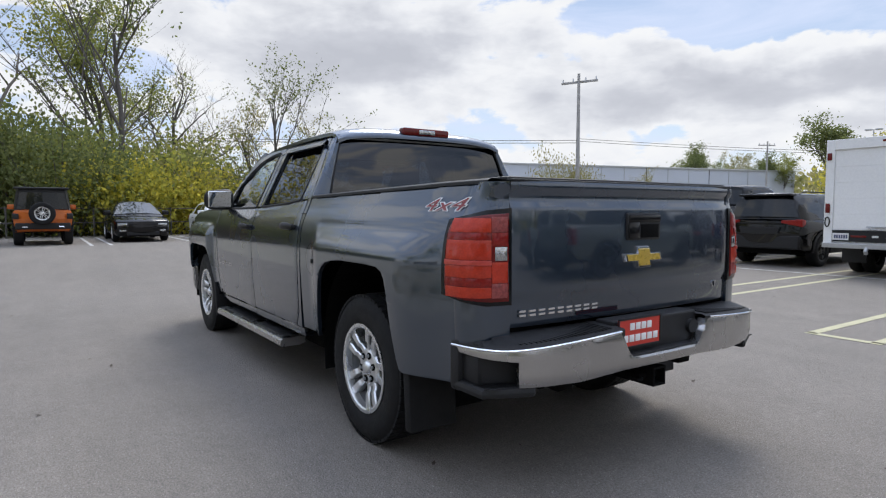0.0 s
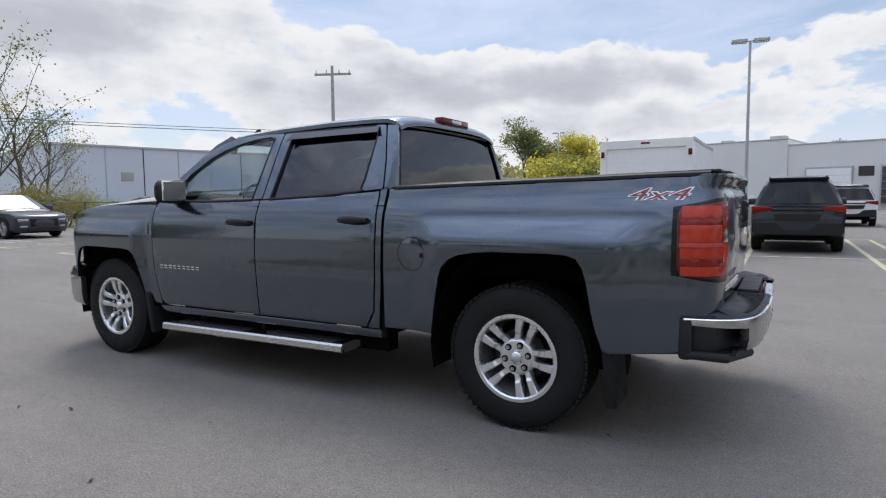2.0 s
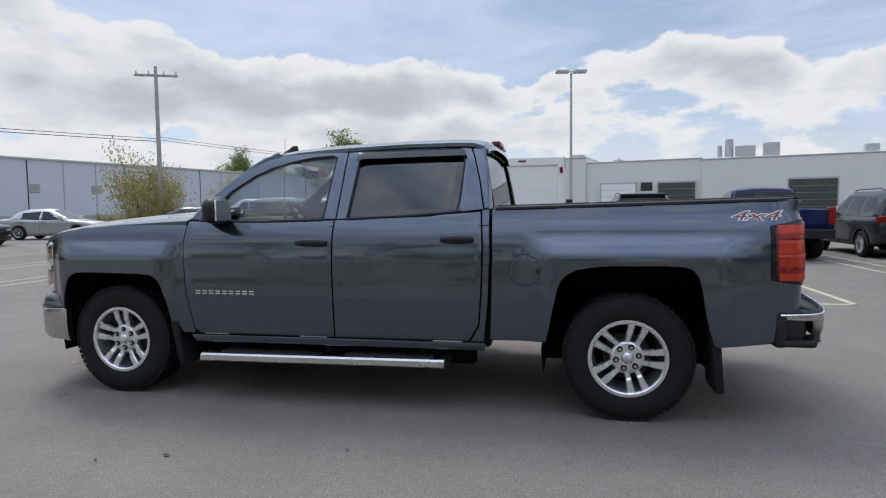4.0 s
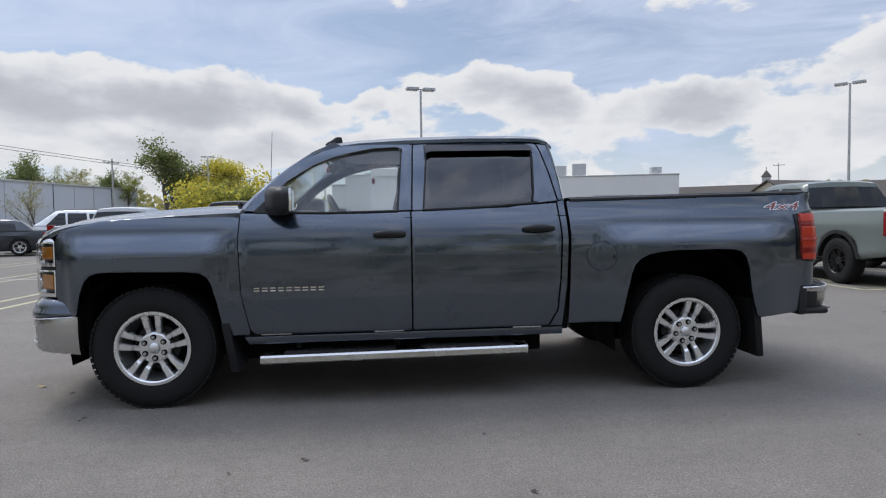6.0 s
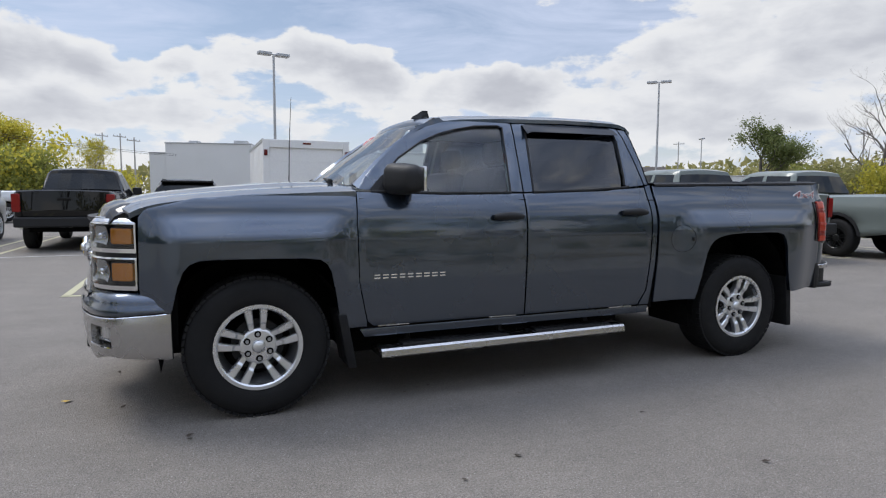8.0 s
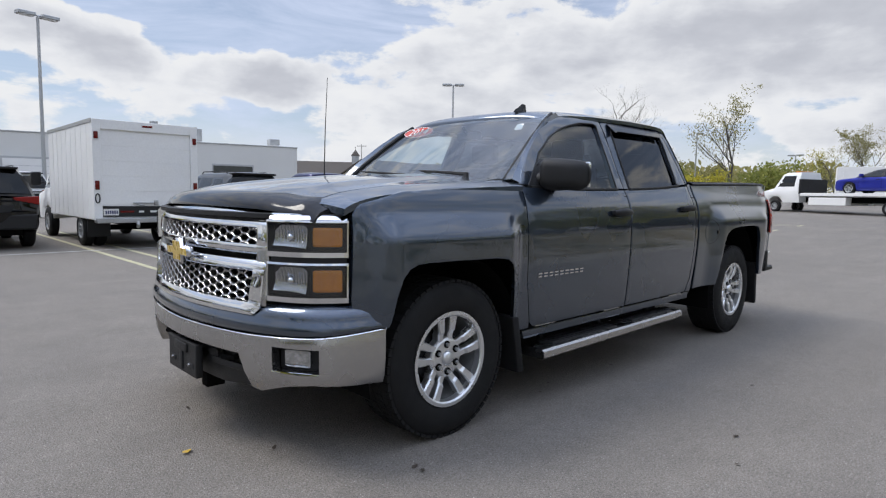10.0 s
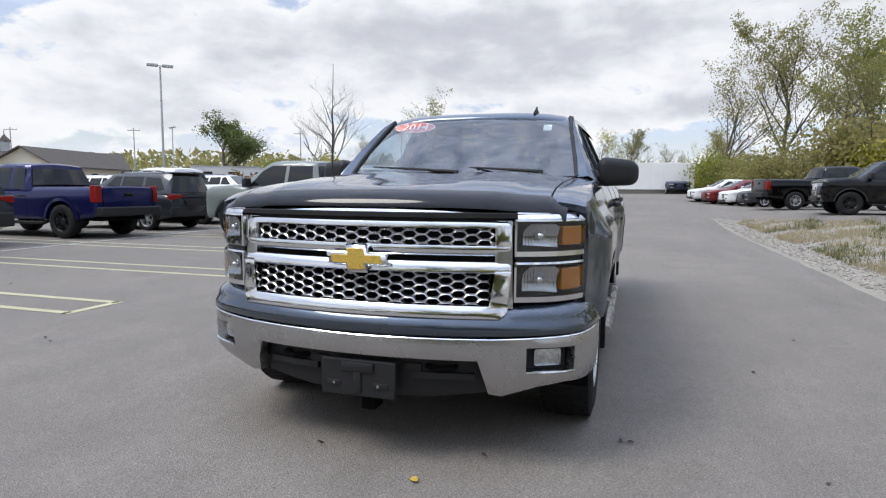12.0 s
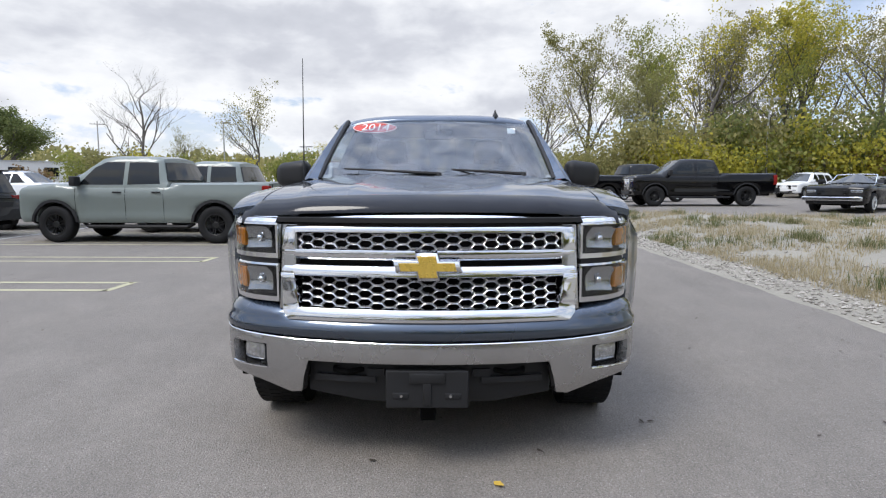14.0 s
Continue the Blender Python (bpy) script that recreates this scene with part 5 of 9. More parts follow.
for side in (1, -1):
    part("front_fender", panel(FENDER, ys, side, (0.06, 0.011)), P_MAIN, truck)
    for nm, poly, hx in (("front_door", DOOR_F, 1.985), ("rear_door", DOOR_R, 0.970)):
        d = part(nm, panel(poly, ys, side, (0.12, 0.035)), P_MAIN, truck)
        # handle: cup behind, bar before it
        zc = 1.127 if nm == "front_door" else 1.150
        bm = bmesh.new()
        yy = ys(hx, zc)
        pts, rad = [], []
        for k in range(9):
            t = k / 8
            pts.append((hx + 0.205 * t, side * (yy + 0.018 + 0.022 * math.sin(math.pi * t) ** 0.5), zc + 0.004 * math.sin(math.pi * t)))
            rad.append(0.015 + 0.008 * math.sin(math.pi * t))
        tube(bm, pts, rad, 10)
        for v in bm.verts:
            v.co.z = zc + (v.co.z - zc) * 1.15
        for xx in (hx + 0.012, hx + 0.188):
            box(bm, xx - 0.016, xx + 0.016, min(side * (yy - .01), side * (yy + 0.03)), max(side * (yy - .01), side * (yy + 0.03)), zc - 0.014, zc + 0.014, 0.005)
        part("door_handle", bm, M_BLACK, d, "black plastic door handle")
        cup = [(hx + 0.10 + 0.075 * math.cos(a), zc + 0.002 + 0.042 * math.sin(a)) for a in [2 * math.pi * k / 20 for k in range(20)]]
        part("handle_cup", panel(cup, ys, side, (0.08, 0.05), 0.004, 0.003, 0.0022), P_MAIN, d)
        if nm == "front_door":
            bm = bmesh.new()
            bmesh.ops.create_cone(bm, cap_ends=True, segments=12, radius1=0.007, radius2=0.007, depth=0.008, matrix=Matrix.Translation((hx + 0.012, side * (yy + 0.034), zc)) @ Matrix.Rotation(math.pi / 2, 4, "X"))
            part("lock", bm, M_CHROME, d)
    part("cab_corner", panel(CORNER, ys, side, (0.12, 0.05)), P_MAIN, truck)
    part("bedside", panel(BED, ys, side, (0.06, 0.011)), P_MAIN, truck)
    # sill below the doors
    rk = [(0.90, .415), (3.03, .405), (3.06, .455), (0.90, .466)]
    part("rocker_panel", panel(rk, lambda x, z: ys(x, z) - 0.012, side, (0.4, 0.03), 0.06), P_MAIN, truck)
    for xx in (1.15, 2.10, 2.85):
        bm = bmesh.new()
        y0 = side * (ys(xx, .46) - .006)
        box(bm, xx - 0.10, xx + 0.10, min(y0, y0 - side * 0.03), max(y0, y0 - side * .03), .466, .476, 0.003)
        part("sill_plate", bm, M_SATIN, truck)
    # fuel door with its latch
    bm = bmesh.new()
    circ = [(.635 + 0.098 * math.cos(a), .955 + 0.098 * math.sin(a)) for a in [2 * math.pi * k / 32 for k in range(32)]]
    if side == 1:
        bm.free()
        fd = part("fuel_door", panel(circ, ys, side, (0.05, 0.035), 0.006, 0.004, 0.0035), P_MAIN, truck)
        ring = bmesh.new()
        n = 48
        rr = [[ring.verts.new((.635 + q * math.cos(2 * math.pi * k / n), ys(.635 + q * math.cos(2 * math.pi * k / n), .955 + q * math.sin(2 * math.pi * k / n)) + 0.0015, .955 + q * math.sin(2 * math.pi * k / n))) for k in range(n)] for q in (0.0982, 0.1008)]
        for k in range(n):
            ring.faces.new((rr[0][k], rr[0][(k + 1) % n], rr[1][(k + 1) % n], rr[1][k]))
        part("fuel_door_gap", ring, M_DARK, fd, flat=True)
        bm = bmesh.new()
        box(bm, .545, .566, ys(.555, .955) + 0.001, ys(.555, .955) + 0.012, .937, .967, 0.004)
        part("latch", bm, M_BLACK, fd)
    else:
        bm.free()
    # mudguards behind each wheel
    for fx, x0, z0, zt in ((3.14, 3.10, .235, .56), (-0.52, -0.515, .215, .62)):
        bm = bmesh.new()
        yo = side * 1.008
        yi = side * 0.74
        lo, hi = min(yo, yi), max(yo, yi)
        box(bm, x0 - 0.012 - (0.03 if fx < 0 else 0.0), x0 + 0.012 + (0 if fx < 0 else 0.03), lo, hi, z0, zt, 0.010)
        for v in bm.verts:
            v.co.x += (0.06 if fx > 0 else 0.03) * (v.co.z - z0) / (zt - z0)
        part("mudguard", bm, M_TYRE, truck, "black rubber mudguard behind the wheel")

# cab above the belt: door frames, windows, visor
FR_F = [(3.058, 1.296), (3.00, 1.375), (2.90, 1.475), (2.80, 1.560), (2.68, 1.645), (2.56, 1.705), (2.44, 1.745), (2.28, 1.770), (2.10, 1.783), (1.918, 1.790), (1.938, 1.290), (2.036, 1.290), (2.000, 1.722), (2.03, 1.732), (2.20, 1.722), (2.35, 1.692), (2.46, 1.660), (2.60, 1.600), (2.77, 1.490), (2.87, 1.385), (2.935, 1.290)]
FR_R = [(1.928, 1.288), (1.908, 1.790), (1.45, 1.803), (1.12, 1.805), (1.06, 1.797), (1.024, 1.772), (.995, 1.70), (.95, 1.53), (.915, 1.345), (1.06, 1.33), (1.078, 1.338), (1.082, 1.36), (1.07, 1.40), (1.062, 1.66), (1.072, 1.712), (1.11, 1.728), (1.40, 1.728), (1.79, 1.722), (1.812, 1.70), (1.848, 1.292)]
CR_U = [(.904, 1.348), (.940, 1.535), (.985, 1.70), (1.012, 1.775), (1.045, 1.803), (1.00, 1.808), (.955, 1.785), (.930, 1.74), (.905, 1.60), (.880, 1.44), (.872, 1.352)]
W_F = [(2.94, 1.282), (2.03, 1.282), (1.994, 1.728), (2.03, 1.738), (2.20, 1.728), (2.36, 1.696), (2.47, 1.664), (2.61, 1.604), (2.78, 1.492), (2.88, 1.387)]
W_R = [(1.855, 1.284), (1.40, 1.302), (1.07, 1.326), (1.088, 1.345), (1.075, 1.40), (1.056, 1.66), (1.066, 1.716), (1.11, 1.734), (1.40, 1.734), (1.80, 1.728), (1.818, 1.70)]
for side in (1, -1):
    f1 = part("front_door_frame", panel(FR_F[::-1], gh, side, (0.15, 0.08), 0.03), P_MAIN, truck)
    f2 = part("rear_door_frame", panel(FR_R[::-1], gh, side, (0.15, 0.08), 0.03), P_MAIN, truck)
    part("cab_pillar", panel(CR_U[::-1], gh, side, (0.15, 0.08), 0.05), P_MAIN, truck)
    w = part("front_window", panel(W_F, gh, side, (0.3, 0.15), 0.004, 0.003, -0.016), G_CLEAR, truck, "clear front door window")
    w.visible_shadow = False
    w = part("rear_window_side", panel(W_R, gh, side, (0.3, 0.15), 0.004, 0.003, -0.016), G_TINT, truck, "dark tinted rear door window")
    # black belt moulding and glass run
    for run in (((2.98, 1.281), (2.5, 1.275), (2.03, 1.283)), ((1.86, 1.287), (1.40, 1.305), (1.10, 1.326), (1.06, 1.334))):
        bm = bmesh.new()
        tube(bm, [(x, side * (gh(x, z) + 0.004), z) for x, z in run], 0.0085, 6)
        part("belt_moulding", bm, M_BLACK, truck)
    for run in (W_F[1:] + [W_F[0]], W_R[2:] + [W_R[0]]):
        bm = bmesh.new()
        tube(bm, [(x, side * (gh(x, z) - 0.003), z) for x, z in run], 0.0065, 6)
        part("window_seal", bm, M_BLACK, truck)
    # wind deflector over the rear door glass
    bm = bmesh.new()
    vis = [(1.83, 1.690), (1.835, 1.755), (1.80, 1.764), (1.10, 1.766), (1.062, 1.752), (1.045, 1.715), (1.058, 1.712), (1.12, 1.712), (1.78, 1.705)]
    part("wind_deflector", panel(vis[::-1], lambda x, z: gh(x, z) + 0.006 + 0.5 * max(0, 1.765 - z), side, (0.3, 0.03), 0.006, 0.003), M_DEFL, truck, "smoked wind deflector")
    # triangular mirror base and door mirror
    tri = [(2.99, 1.29), (2.80, 1.29), (2.795, 1.43), (2.90, 1.38)]
    bm = panel(tri, gh, side, (0.3, 0.3), 0.01, 0.004, 0.006)
    mr = part("side_mirror", bm, M_BLACK, truck, "black door mirror")
    bm = bmesh.new()
    tube(bm, [(2.86, side * 0.90, 1.325), (2.85, side * 0.98, 1.325), (2.82, side * 1.0, 1.33)], [0.045, 0.04, 0.035], 10)
    part("mirror_arm", bm, M_BLACK, mr)
    bm = bmesh.new()
    box(bm, 2.710, 2.875, min(side * .915, side * 1.175), max(side * .915, side * 1.175), 1.258, 1.456, 0.058, segs=5)
    for v in bm.verts:
        t = (abs(v.co.y) - .895) / .24
        v.co.x += 0.05 * (1 - t) * (1 if v.co.x > 2.79 else 0.3) - (0.05 * t * t if v.co.x > 2.79 else 0)
        v.co.z += -0.020 * t * t if v.co.z > 1.36 else 0.012 * t
    part("mirror_shell", bm, M_BLACK, mr)
    bm = bmesh.new()
    box(bm, 2.703, 2.722, min(side * .945, side * 1.150), max(side * .945, side * 1.150), 1.284, 1.430, 0.007)
    for v in bm.verts:
        t = (abs(v.co.y) - .895) / .24
        v.co.x += 0.05 * (1 - t) * 0.3
    part("mirror_glass", bm, M_MIRROR, mr, "silvered mirror glass")

# roof
def roof_z(x):
    return float(np.interp(x, [.90, .94, 1.0, 1.1, 1.5, 2.0, 2.3, 2.45, 2.48, 2.50, 2.515, 2.523], [1.755, 1.79, 1.808, 1.815, 1.815, 1.800, 1.780, 1.760, 1.753, 1.743, 1.729, 1.714]))


def roof_mesh():
    bm = bmesh.new()
    xs = [.90, .92, .94, .97, 1.0, 1.06] + list(np.linspace(1.15, 2.2, 10)) + [2.3, 2.38, 2.44, 2.47, 2.49, 2.505, 2.515, 2.523]
    rows = []
    for x in xs:
        w = 0.700
        row = []
        for k in range(21):
            t = k / 20 * 2 - 1
            front = 0.07 * (1 - t * t) * sstep(1.6, 2.48, x)
            z = roof_z(x) + 0.046 * (1 - t ** 4) - 0.010 * max(0, abs(t) - 0.9) * 10 + 0.004 * math.cos(t * math.pi * 5) * (1 - abs(t)) * sstep(1.0, 1.2, x) * (1 - sstep(2.1, 2.4, x))
            row.append(bm.verts.new((x + front - 0.02 * (1 - t * t) * (1 - sstep(.9, 1.1, x)), w * t, z)))
        rows.append(row)
    for a, b in zip(rows, rows[1:]):
        for k in range(20):
            bm.faces.new((a[k], b[k], b[k + 1], a[k + 1]))
    r = bmesh.ops.extrude_face_region(bm, geom=bm.faces[:])
    for g in r["geom"]:
        if isinstance(g, bmesh.types.BMVert):
            g.co.z -= 0.025
    bmesh.ops.recalc_face_normals(bm, faces=bm.faces[:])
    return bm


part("roof", roof_mesh(), P_MAIN, truck, angle=50)


def cross_glass(rows_def, off=0.0, n=36, m=18):
    """Curved glass across the cab; rows of (x at the middle, x at the edge, half width, z)."""
    bm = bmesh.new()
    zs = [r[3] for r in rows_def]
    rows = []
    for j in range(m + 1):
        z = zs[0] + (zs[-1] - zs[0]) * j / m
        xm, xe, w = (float(np.polyval(np.polyfit(zs, [r[i] for r in rows_def], min(3, len(zs) - 1)), z)) for i in (0, 1, 2))
        rows.append([bm.verts.new((xm + (xe - xm) * (t * t) + off, w * t, z + 0.02 * (1 - t * t) * sstep(1.6, 1.75, z))) for t in [k / n * 2 - 1 for k in range(n + 1)]])
    for a, b in zip(rows, rows[1:]):
        for k in range(n):
            bm.faces.new((a[k], a[k + 1], b[k + 1], b[k]))
    bmesh.ops.recalc_face_normals(bm, faces=bm.faces[:])
    return bm


ws = part("windshield", cross_glass([(3.175, 3.045, .790, 1.325), (3.01, 2.90, .762, 1.45), (2.83, 2.735, .730, 1.58), (2.65, 2.57, .700, 1.70), (2.545, 2.475, .683, 1.763)]), G_SCREEN, truck, "clear raked windshield")
ws.visible_shadow = False
bg = part("rear_window", cross_glass([(.862, .872, .790, 1.352), (.885, .893, .752, 1.50), (.915, .922, .705, 1.66), (.938, .946, .672, 1.765)]), G_TINT, truck, "dark tinted rear cab window")
# black band round the windshield, pillars beside it
for side in (1, -1):
    bm = bmesh.new()
    tube(bm, [(3.055, side * .80, 1.318), (2.91, side * .772, 1.447), (2.745, side * .738, 1.578), (2.58, side * .707, 1.70), (2.48, side * .689, 1.762)], 0.016, 8)
    part("windshield_seal", bm, M_BLACK, truck)
    bm = bmesh.new()
    prev = None
    for (xa, ya, za), (xb, yb, zb2) in zip([(3.07, .80, 1.318), (2.92, .775, 1.447), (2.755, .742, 1.578), (2.59, .711, 1.70), (2.47, .692, 1.768)], [(3.05, .915, 1.30), (2.905, .838, 1.47), (2.745, .775, 1.60), (2.59, .733, 1.695), (2.42, .705, 1.752)]):
        cur = [bm.verts.new((xa, side * ya, za)), bm.verts.new(((xa + xb) / 2 + .015, side * ((ya + yb) / 2 + .010), (za + zb2) / 2 + .015)), bm.verts.new((xb, side * yb, zb2))]
        if prev:
            for k in range(2):
                bm.faces.new((prev[k], prev[k + 1], cur[k + 1], cur[k]))
        prev = cur
    bmesh.ops.recalc_face_normals(bm, faces=bm.faces[:])
    part("windshield_pillar", bm, P_MAIN, truck)
    # rear pillar turning to the back glass
    bm = bmesh.new()
    prev = None
    for z, yo, yi, xo, xi in ((1.34, .905, .79, .872, .856), (1.50, .832, .752, .885, .880), (1.66, .757, .705, .915, .908), (1.78, .695, .672, .945, .930)):
        cur = [bm.verts.new((xo, side * yo, z)), bm.verts.new(((xo + xi) / 2 - .012, side * (yo * .65 + yi * .35), z)), bm.verts.new((xi, side * yi, z))]
        if prev:
            for k in range(2):
                bm.faces.new((prev[k], prev[k + 1], cur[k + 1], cur[k]))
        prev = cur
    bmesh.ops.recalc_face_normals(bm, faces=bm.faces[:])
    part("rear_pillar", bm, P_MAIN, truck)
    bm = bmesh.new()
    tube(bm, [(.858, side * .785, 1.352), (.882, side * .748, 1.50), (.911, side * .701, 1.66), (.936, side * .664, 1.766)], 0.008, 6)
    part("rear_glass_seal", bm, M_BLACK, truck)
bm = bmesh.new()
box(bm, .868, .90, -.80, .80, 1.255, 1.352, 0.01)
part("cab_back", bm, P_MAIN, truck)
# cab third brake lamp
bm = bmesh.new()
box(bm, .876, .95, -.20, .20, 1.806, 1.862, 0.014)
bl = part("brake_light", bm, M_RED_D, truck, "red high brake lamp")
bm = bmesh.new()
box(bm, .870, .882, -.07, .07, 1.817, 1.850, 0.004)
part("cargo_lamp", bm, M_LAMPC, bl)
# aerial fin and mast
bm = bmesh.new()
rows = []
for z, x0, x1, w in ((1.790, 2.56, 2.42, .026), (1.808, 2.545, 2.423, .020), (1.830, 2.505, 2.43, .010), (1.852, 2.475, 2.435, .004)):
    rows.append([bm.verts.new((x0, .437, z)), bm.verts.new(((x0 + x1) / 2, .437 + w, z)), bm.verts.new((x1, .437, z)), bm.verts.new(((x0 + x1) / 2, .437 - w, z))])
for a, b in zip(rows, rows[1:]):
    for k in range(4):
        bm.faces.new((a[k], a[(k + 1) % 4], b[(k + 1) % 4], b[k]))
bm.faces.new(rows[-1])
part("roof_aerial", bm, M_BLACK, truck)
bm = bmesh.new()
tube(bm, [(3.22, -.86, 1.27), (3.22, -.86, 1.30), (3.21, -.86, 1.7), (3.19, -.86, 2.09)], [.012, .005, .0035, .002], 6)
part("mast_aerial", bm, M_BLACK, truck)

# bonnet and fender tops
hood_side = curve_list([(-.05, 1.09), (0.0, 1.150), (.03, 1.174), (.07, 1.194), (.16, 1.220), (.31, 1.242), (.50, 1.260), (.84, 1.280), (1.20, 1.296), (1.40, 1.300)])


def nose_x(y):
    return 4.46 - 0.15 * (abs(y) / .93) ** 2.5


def hood_z(x, y):
    a = abs(y)
    z = hood_side(nose_x(y) - x)
    z += (0.030 + 0.026 * sstep(4.2, 3.3, x)) * (1 - (a / 0.95) ** 2)
    z += 0.012 * soft_box(a, 0.36, 0.60, 0.07) * sstep(4.46, 4.1, x) * sstep(2.9, 3.5, x) - 0.014 * (1 - sstep(0.0, 0.30, a)) * sstep(4.46, 4.1, x)
    if a > .8:
        z -= 0.012 * ((a - .8) / .14) ** 2
    return z


def deck_mesh(y0, y1, ny, side=1, inset=0.0):
    bm = bmesh.new()
    cols = []
    for j in range(ny + 1):
        y = y0 + (y1 - y0) * j / ny
        xe = nose_x(y) - inset
        xb = 3.075 if abs(y) > .80 else 3.10 + 0.10 * (1 - (y / .8) ** 2)
        cols.append([bm.verts.new((xb + (xe - xb) * t, y * side, hood_z(xb + (xe - xb) * t, y))) for t in [1 - (1 - k / 22) ** 1.4 for k in range(23)]])
    for a, b in zip(cols, cols[1:]):
        for k in range(22):
            bm.faces.new((a[k], a[k + 1], b[k + 1], b[k]))
    rim = [e for e in bm.edges if e.is_boundary]
    r = bmesh.ops.extrude_edge_only(bm, edges=rim)
    for g in r["geom"]:
        if isinstance(g, bmesh.types.BMVert):
            g.co.z -= 0.03
    bmesh.ops.recalc_face_normals(bm, faces=bm.faces[:])
    top = max(bm.faces, key=lambda f: f.calc_area())
    if top.normal.z < 0:
        bmesh.ops.reverse_faces(bm, faces=bm.faces[:])
    return bm


part("hood", deck_mesh(-.795, .795, 44), P_MAIN, truck, "slate blue hood with two raised ridges", angle=45)
for side in (1, -1):
    part("fender_top", deck_mesh(.803, .950, 8, side, 0.03), P_MAIN, truck, angle=45)
# cowl and wipers
bm = bmesh.new()
rows = []
for k in range(17):
    y = -.80 + 1.6 * k / 16
    xb = 3.10 + 0.10 * (1 - (y / .8) ** 2)
    rows.append([bm.verts.new((xb + .03, y, 1.287 + .022 * (1 - (y / .8) ** 2))), bm.verts.new((xb - .03, y, 1.300 + .022 * (1 - (y / .8) ** 2))), bm.verts.new((xb - .10, y, 1.325))])
for a, b in zip(rows, rows[1:]):
    for k in range(2):
        bm.faces.new((a[k], a[k + 1], b[k + 1], b[k]))
bmesh.ops.recalc_face_normals(bm, faces=bm.faces[:])
part("cowl", bm, M_BLACK, truck)
for y0, y1 in ((-.62, .02), (-.05, .58)):
    bm = bmesh.new()
    tube(bm, [(3.15, y1, 1.352), (3.13, (y0 + y1) / 2, 1.372), (3.06, y0, 1.388)], [.012, .008, .005], 6)
    tube(bm, [(3.16, y1, 1.325), (3.15, y1, 1.357)], .018, 8)
    part("wiper", bm, M_BLACK, truck)

# ---------- pickup: front end, rear end, running gear, cab ----------
class Path:
    """A plan line (y, x) mirrored about y = 0 and measured by its length u from the middle."""

    def __init__(self, pts):
        ys_, xs_ = [p[0] for p in pts], [p[1] for p in pts]
        # rounded by cutting corners twice
        q = list(pts)
        for _ in range(2):
            r = [q[0]]
            for a, b in zip(q, q[1:]):
                r += [(a[0] * .75 + b[0] * .25, a[1] * .75 + b[1] * .25), (a[0] * .25 + b[0] * .75, a[1] * .25 + b[1] * .75)]
            q = r + [q[-1]]
        self.p = q
        self.u = [0.0]
        for a, b in zip(q, q[1:]):
            self.u.append(self.u[-1] + math.hypot(b[0] - a[0], b[1] - a[1]))

    def end(self):
        return self.u[-1]

    def of_y(self, y):
        return float(np.interp(y, [p[0] for p in self.p], self.u))

    def of_x(self, x):
        k = -1 if self.p[-1][1] < self.p[0][1] else 1
        return float(np.interp(k * x, [k * p[1] for p in self.p], self.u))

    def at(self, u, off=0.0):
        s, a = (1 if u >= 0 else -1), abs(u)
        y = float(np.interp(a, self.u, [p[0] for p in self.p]))
        x = float(np.interp(a, self.u, [p[1] for p in self.p]))
        e = 0.01
        y0, x0 = float(np.interp(a - e, self.u, [p[0] for p in self.p])), float(np.interp(a - e, self.u, [p[1] for p in self.p]))
        y1, x1 = float(np.interp(a + e, self.u, [p[0] for p in self.p])), float(np.interp(a + e, self.u, [p[1] for p in self.p]))
        d = math.hypot(y1 - y0, x1 - x0) or 1.0
        ny, nx = -(x1 - x0) / d, (y1 - y0) / d
        if self.p[0][1] < self.p[-1][1]:
            ny, nx = -ny, -nx
        return x + nx * off, s * (y + ny * off)


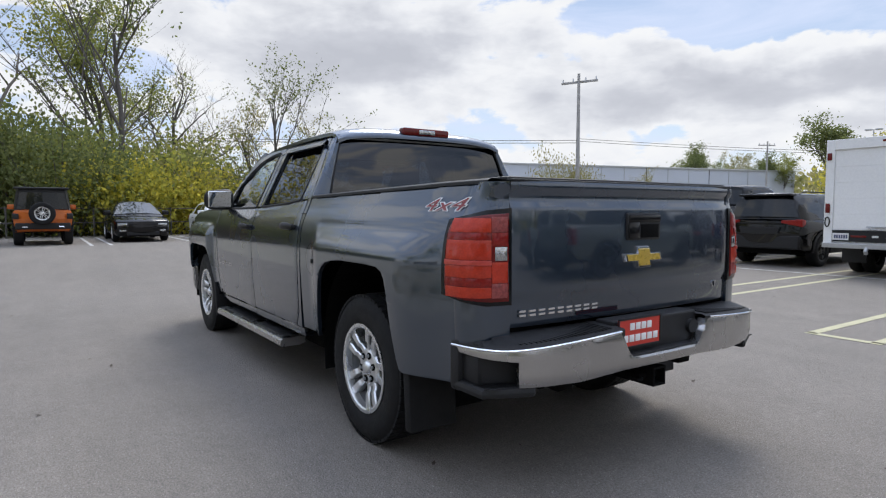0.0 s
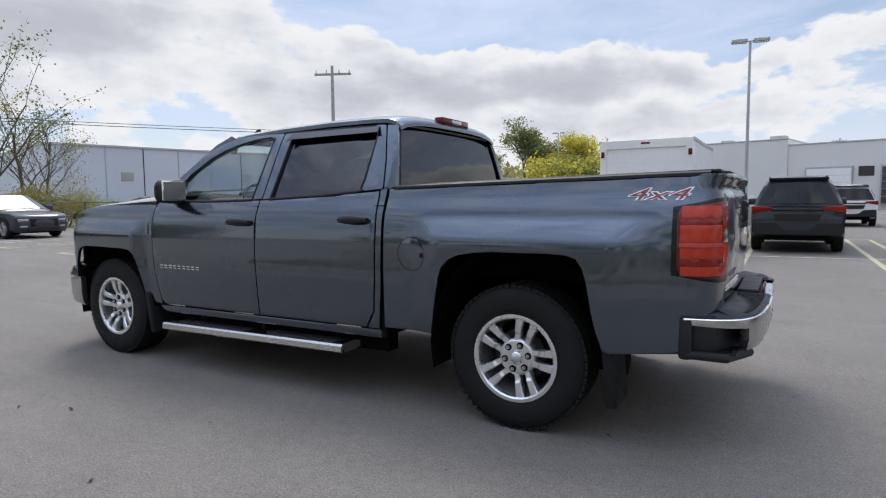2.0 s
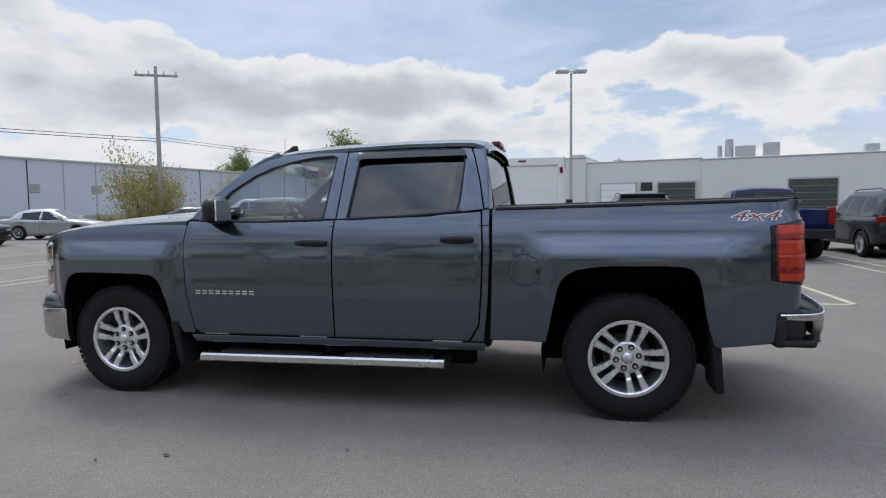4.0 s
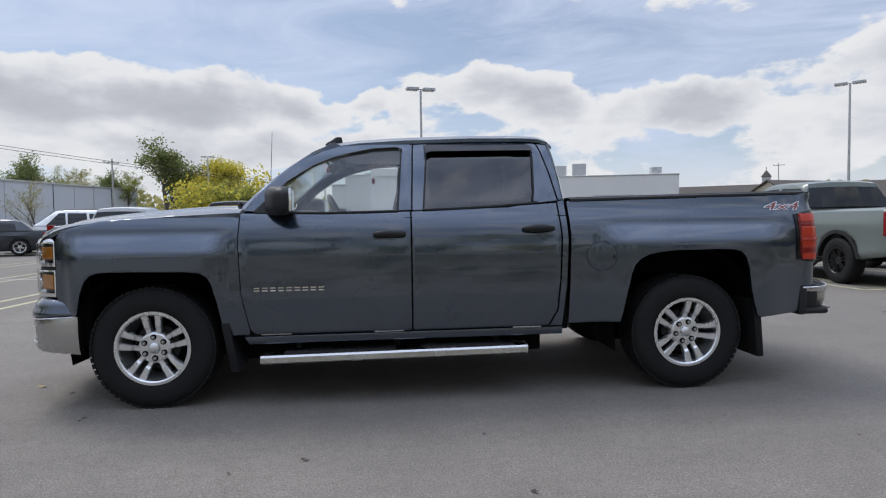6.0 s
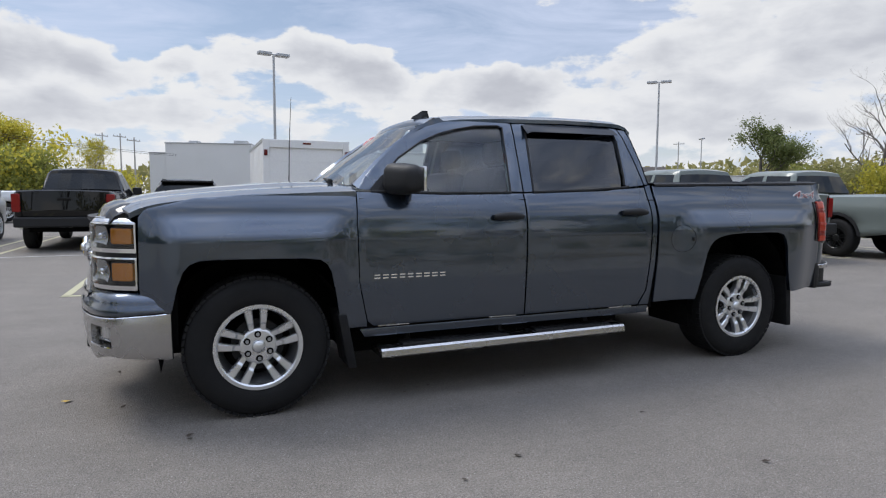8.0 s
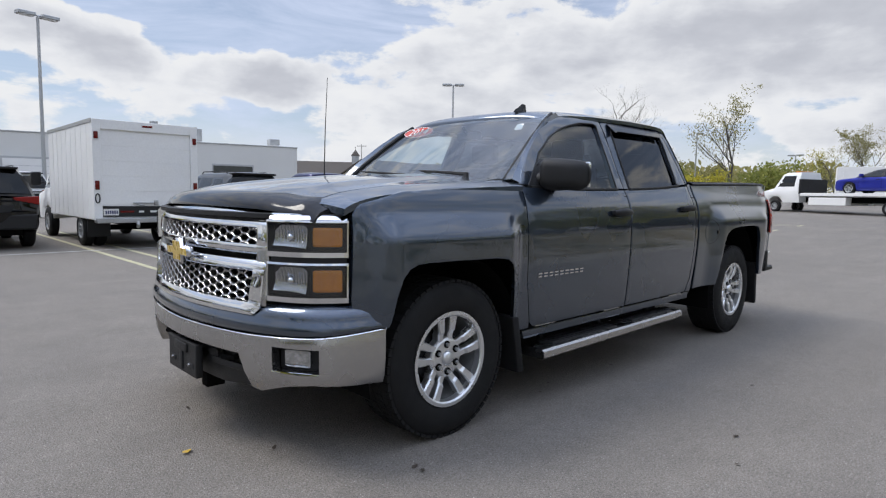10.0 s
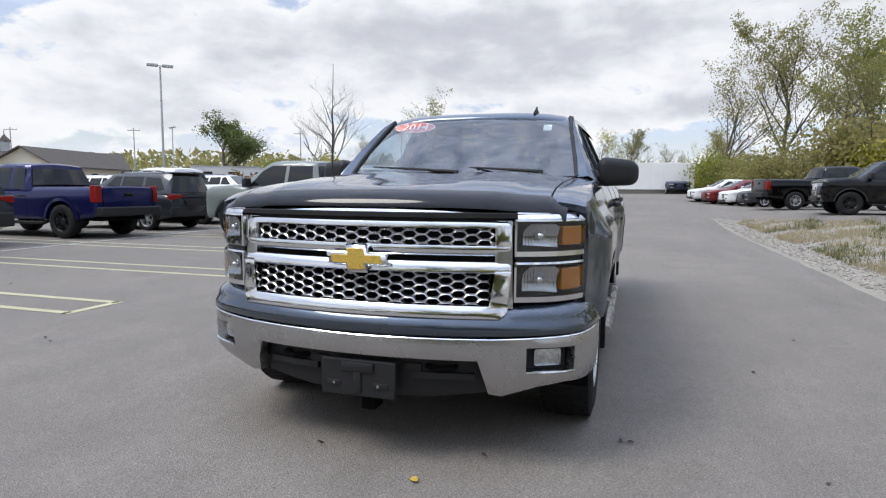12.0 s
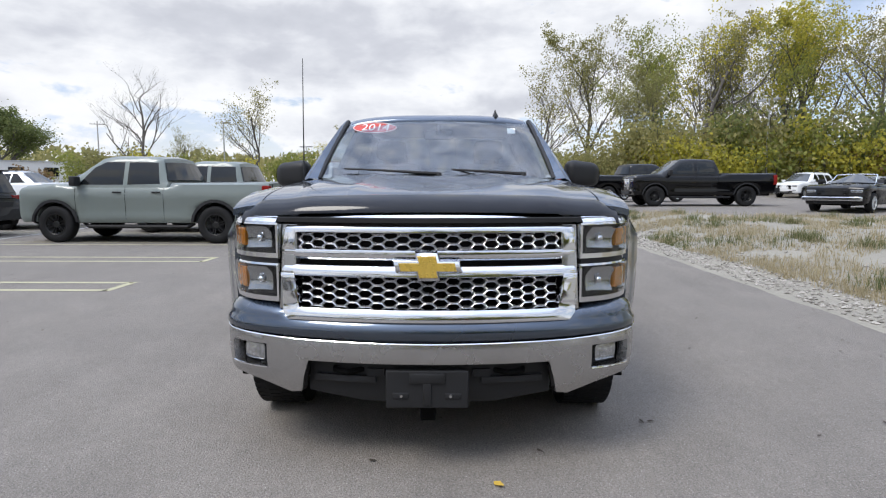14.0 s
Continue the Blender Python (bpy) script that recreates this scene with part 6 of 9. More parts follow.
def wrap(path, poly, off=0.0, depth=0.03, step=(0.06, 0.04), edge=0.005, shape=None, holes=()):
    """A piece whose outline (u, z) is laid round a plan line; shape(u, z) pushes it out further."""
    bm = grid_face(poly, step, (edge,) if edge else ())
    for (u0, u1, z0, z1) in holes:
        for co, no in (((u0, 0, 0), (1, 0, 0)), ((u1, 0, 0), (1, 0, 0)), ((0, 0, z0), (0, 0, 1)), ((0, 0, z1), (0, 0, 1))):
            bmesh.ops.bisect_plane(bm, geom=bm.verts[:] + bm.edges[:] + bm.faces[:], dist=0.0003, plane_co=co, plane_no=no)
        bad = [f for f in bm.faces if u0 < f.calc_center_median().x < u1 and z0 < f.calc_center_median().z < z1]
        bmesh.ops.delete(bm, geom=bad, context="FACES")
    uz = {}
    for v in bm.verts:
        uz[v] = (v.co.x, v.co.z, edge and poly_dist((v.co.x, v.co.z), poly) < edge * 0.4)

    def place(v, u, z, o):
        x, y = path.at(u, o + (shape(u, z) if shape else 0.0))
        v.co = Vector((x, y, z))
    for v, (u, z, rim) in uz.items():
        place(v, u, z, off - (edge * 0.8 if rim else 0.0))
    flip = path.p[0][1] > path.p[-1][1]
    rims = [e for e in bm.edges if e.is_boundary]
    src = {}
    for e in rims:
        for v in e.verts:
            src[v] = uz[v]
    made = {}
    for e in rims:
        a, b = e.verts
        for v in (a, b):
            if v not in made:
                w = bm.verts.new((0, 0, 0))
                place(w, uz[v][0], uz[v][1], off - depth)
                made[v] = w
        f = e.link_faces[0]
        vs = list(f.verts)
        i, j = vs.index(a), vs.index(b)
        if (i + 1) % len(vs) == j:
            bm.faces.new((b, a, made[a], made[b]))
        else:
            bm.faces.new((a, b, made[b], made[a]))
    bm.normal_update()
    mid = max((f for f in bm.faces), key=lambda f: f.calc_area())
    tot = sum((f.normal.x if flip else -f.normal.x) * f.calc_area() for f in bm.faces)
    if tot < 0:
        bmesh.ops.reverse_faces(bm, faces=bm.faces[:])
    return bm


FP = Path([(0, 4.60), (.15, 4.597), (.35, 4.575), (.55, 4.535), (.70, 4.49), (.82, 4.43), (.90, 4.35), (.955, 4.25), (.985, 4.17), (1.0, 4.08)])
U = FP.of_y
CP = Path([(0, 4.62), (.15, 4.617), (.35, 4.597), (.55, 4.557), (.70, 4.512), (.82, 4.462), (.905, 4.405), (.955, 4.345), (.985, 4.27), (1.003, 4.18), (1.012, 4.08)])
C = CP.of_y
UE = FP.end()


def rectuz(u0, u1, z0, z1, c=0.0):
    if not c:
        return [(u0, z0), (u1, z0), (u1, z1), (u0, z1)]
    out = []
    for cx, cz, a0 in ((u1 - c, z0 + c, -90), (u1 - c, z1 - c, 0), (u0 + c, z1 - c, 90), (u0 + c, z0 + c, 180)):
        for k in range(4):
            a = radians(a0 + 30 * k)
            out.append((cx + c * math.cos(a), cz + c * math.sin(a)))
    return out


# chrome bumper, open in the middle below and at the fog lamps
ue = CP.end() - 0.01
half = [(C(.535), .500), (C(.555), .44), (C(.585), .345), (C(.64), .335), (C(.74), .368), (C(.80), .385), (C(.90), .40), (ue - .08, .385), (ue, .378), (ue, .632), (ue - .12, .625), (C(.93), .612), (C(.6), .598), (C(.2), .592)]
outline = half + [(-u, z) for u, z in reversed(half)]
f0, f1 = C(.735), C(.925)


def bumper_shape(u, z):
    return 0.004 - 0.10 * max(0.0, (0.50 - z)) - 0.5 * max(0, 0.42 - z) * 0.5


fb = part("front_bumper", wrap(CP, outline, 0.0, 0.05, (0.05, 0.03), 0.006, bumper_shape, ((f0, f1, .455, .560), (-f1, -f0, .455, .560))), M_SATIN, truck, "satin chrome front bumper")
bm = bmesh.new()
tube(bm, [(*CP.at(-ue + 2 * ue * k / 60, 0.004), float(np.interp(abs(-ue + 2 * ue * k / 60), [0, C(.6), C(.93), ue - .12, ue], [.592, .598, .612, .625, .632])) - 0.003) for k in range(61)], 0.004, 6)
part("bright_edge", bm, M_CHROME, fb)
for s in (1, -1):
    a, b = sorted((s * f0, s * f1))
    bez = part("fog_bezel", wrap(CP, rectuz(a, b, .455, .560), -0.055, 0.01, (0.06, 0.05), 0), M_BLACK, fb)
    bm = wrap(CP, rectuz(C(.775) if s > 0 else -C(.89), C(.89) if s > 0 else -C(.775), .472, .545, 0.012), -0.03, 0.03, (0.012, 0.04), 0.004, lambda u, z: 0.002 * math.sin(u * 500))
    lamp = part("fog_light", bm, M_LAMPC, bez, "clear fog lamp")
    bm = bmesh.new()
    tube(bm, [(*CP.at(a + (b - a) * k / 8, 0.002), .452) for k in range(9)], 0.006, 6)
    part("fog_trim", bm, M_CHROME, bez)
# dark lower valance with tow hooks
vl = part("valance", wrap(FP, [(-U(.57), .335), (-U(.30), .30), (U(.30), .30), (U(.57), .335), (U(.55), .505), (-U(.55), .505)], -0.055, 0.06, (0.06, 0.04), 0.006, lambda u, z: -0.15 * max(0, .40 - z)), M_BLACK, truck)
for s in (1, -1):
    bm = bmesh.new()
    x, y = FP.at(s * U(.37), -0.06)
    tube(bm, [(x - .05, y - .07, .455), (x + .015, y - .06, .45), (x + .045, y, .448), (x + .015, y + .06, .45), (x - .05, y + .07, .455)], 0.013, 8)
    part("tow_hook", bm, M_DARK, vl)
    bm = wrap(FP, rectuz(*sorted((s * U(.24), s * U(.52))), .395, .425), -0.03, 0.03, (0.06, 0.04), 0.005)
    part("valance_lip", bm, M_BLACK, vl)
    bm = wrap(FP, rectuz(*sorted((s * U(.20), s * U(.28))), .425, .46), -0.035, 0.03, (0.06, 0.04), 0.005)
    part("valance_step", bm, M_BLACK, vl)
# plate holder, empty
bm = bmesh.new()
box(bm, 4.575, 4.612, -.185, .178, .302, .472, 0.008)
pl = part("plate_holder", bm, M_BLACK, truck, "empty black plate holder")
bm = bmesh.new()
box(bm, 4.608, 4.622, -.082, .075, .415, .462, 0.006)
box(bm, 4.608, 4.620, -.022, .016, .318, .43, 0.005)
for yy in (-.12, .11):
    box(bm, 4.606, 4.616, yy - .035, yy + .035, .345, .372, 0.003)
part("holder_rib", bm, M_BLACK, pl)
for yy in (-.116, .099):
    bm = bmesh.new()
    bmesh.ops.create_cone(bm, cap_ends=True, segments=10, radius1=.008, radius2=.006, depth=.01, matrix=Matrix.Translation((4.618, yy, .36)) @ Matrix.Rotation(math.pi / 2, 4, "Y"))
    part("screw", bm, M_SATIN, pl)
bm = bmesh.new()
box(bm, 4.40, 4.50, -.04, .03, .20, .31, 0.006)
part("front_receiver", bm, M_DARK, truck)

# body-colour strip over the bumper
ub = CP.end() - 0.02
strip = [(-ub, .640), (-C(.93), .619), (-C(.5), .603), (-C(.2), .598), (C(.2), .598), (C(.5), .603), (C(.93), .619), (ub, .640), (ub - .01, .728), (C(.97), .748), (C(.72), .750), (C(.672), .728), (C(.64), .690), (C(.3), .682), (-C(.3), .682), (-C(.64), .690), (-C(.672), .728), (-C(.72), .750), (-C(.97), .748), (-ub + .01, .728)]
part("bumper_cap", wrap(CP, strip, 0.0, 0.06, (0.05, 0.016), 0.005, lambda u, z: 0.012 * math.sin(min(1, max(0, (z - .60) / .07)) * math.pi) - 0.9 * max(0, z - .712) * 1.2 - 0.30 * max(0, z - .66)), P_MAIN, truck)

# grille: chrome surround, bars and honeycomb
def bar_wrap(name, y0, y1, z0, z1, off, depth, material, parent, shape=None, label=""):
    return part(name, wrap(FP, rectuz(y0 if y0 < -2 else math.copysign(U(abs(y0)), y0), math.copysign(U(abs(y1)), y1), z0, z1), off, depth, (0.06, 0.02), 0.005, shape), material, parent, label)


gr = bar_wrap("grille", -.655, .655, .70, 1.13, -0.065, 0.02, M_DARK, truck, None, "chrome grille with dark honeycomb mesh")
top_poly = [(-U(.665), 1.0), (-U(.60), 1.068), (U(.60), 1.068), (U(.665), 1.0), (U(.668), 1.112), (U(.60), 1.150), (-U(.60), 1.150), (-U(.668), 1.112)]
part("grille_bar", wrap(FP, top_poly, 0.012, 0.06, (0.06, 0.02), 0.008, lambda u, z: -0.42 * max(0, z - 1.068) - 5.0 * max(0, z - 1.085) ** 2 - 0.10 * (z - .7)), M_CHROME, gr)
bar_wrap("grille_bar", -.665, .665, .948, .992, 0.006, 0.06, M_CHROME, gr, lambda u, z: -1.0 * max(0, .966 - z) - 0.10 * (z - .7))
bar_wrap("grille_bar", -.665, .665, .876, .925, 0.010, 0.06, M_CHROME, gr, lambda u, z: -0.6 * max(0, z - .905) - 0.10 * (z - .7))
bot = [(-U(.650), .715), (-U(.62), .684), (U(.62), .684), (U(.650), .715), (U(.665), .885), (U(.60), .885), (U(.575), .735), (-U(.575), .735), (-U(.60), .885), (-U(.665), .885)]
part("grille_bar", wrap(FP, bot, 0.012, 0.06, (0.06, 0.02), 0.007, lambda u, z: 0.25 * max(0, .735 - z) - 0.06 * (z - .7)), M_CHROME, gr)
for s in (1, -1):
    a, b = sorted((s * U(.605), s * U(.668)))
    ca, cb = sorted((s * U(.600), s * U(.674)))
    part("grille_cheek", wrap(FP, [(ca, .725), (cb, .725), (cb, 1.10), (ca, 1.10)], 0.002, 0.05, (0.02, 0.03), 0.005, lambda u, z: -0.10 * (z - .7)), M_SATIN, gr, "satin metal cheek of the grille")
    part("grille_end", wrap(FP, rectuz(a, b, .99, 1.08), 0.012, 0.06, (0.03, 0.03), 0.006, lambda u, z: -0.10 * (z - .7)), M_CHROME, gr)


def honeycomb(u0, u1, z0, z1, off):
    bm = bmesh.new()
    dx, dy = 0.056, 0.0375
    nc = int((u1 - u0) / dx) + 2
    for c in range(-nc // 2, nc // 2 + 1):
        cu = (u0 + u1) / 2 + c * dx
        for r in range(-1, int((z1 - z0) / dy) + 2):
            cz = z0 + (r + (0.5 if c % 2 else 0.0)) * dy + 0.012
            hexa = [(cu + 2 / 3 * dx * math.cos(k * math.pi / 3) * (1 if k % 3 == 0 else 1), cz + dy / 2 * (0 if k % 3 == 0 else (1 if k in (1, 2) else -1))) for k in range(6)]
            hexa = [(min(max(u, u0), u1), min(max(z, z0), z1)) for u, z in hexa]
            inn = [(cu + (2 / 3 * dx * math.cos(k * math.pi / 3)) * 0.86, cz + dy / 2 * 0.76 * (0 if k % 3 == 0 else (1 if k in (1, 2) else -1))) for k in range(6)]
            inn = [(min(max(u, u0 + .002), u1 - .002), min(max(z, z0 + .002), z1 - .002)) for u, z in inn]
            if max(z for u, z in hexa) - min(z for u, z in hexa) < 0.012 or max(u for u, z in hexa) - min(u for u, z in hexa) < 0.02:
                continue
            rings = []
            for pts, o, k in ((hexa, off - 0.004, 1), (inn, off, 1), (inn, off - 0.028, .94)):
                ring = []
                for u, z in pts:
                    x, y = FP.at(cu + (u - cu) * k, o - 0.10 * (z - .7))
                    ring.append(bm.verts.new((x, y, cz + (z - cz) * k)))
                rings.append(ring)
            for a, b in zip(rings, rings[1:]):
                for k in range(6):
                    bm.faces.new((a[k], a[(k + 1) % 6], b[(k + 1) % 6], b[k]))
    bmesh.ops.dissolve_degenerate(bm, dist=0.0004, edges=bm.edges[:])
    return bm


part("grille_mesh", honeycomb(-U(.605), U(.605), .988, 1.072, -0.012), M_SATIN, gr, "silver honeycomb mesh", angle=30)
part("grille_mesh", honeycomb(-U(.585), U(.585), .733, .878, -0.012), M_SATIN, gr, "silver honeycomb mesh", angle=30)


def bowtie(w, h, s=1.0):
    k = 0.16
    return [(-w * s, -h * .38 * s), (-w * .30 * s, -h * .38 * s), (-w * .36 * s, -h * s), (w * .28 * s, -h * s), (w * .34 * s, -h * .38 * s), (w * .92 * s, -h * .38 * s), (w * s, h * .38 * s), (w * .30 * s, h * .38 * s), (w * .36 * s, h * s), (-w * .28 * s, h * s), (-w * .34 * s, h * .38 * s), (-w * .92 * s, h * .38 * s)]


def badge(poly, at, out, depth, material, parent, name, label="", dome=0.0):
    """A raised flat shape on a plane facing along x; poly in (y, z); out: +1 to the front, -1 to the rear."""
    bm = bmesh.new()
    f = bm.faces.new([bm.verts.new((at[0], at[1] - out * y, at[2] + z)) for y, z in poly])
    r = bmesh.ops.extrude_face_region(bm, geom=[f])
    vs = [g for g in r["geom"] if isinstance(g, bmesh.types.BMVert)]
    for v in vs:
        v.co.x += out * depth
    c = sum((v.co for v in vs), Vector()) / len(vs)
    for v in vs:
        v.co.y = c.y + (v.co.y - c.y) * 0.94
        v.co.z = c.z + (v.co.z - c.z) * 0.88
    bmesh.ops.recalc_face_normals(bm, faces=bm.faces[:])
    return part(name, bm, material, parent, label, angle=20)


em = badge(bowtie(.152, .066), (4.600, 0, .928), 1, .026, M_CHROME, gr, "badge_rim", "chrome rim of a gold badge")
badge(bowtie(.128, .050), (4.622, 0, .928), 1, .010, M_GOLD, em, "badge_face", "gold badge face")

# head lamps: two tiers each side in chrome bezels
M_REFL = mat("bright_reflector", (0.50, 0.51, 0.53), rough=0.06, metal=1.0, var=0.12, scale=30, fine=90)
lamp_z = ((.948, 1.108), (.752, .925))
for s in (1, -1):
    for z0, z1 in lamp_z:
        ua, ub2 = U(.678), FP.of_x(4.250)
        a, b = sorted((s * ua, s * ub2))
        low = z0 < .9
        ia, ib = sorted((s * (ua + .009), s * (ub2 - .008)))
        hb = part("headlight", wrap(FP, rectuz(a, b, z0, z1), -0.004, 0.055, (0.05, 0.05), 0.004, None, ((ia, ib, z0 + .024, z1 - .009),)), M_CHROME, truck, "stacked head lamp with amber corner")
        part("lamp_housing", wrap(FP, rectuz(ia - .004, ib + .004, z0 + .02, z1 - .005, .006), -0.046, 0.012, (0.05, 0.05), 0.0), M_BLACK, hb)
        um, zm = ua + .118, (z0 + z1) / 2 + .008
        cup = [(ua + .034, z0 + .050), (ua + .196, z0 + .040), (ua + .206, z1 - .034), (ua + .186, z1 - .020), (ua + .072, z1 - .020), (ua + .040, z1 - .048)]
        cup = [(s * u, z) for u, z in (cup if s > 0 else cup[::-1])]
        bowl = lambda u, z, um=um, zm=zm: 0.34 * min(.012, (abs(u) - um) ** 2 + 1.6 * (z - zm) ** 2) * 10 + 0.0022 * math.sin(u * 430) * (1 if z > zm - .01 else .6) + 0.0012 * math.sin(z * 330)
        part("reflector", wrap(FP, cup, -0.040, 0.004, (0.0036, 0.009), 0.0, bowl), M_REFL, hb, "ribbed clear reflector")
        bm = bmesh.new()
        x, y = FP.at(s * um, -0.024)
        bmesh.ops.create_uvsphere(bm, u_segments=16, v_segments=10, radius=.017, matrix=Matrix.Translation((x, y, zm)))
        part("lamp_bulb", bm, M_CHROME, hb)
        aa, ab = sorted((s * (ua + .226), s * (ub2 - .026)))
        part("indicator", wrap(FP, rectuz(aa, ab, z0 + .048, z1 - .030, .010), -0.010, 0.03, (0.007, 0.007), 0.003, lambda u, z: 0.002 * math.sin(u * 400) * math.sin(z * 400)), M_AMBER, hb, "amber corner lamp")
        part("lamp_lens", wrap(FP, rectuz(ia, ib, z0 + .024, z1 - .009, .006), 0.002, 0.003, (0.05, 0.05), 0.0), G_LENS, hb).visible_shadow = False
    a, b = sorted((s * U(.69), s * FP.of_x(4.255)))
    part("lamp_divider", wrap(FP, rectuz(a, b, .925, .948), -0.022, 0.04, (0.05, 0.03), 0.0), M_BLACK, truck)
    part("lamp_brow", wrap(FP, rectuz(a, b, 1.108, 1.136), -0.008, 0.04, (0.05, 0.008), 0.004, lambda u, z: -0.9 * max(0, z - 1.114)), M_CHROME, truck)

# smoked deflector along the hood's edge
def deflector():
    bm = bmesh.new()
    rows = []
    for k in range(61):
        y = -.875 + 1.75 * k / 60
        a = abs(y)
        x = nose_x(y)
        lift = 0.010 * (1 - sstep(.54, .70, a))
        zt = 1.194 + .022 * (1 - (a / .95) ** 2) + lift - .034 * sstep(.78, .875, a)
        sec = [(x - .080, zt + .008), (x - .040, zt + .003), (x + .015, zt - .022), (x + .040, zt - .052), (x + .046, zt - .064 - lift * .6), (x + .036, zt - .064 - lift * .6), (x + .004, zt - .034), (x - .06, zt - .010)]
        rows.append([bm.verts.new((px, y, pz)) for px, pz in sec])
    for a, b in zip(rows, rows[1:]):
        for k in range(8):
            bm.faces.new((a[k], a[(k + 1) % 8], b[(k + 1) % 8], b[k]))
    bm.faces.new(rows[0][::-1])
    bm.faces.new(rows[-1])
    bmesh.ops.recalc_face_normals(bm, faces=bm.faces[:])
    return bm


# shelf between grille and hood
bm = bmesh.new()
prev = None
for k in range(41):
    y = -.925 + 1.85 * k / 40
    xf, yf = FP.at(math.copysign(U(abs(y)), y), -.022)
    cur = [bm.verts.new((xf, yf, 1.132)), bm.verts.new((nose_x(y) - .045, y, 1.136))]
    if prev:
        bm.faces.new((prev[0], cur[0], cur[1], prev[1]))
    prev = cur
r = bmesh.ops.extrude_face_region(bm, geom=bm.faces[:])
for g in r["geom"]:
    if isinstance(g, bmesh.types.BMVert):
        g.co.z -= .02
bmesh.ops.recalc_face_normals(bm, faces=bm.faces[:])
part("radiator_shroud", bm, M_BLACK, truck)
part("hood_deflector", deflector(), M_DEFL, truck, "smoked plastic deflector along the hood edge", angle=60)

# ---- rear end ----
RP = Path([(0, -1.055), (.40, -1.05), (.70, -1.035), (.80, -1.02), (.88, -1.0), (.93, -.965), (.953, -.91), (.957, -.86), (.958, -.80)])
R = RP.of_y
tg_poly = [(-R(.797), .768), (R(.797), .768), (R(.797), 1.385), (-R(.797), 1.385)]


def tail_shape(u, z):
    s = -0.012 * soft_box(z, 1.296, 1.338, 0.014) + 0.004 * sstep(1.338, 1.36, z)
    s += -0.010 * (1 - sstep(.885, .912, z)) - 0.05 * max(0, .86 - z) * 0.5
    s -= 0.012 * (z - .77)
    return s + 0.004 * math.sin((z - .88) / .42 * math.pi) * (1 if .88 < z < 1.3 else 0)


def tail_x(y, z):
    return RP.at(R(abs(y)))[0] - tail_shape(0, z)


tg = part("tailgate", wrap(RP, tg_poly, 0.0, 0.05, (0.08, 0.018), 0.006, tail_shape), P_MAIN, truck, "slate blue tailgate with a stepped upper lip", angle=45)
bm = bmesh.new()
box(bm, -1.064, -1.01, -.132, .120, 1.118, 1.250, 0.012)
h = part("tailgate_handle", bm, M_BLACK, tg, "black tailgate handle")
bm = bmesh.new()
box(bm, -1.070, -1.058, -.122, .110, 1.205, 1.242, 0.006)
box(bm, -1.069, -1.060, .035, .112, 1.128, 1.205, 0.004)
part("handle_lever", bm, M_GLOSSB, h)
# raised dark plate; the hollow's shade is put into its colour
bm = bmesh.new()
box(bm, -1.0665, -1.061, -.11, .025, 1.13, 1.195, 0.003)
part("handle_hollow", bm, M_DARK, h)
e2 = badge(bowtie(.146, .054), (-1.053, 0, 1.037), -1, .016, M_CHROME, tg, "badge_rim", "chrome rim of a gold badge")
badge(bowtie(.128, .043), (-1.067, 0, 1.037), -1, .006, M_GOLD, e2, "badge_face", "gold badge face")
# raised bars where the maker's word stands
for k in range(9):
    yk = .735 - k * .0525
    badge([(-.019, -.014), (.019, -.014), (.019, -.004), (-.019, -.004)], (tail_x(yk, .826) + .001, yk, .826), -1, .006, M_CHROME, tg, "badge_bar")
    badge([(-.019, .004), (.019, .004), (.019, .014), (-.019, .014)], (tail_x(yk, .826) + .001, yk, .826), -1, .006, M_CHROME, tg, "badge_bar")


def text_part(name, body, size, m, material, parent, label="", depth=0.002, shear=0.0, space=1.0, grow_=0.0):
    cu = bpy.data.curves.new("letters", "FONT")
    cu.body, cu.size, cu.extrude, cu.align_x, cu.align_y, cu.shear, cu.space_character = body, size, depth, "CENTER", "CENTER", shear, space
    cu.resolution_u = 3
    cu.offset = grow_
    ob = bpy.data.objects.new("letters", cu)
    dg = bpy.context.evaluated_depsgraph_get()
    scene.collection.objects.link(ob)
    dg.update()
    me = bpy.data.meshes.new_from_object(ob.evaluated_get(dg))
    bpy.data.objects.remove(ob)
    bpy.data.curves.remove(cu)
    me.materials.clear()
    me.materials.append(material)
    return part(name, me, None, parent, label, m=m)


REAR_T = Matrix(((0, 0, -1, 0), (-1, 0, 0, 0), (0, 1, 0, 0), (0, 0, 0, 1)))
LEFT_T = Matrix(((-1, 0, 0, 0), (0, 0, 1, 0), (0, 1, 0, 0), (0, 0, 0, 1)))
RIGHT_T = Matrix(((1, 0, 0, 0), (0, 0, -1, 0), (0, 1, 0, 0), (0, 0, 0, 1)))
FRONT_T = Matrix(((0, 0, 1, 0), (1, 0, 0, 0), (0, 1, 0, 0), (0, 0, 0, 1)))
text_part("trim_letters", "LT", .042, Matrix.Translation((tail_x(.655, .858), -.655, .858)) @ REAR_T, M_CHROME, tg, "chrome letters LT", .004)

def corner_shape(u, z):
    """Carries the bedside's section round the rear corner."""
    t = sstep(R(.84), RP.of_x(-.90), abs(u))
    return (ys(max(-.87, RP.at(abs(u))[0]), z) - .9565) * t + .004 + (1 - t) * (0.004 * sstep(1.338, 1.36, z) - 0.012 * soft_box(z, 1.296, 1.338, 0.014) - 0.012 * max(0, z - .77))


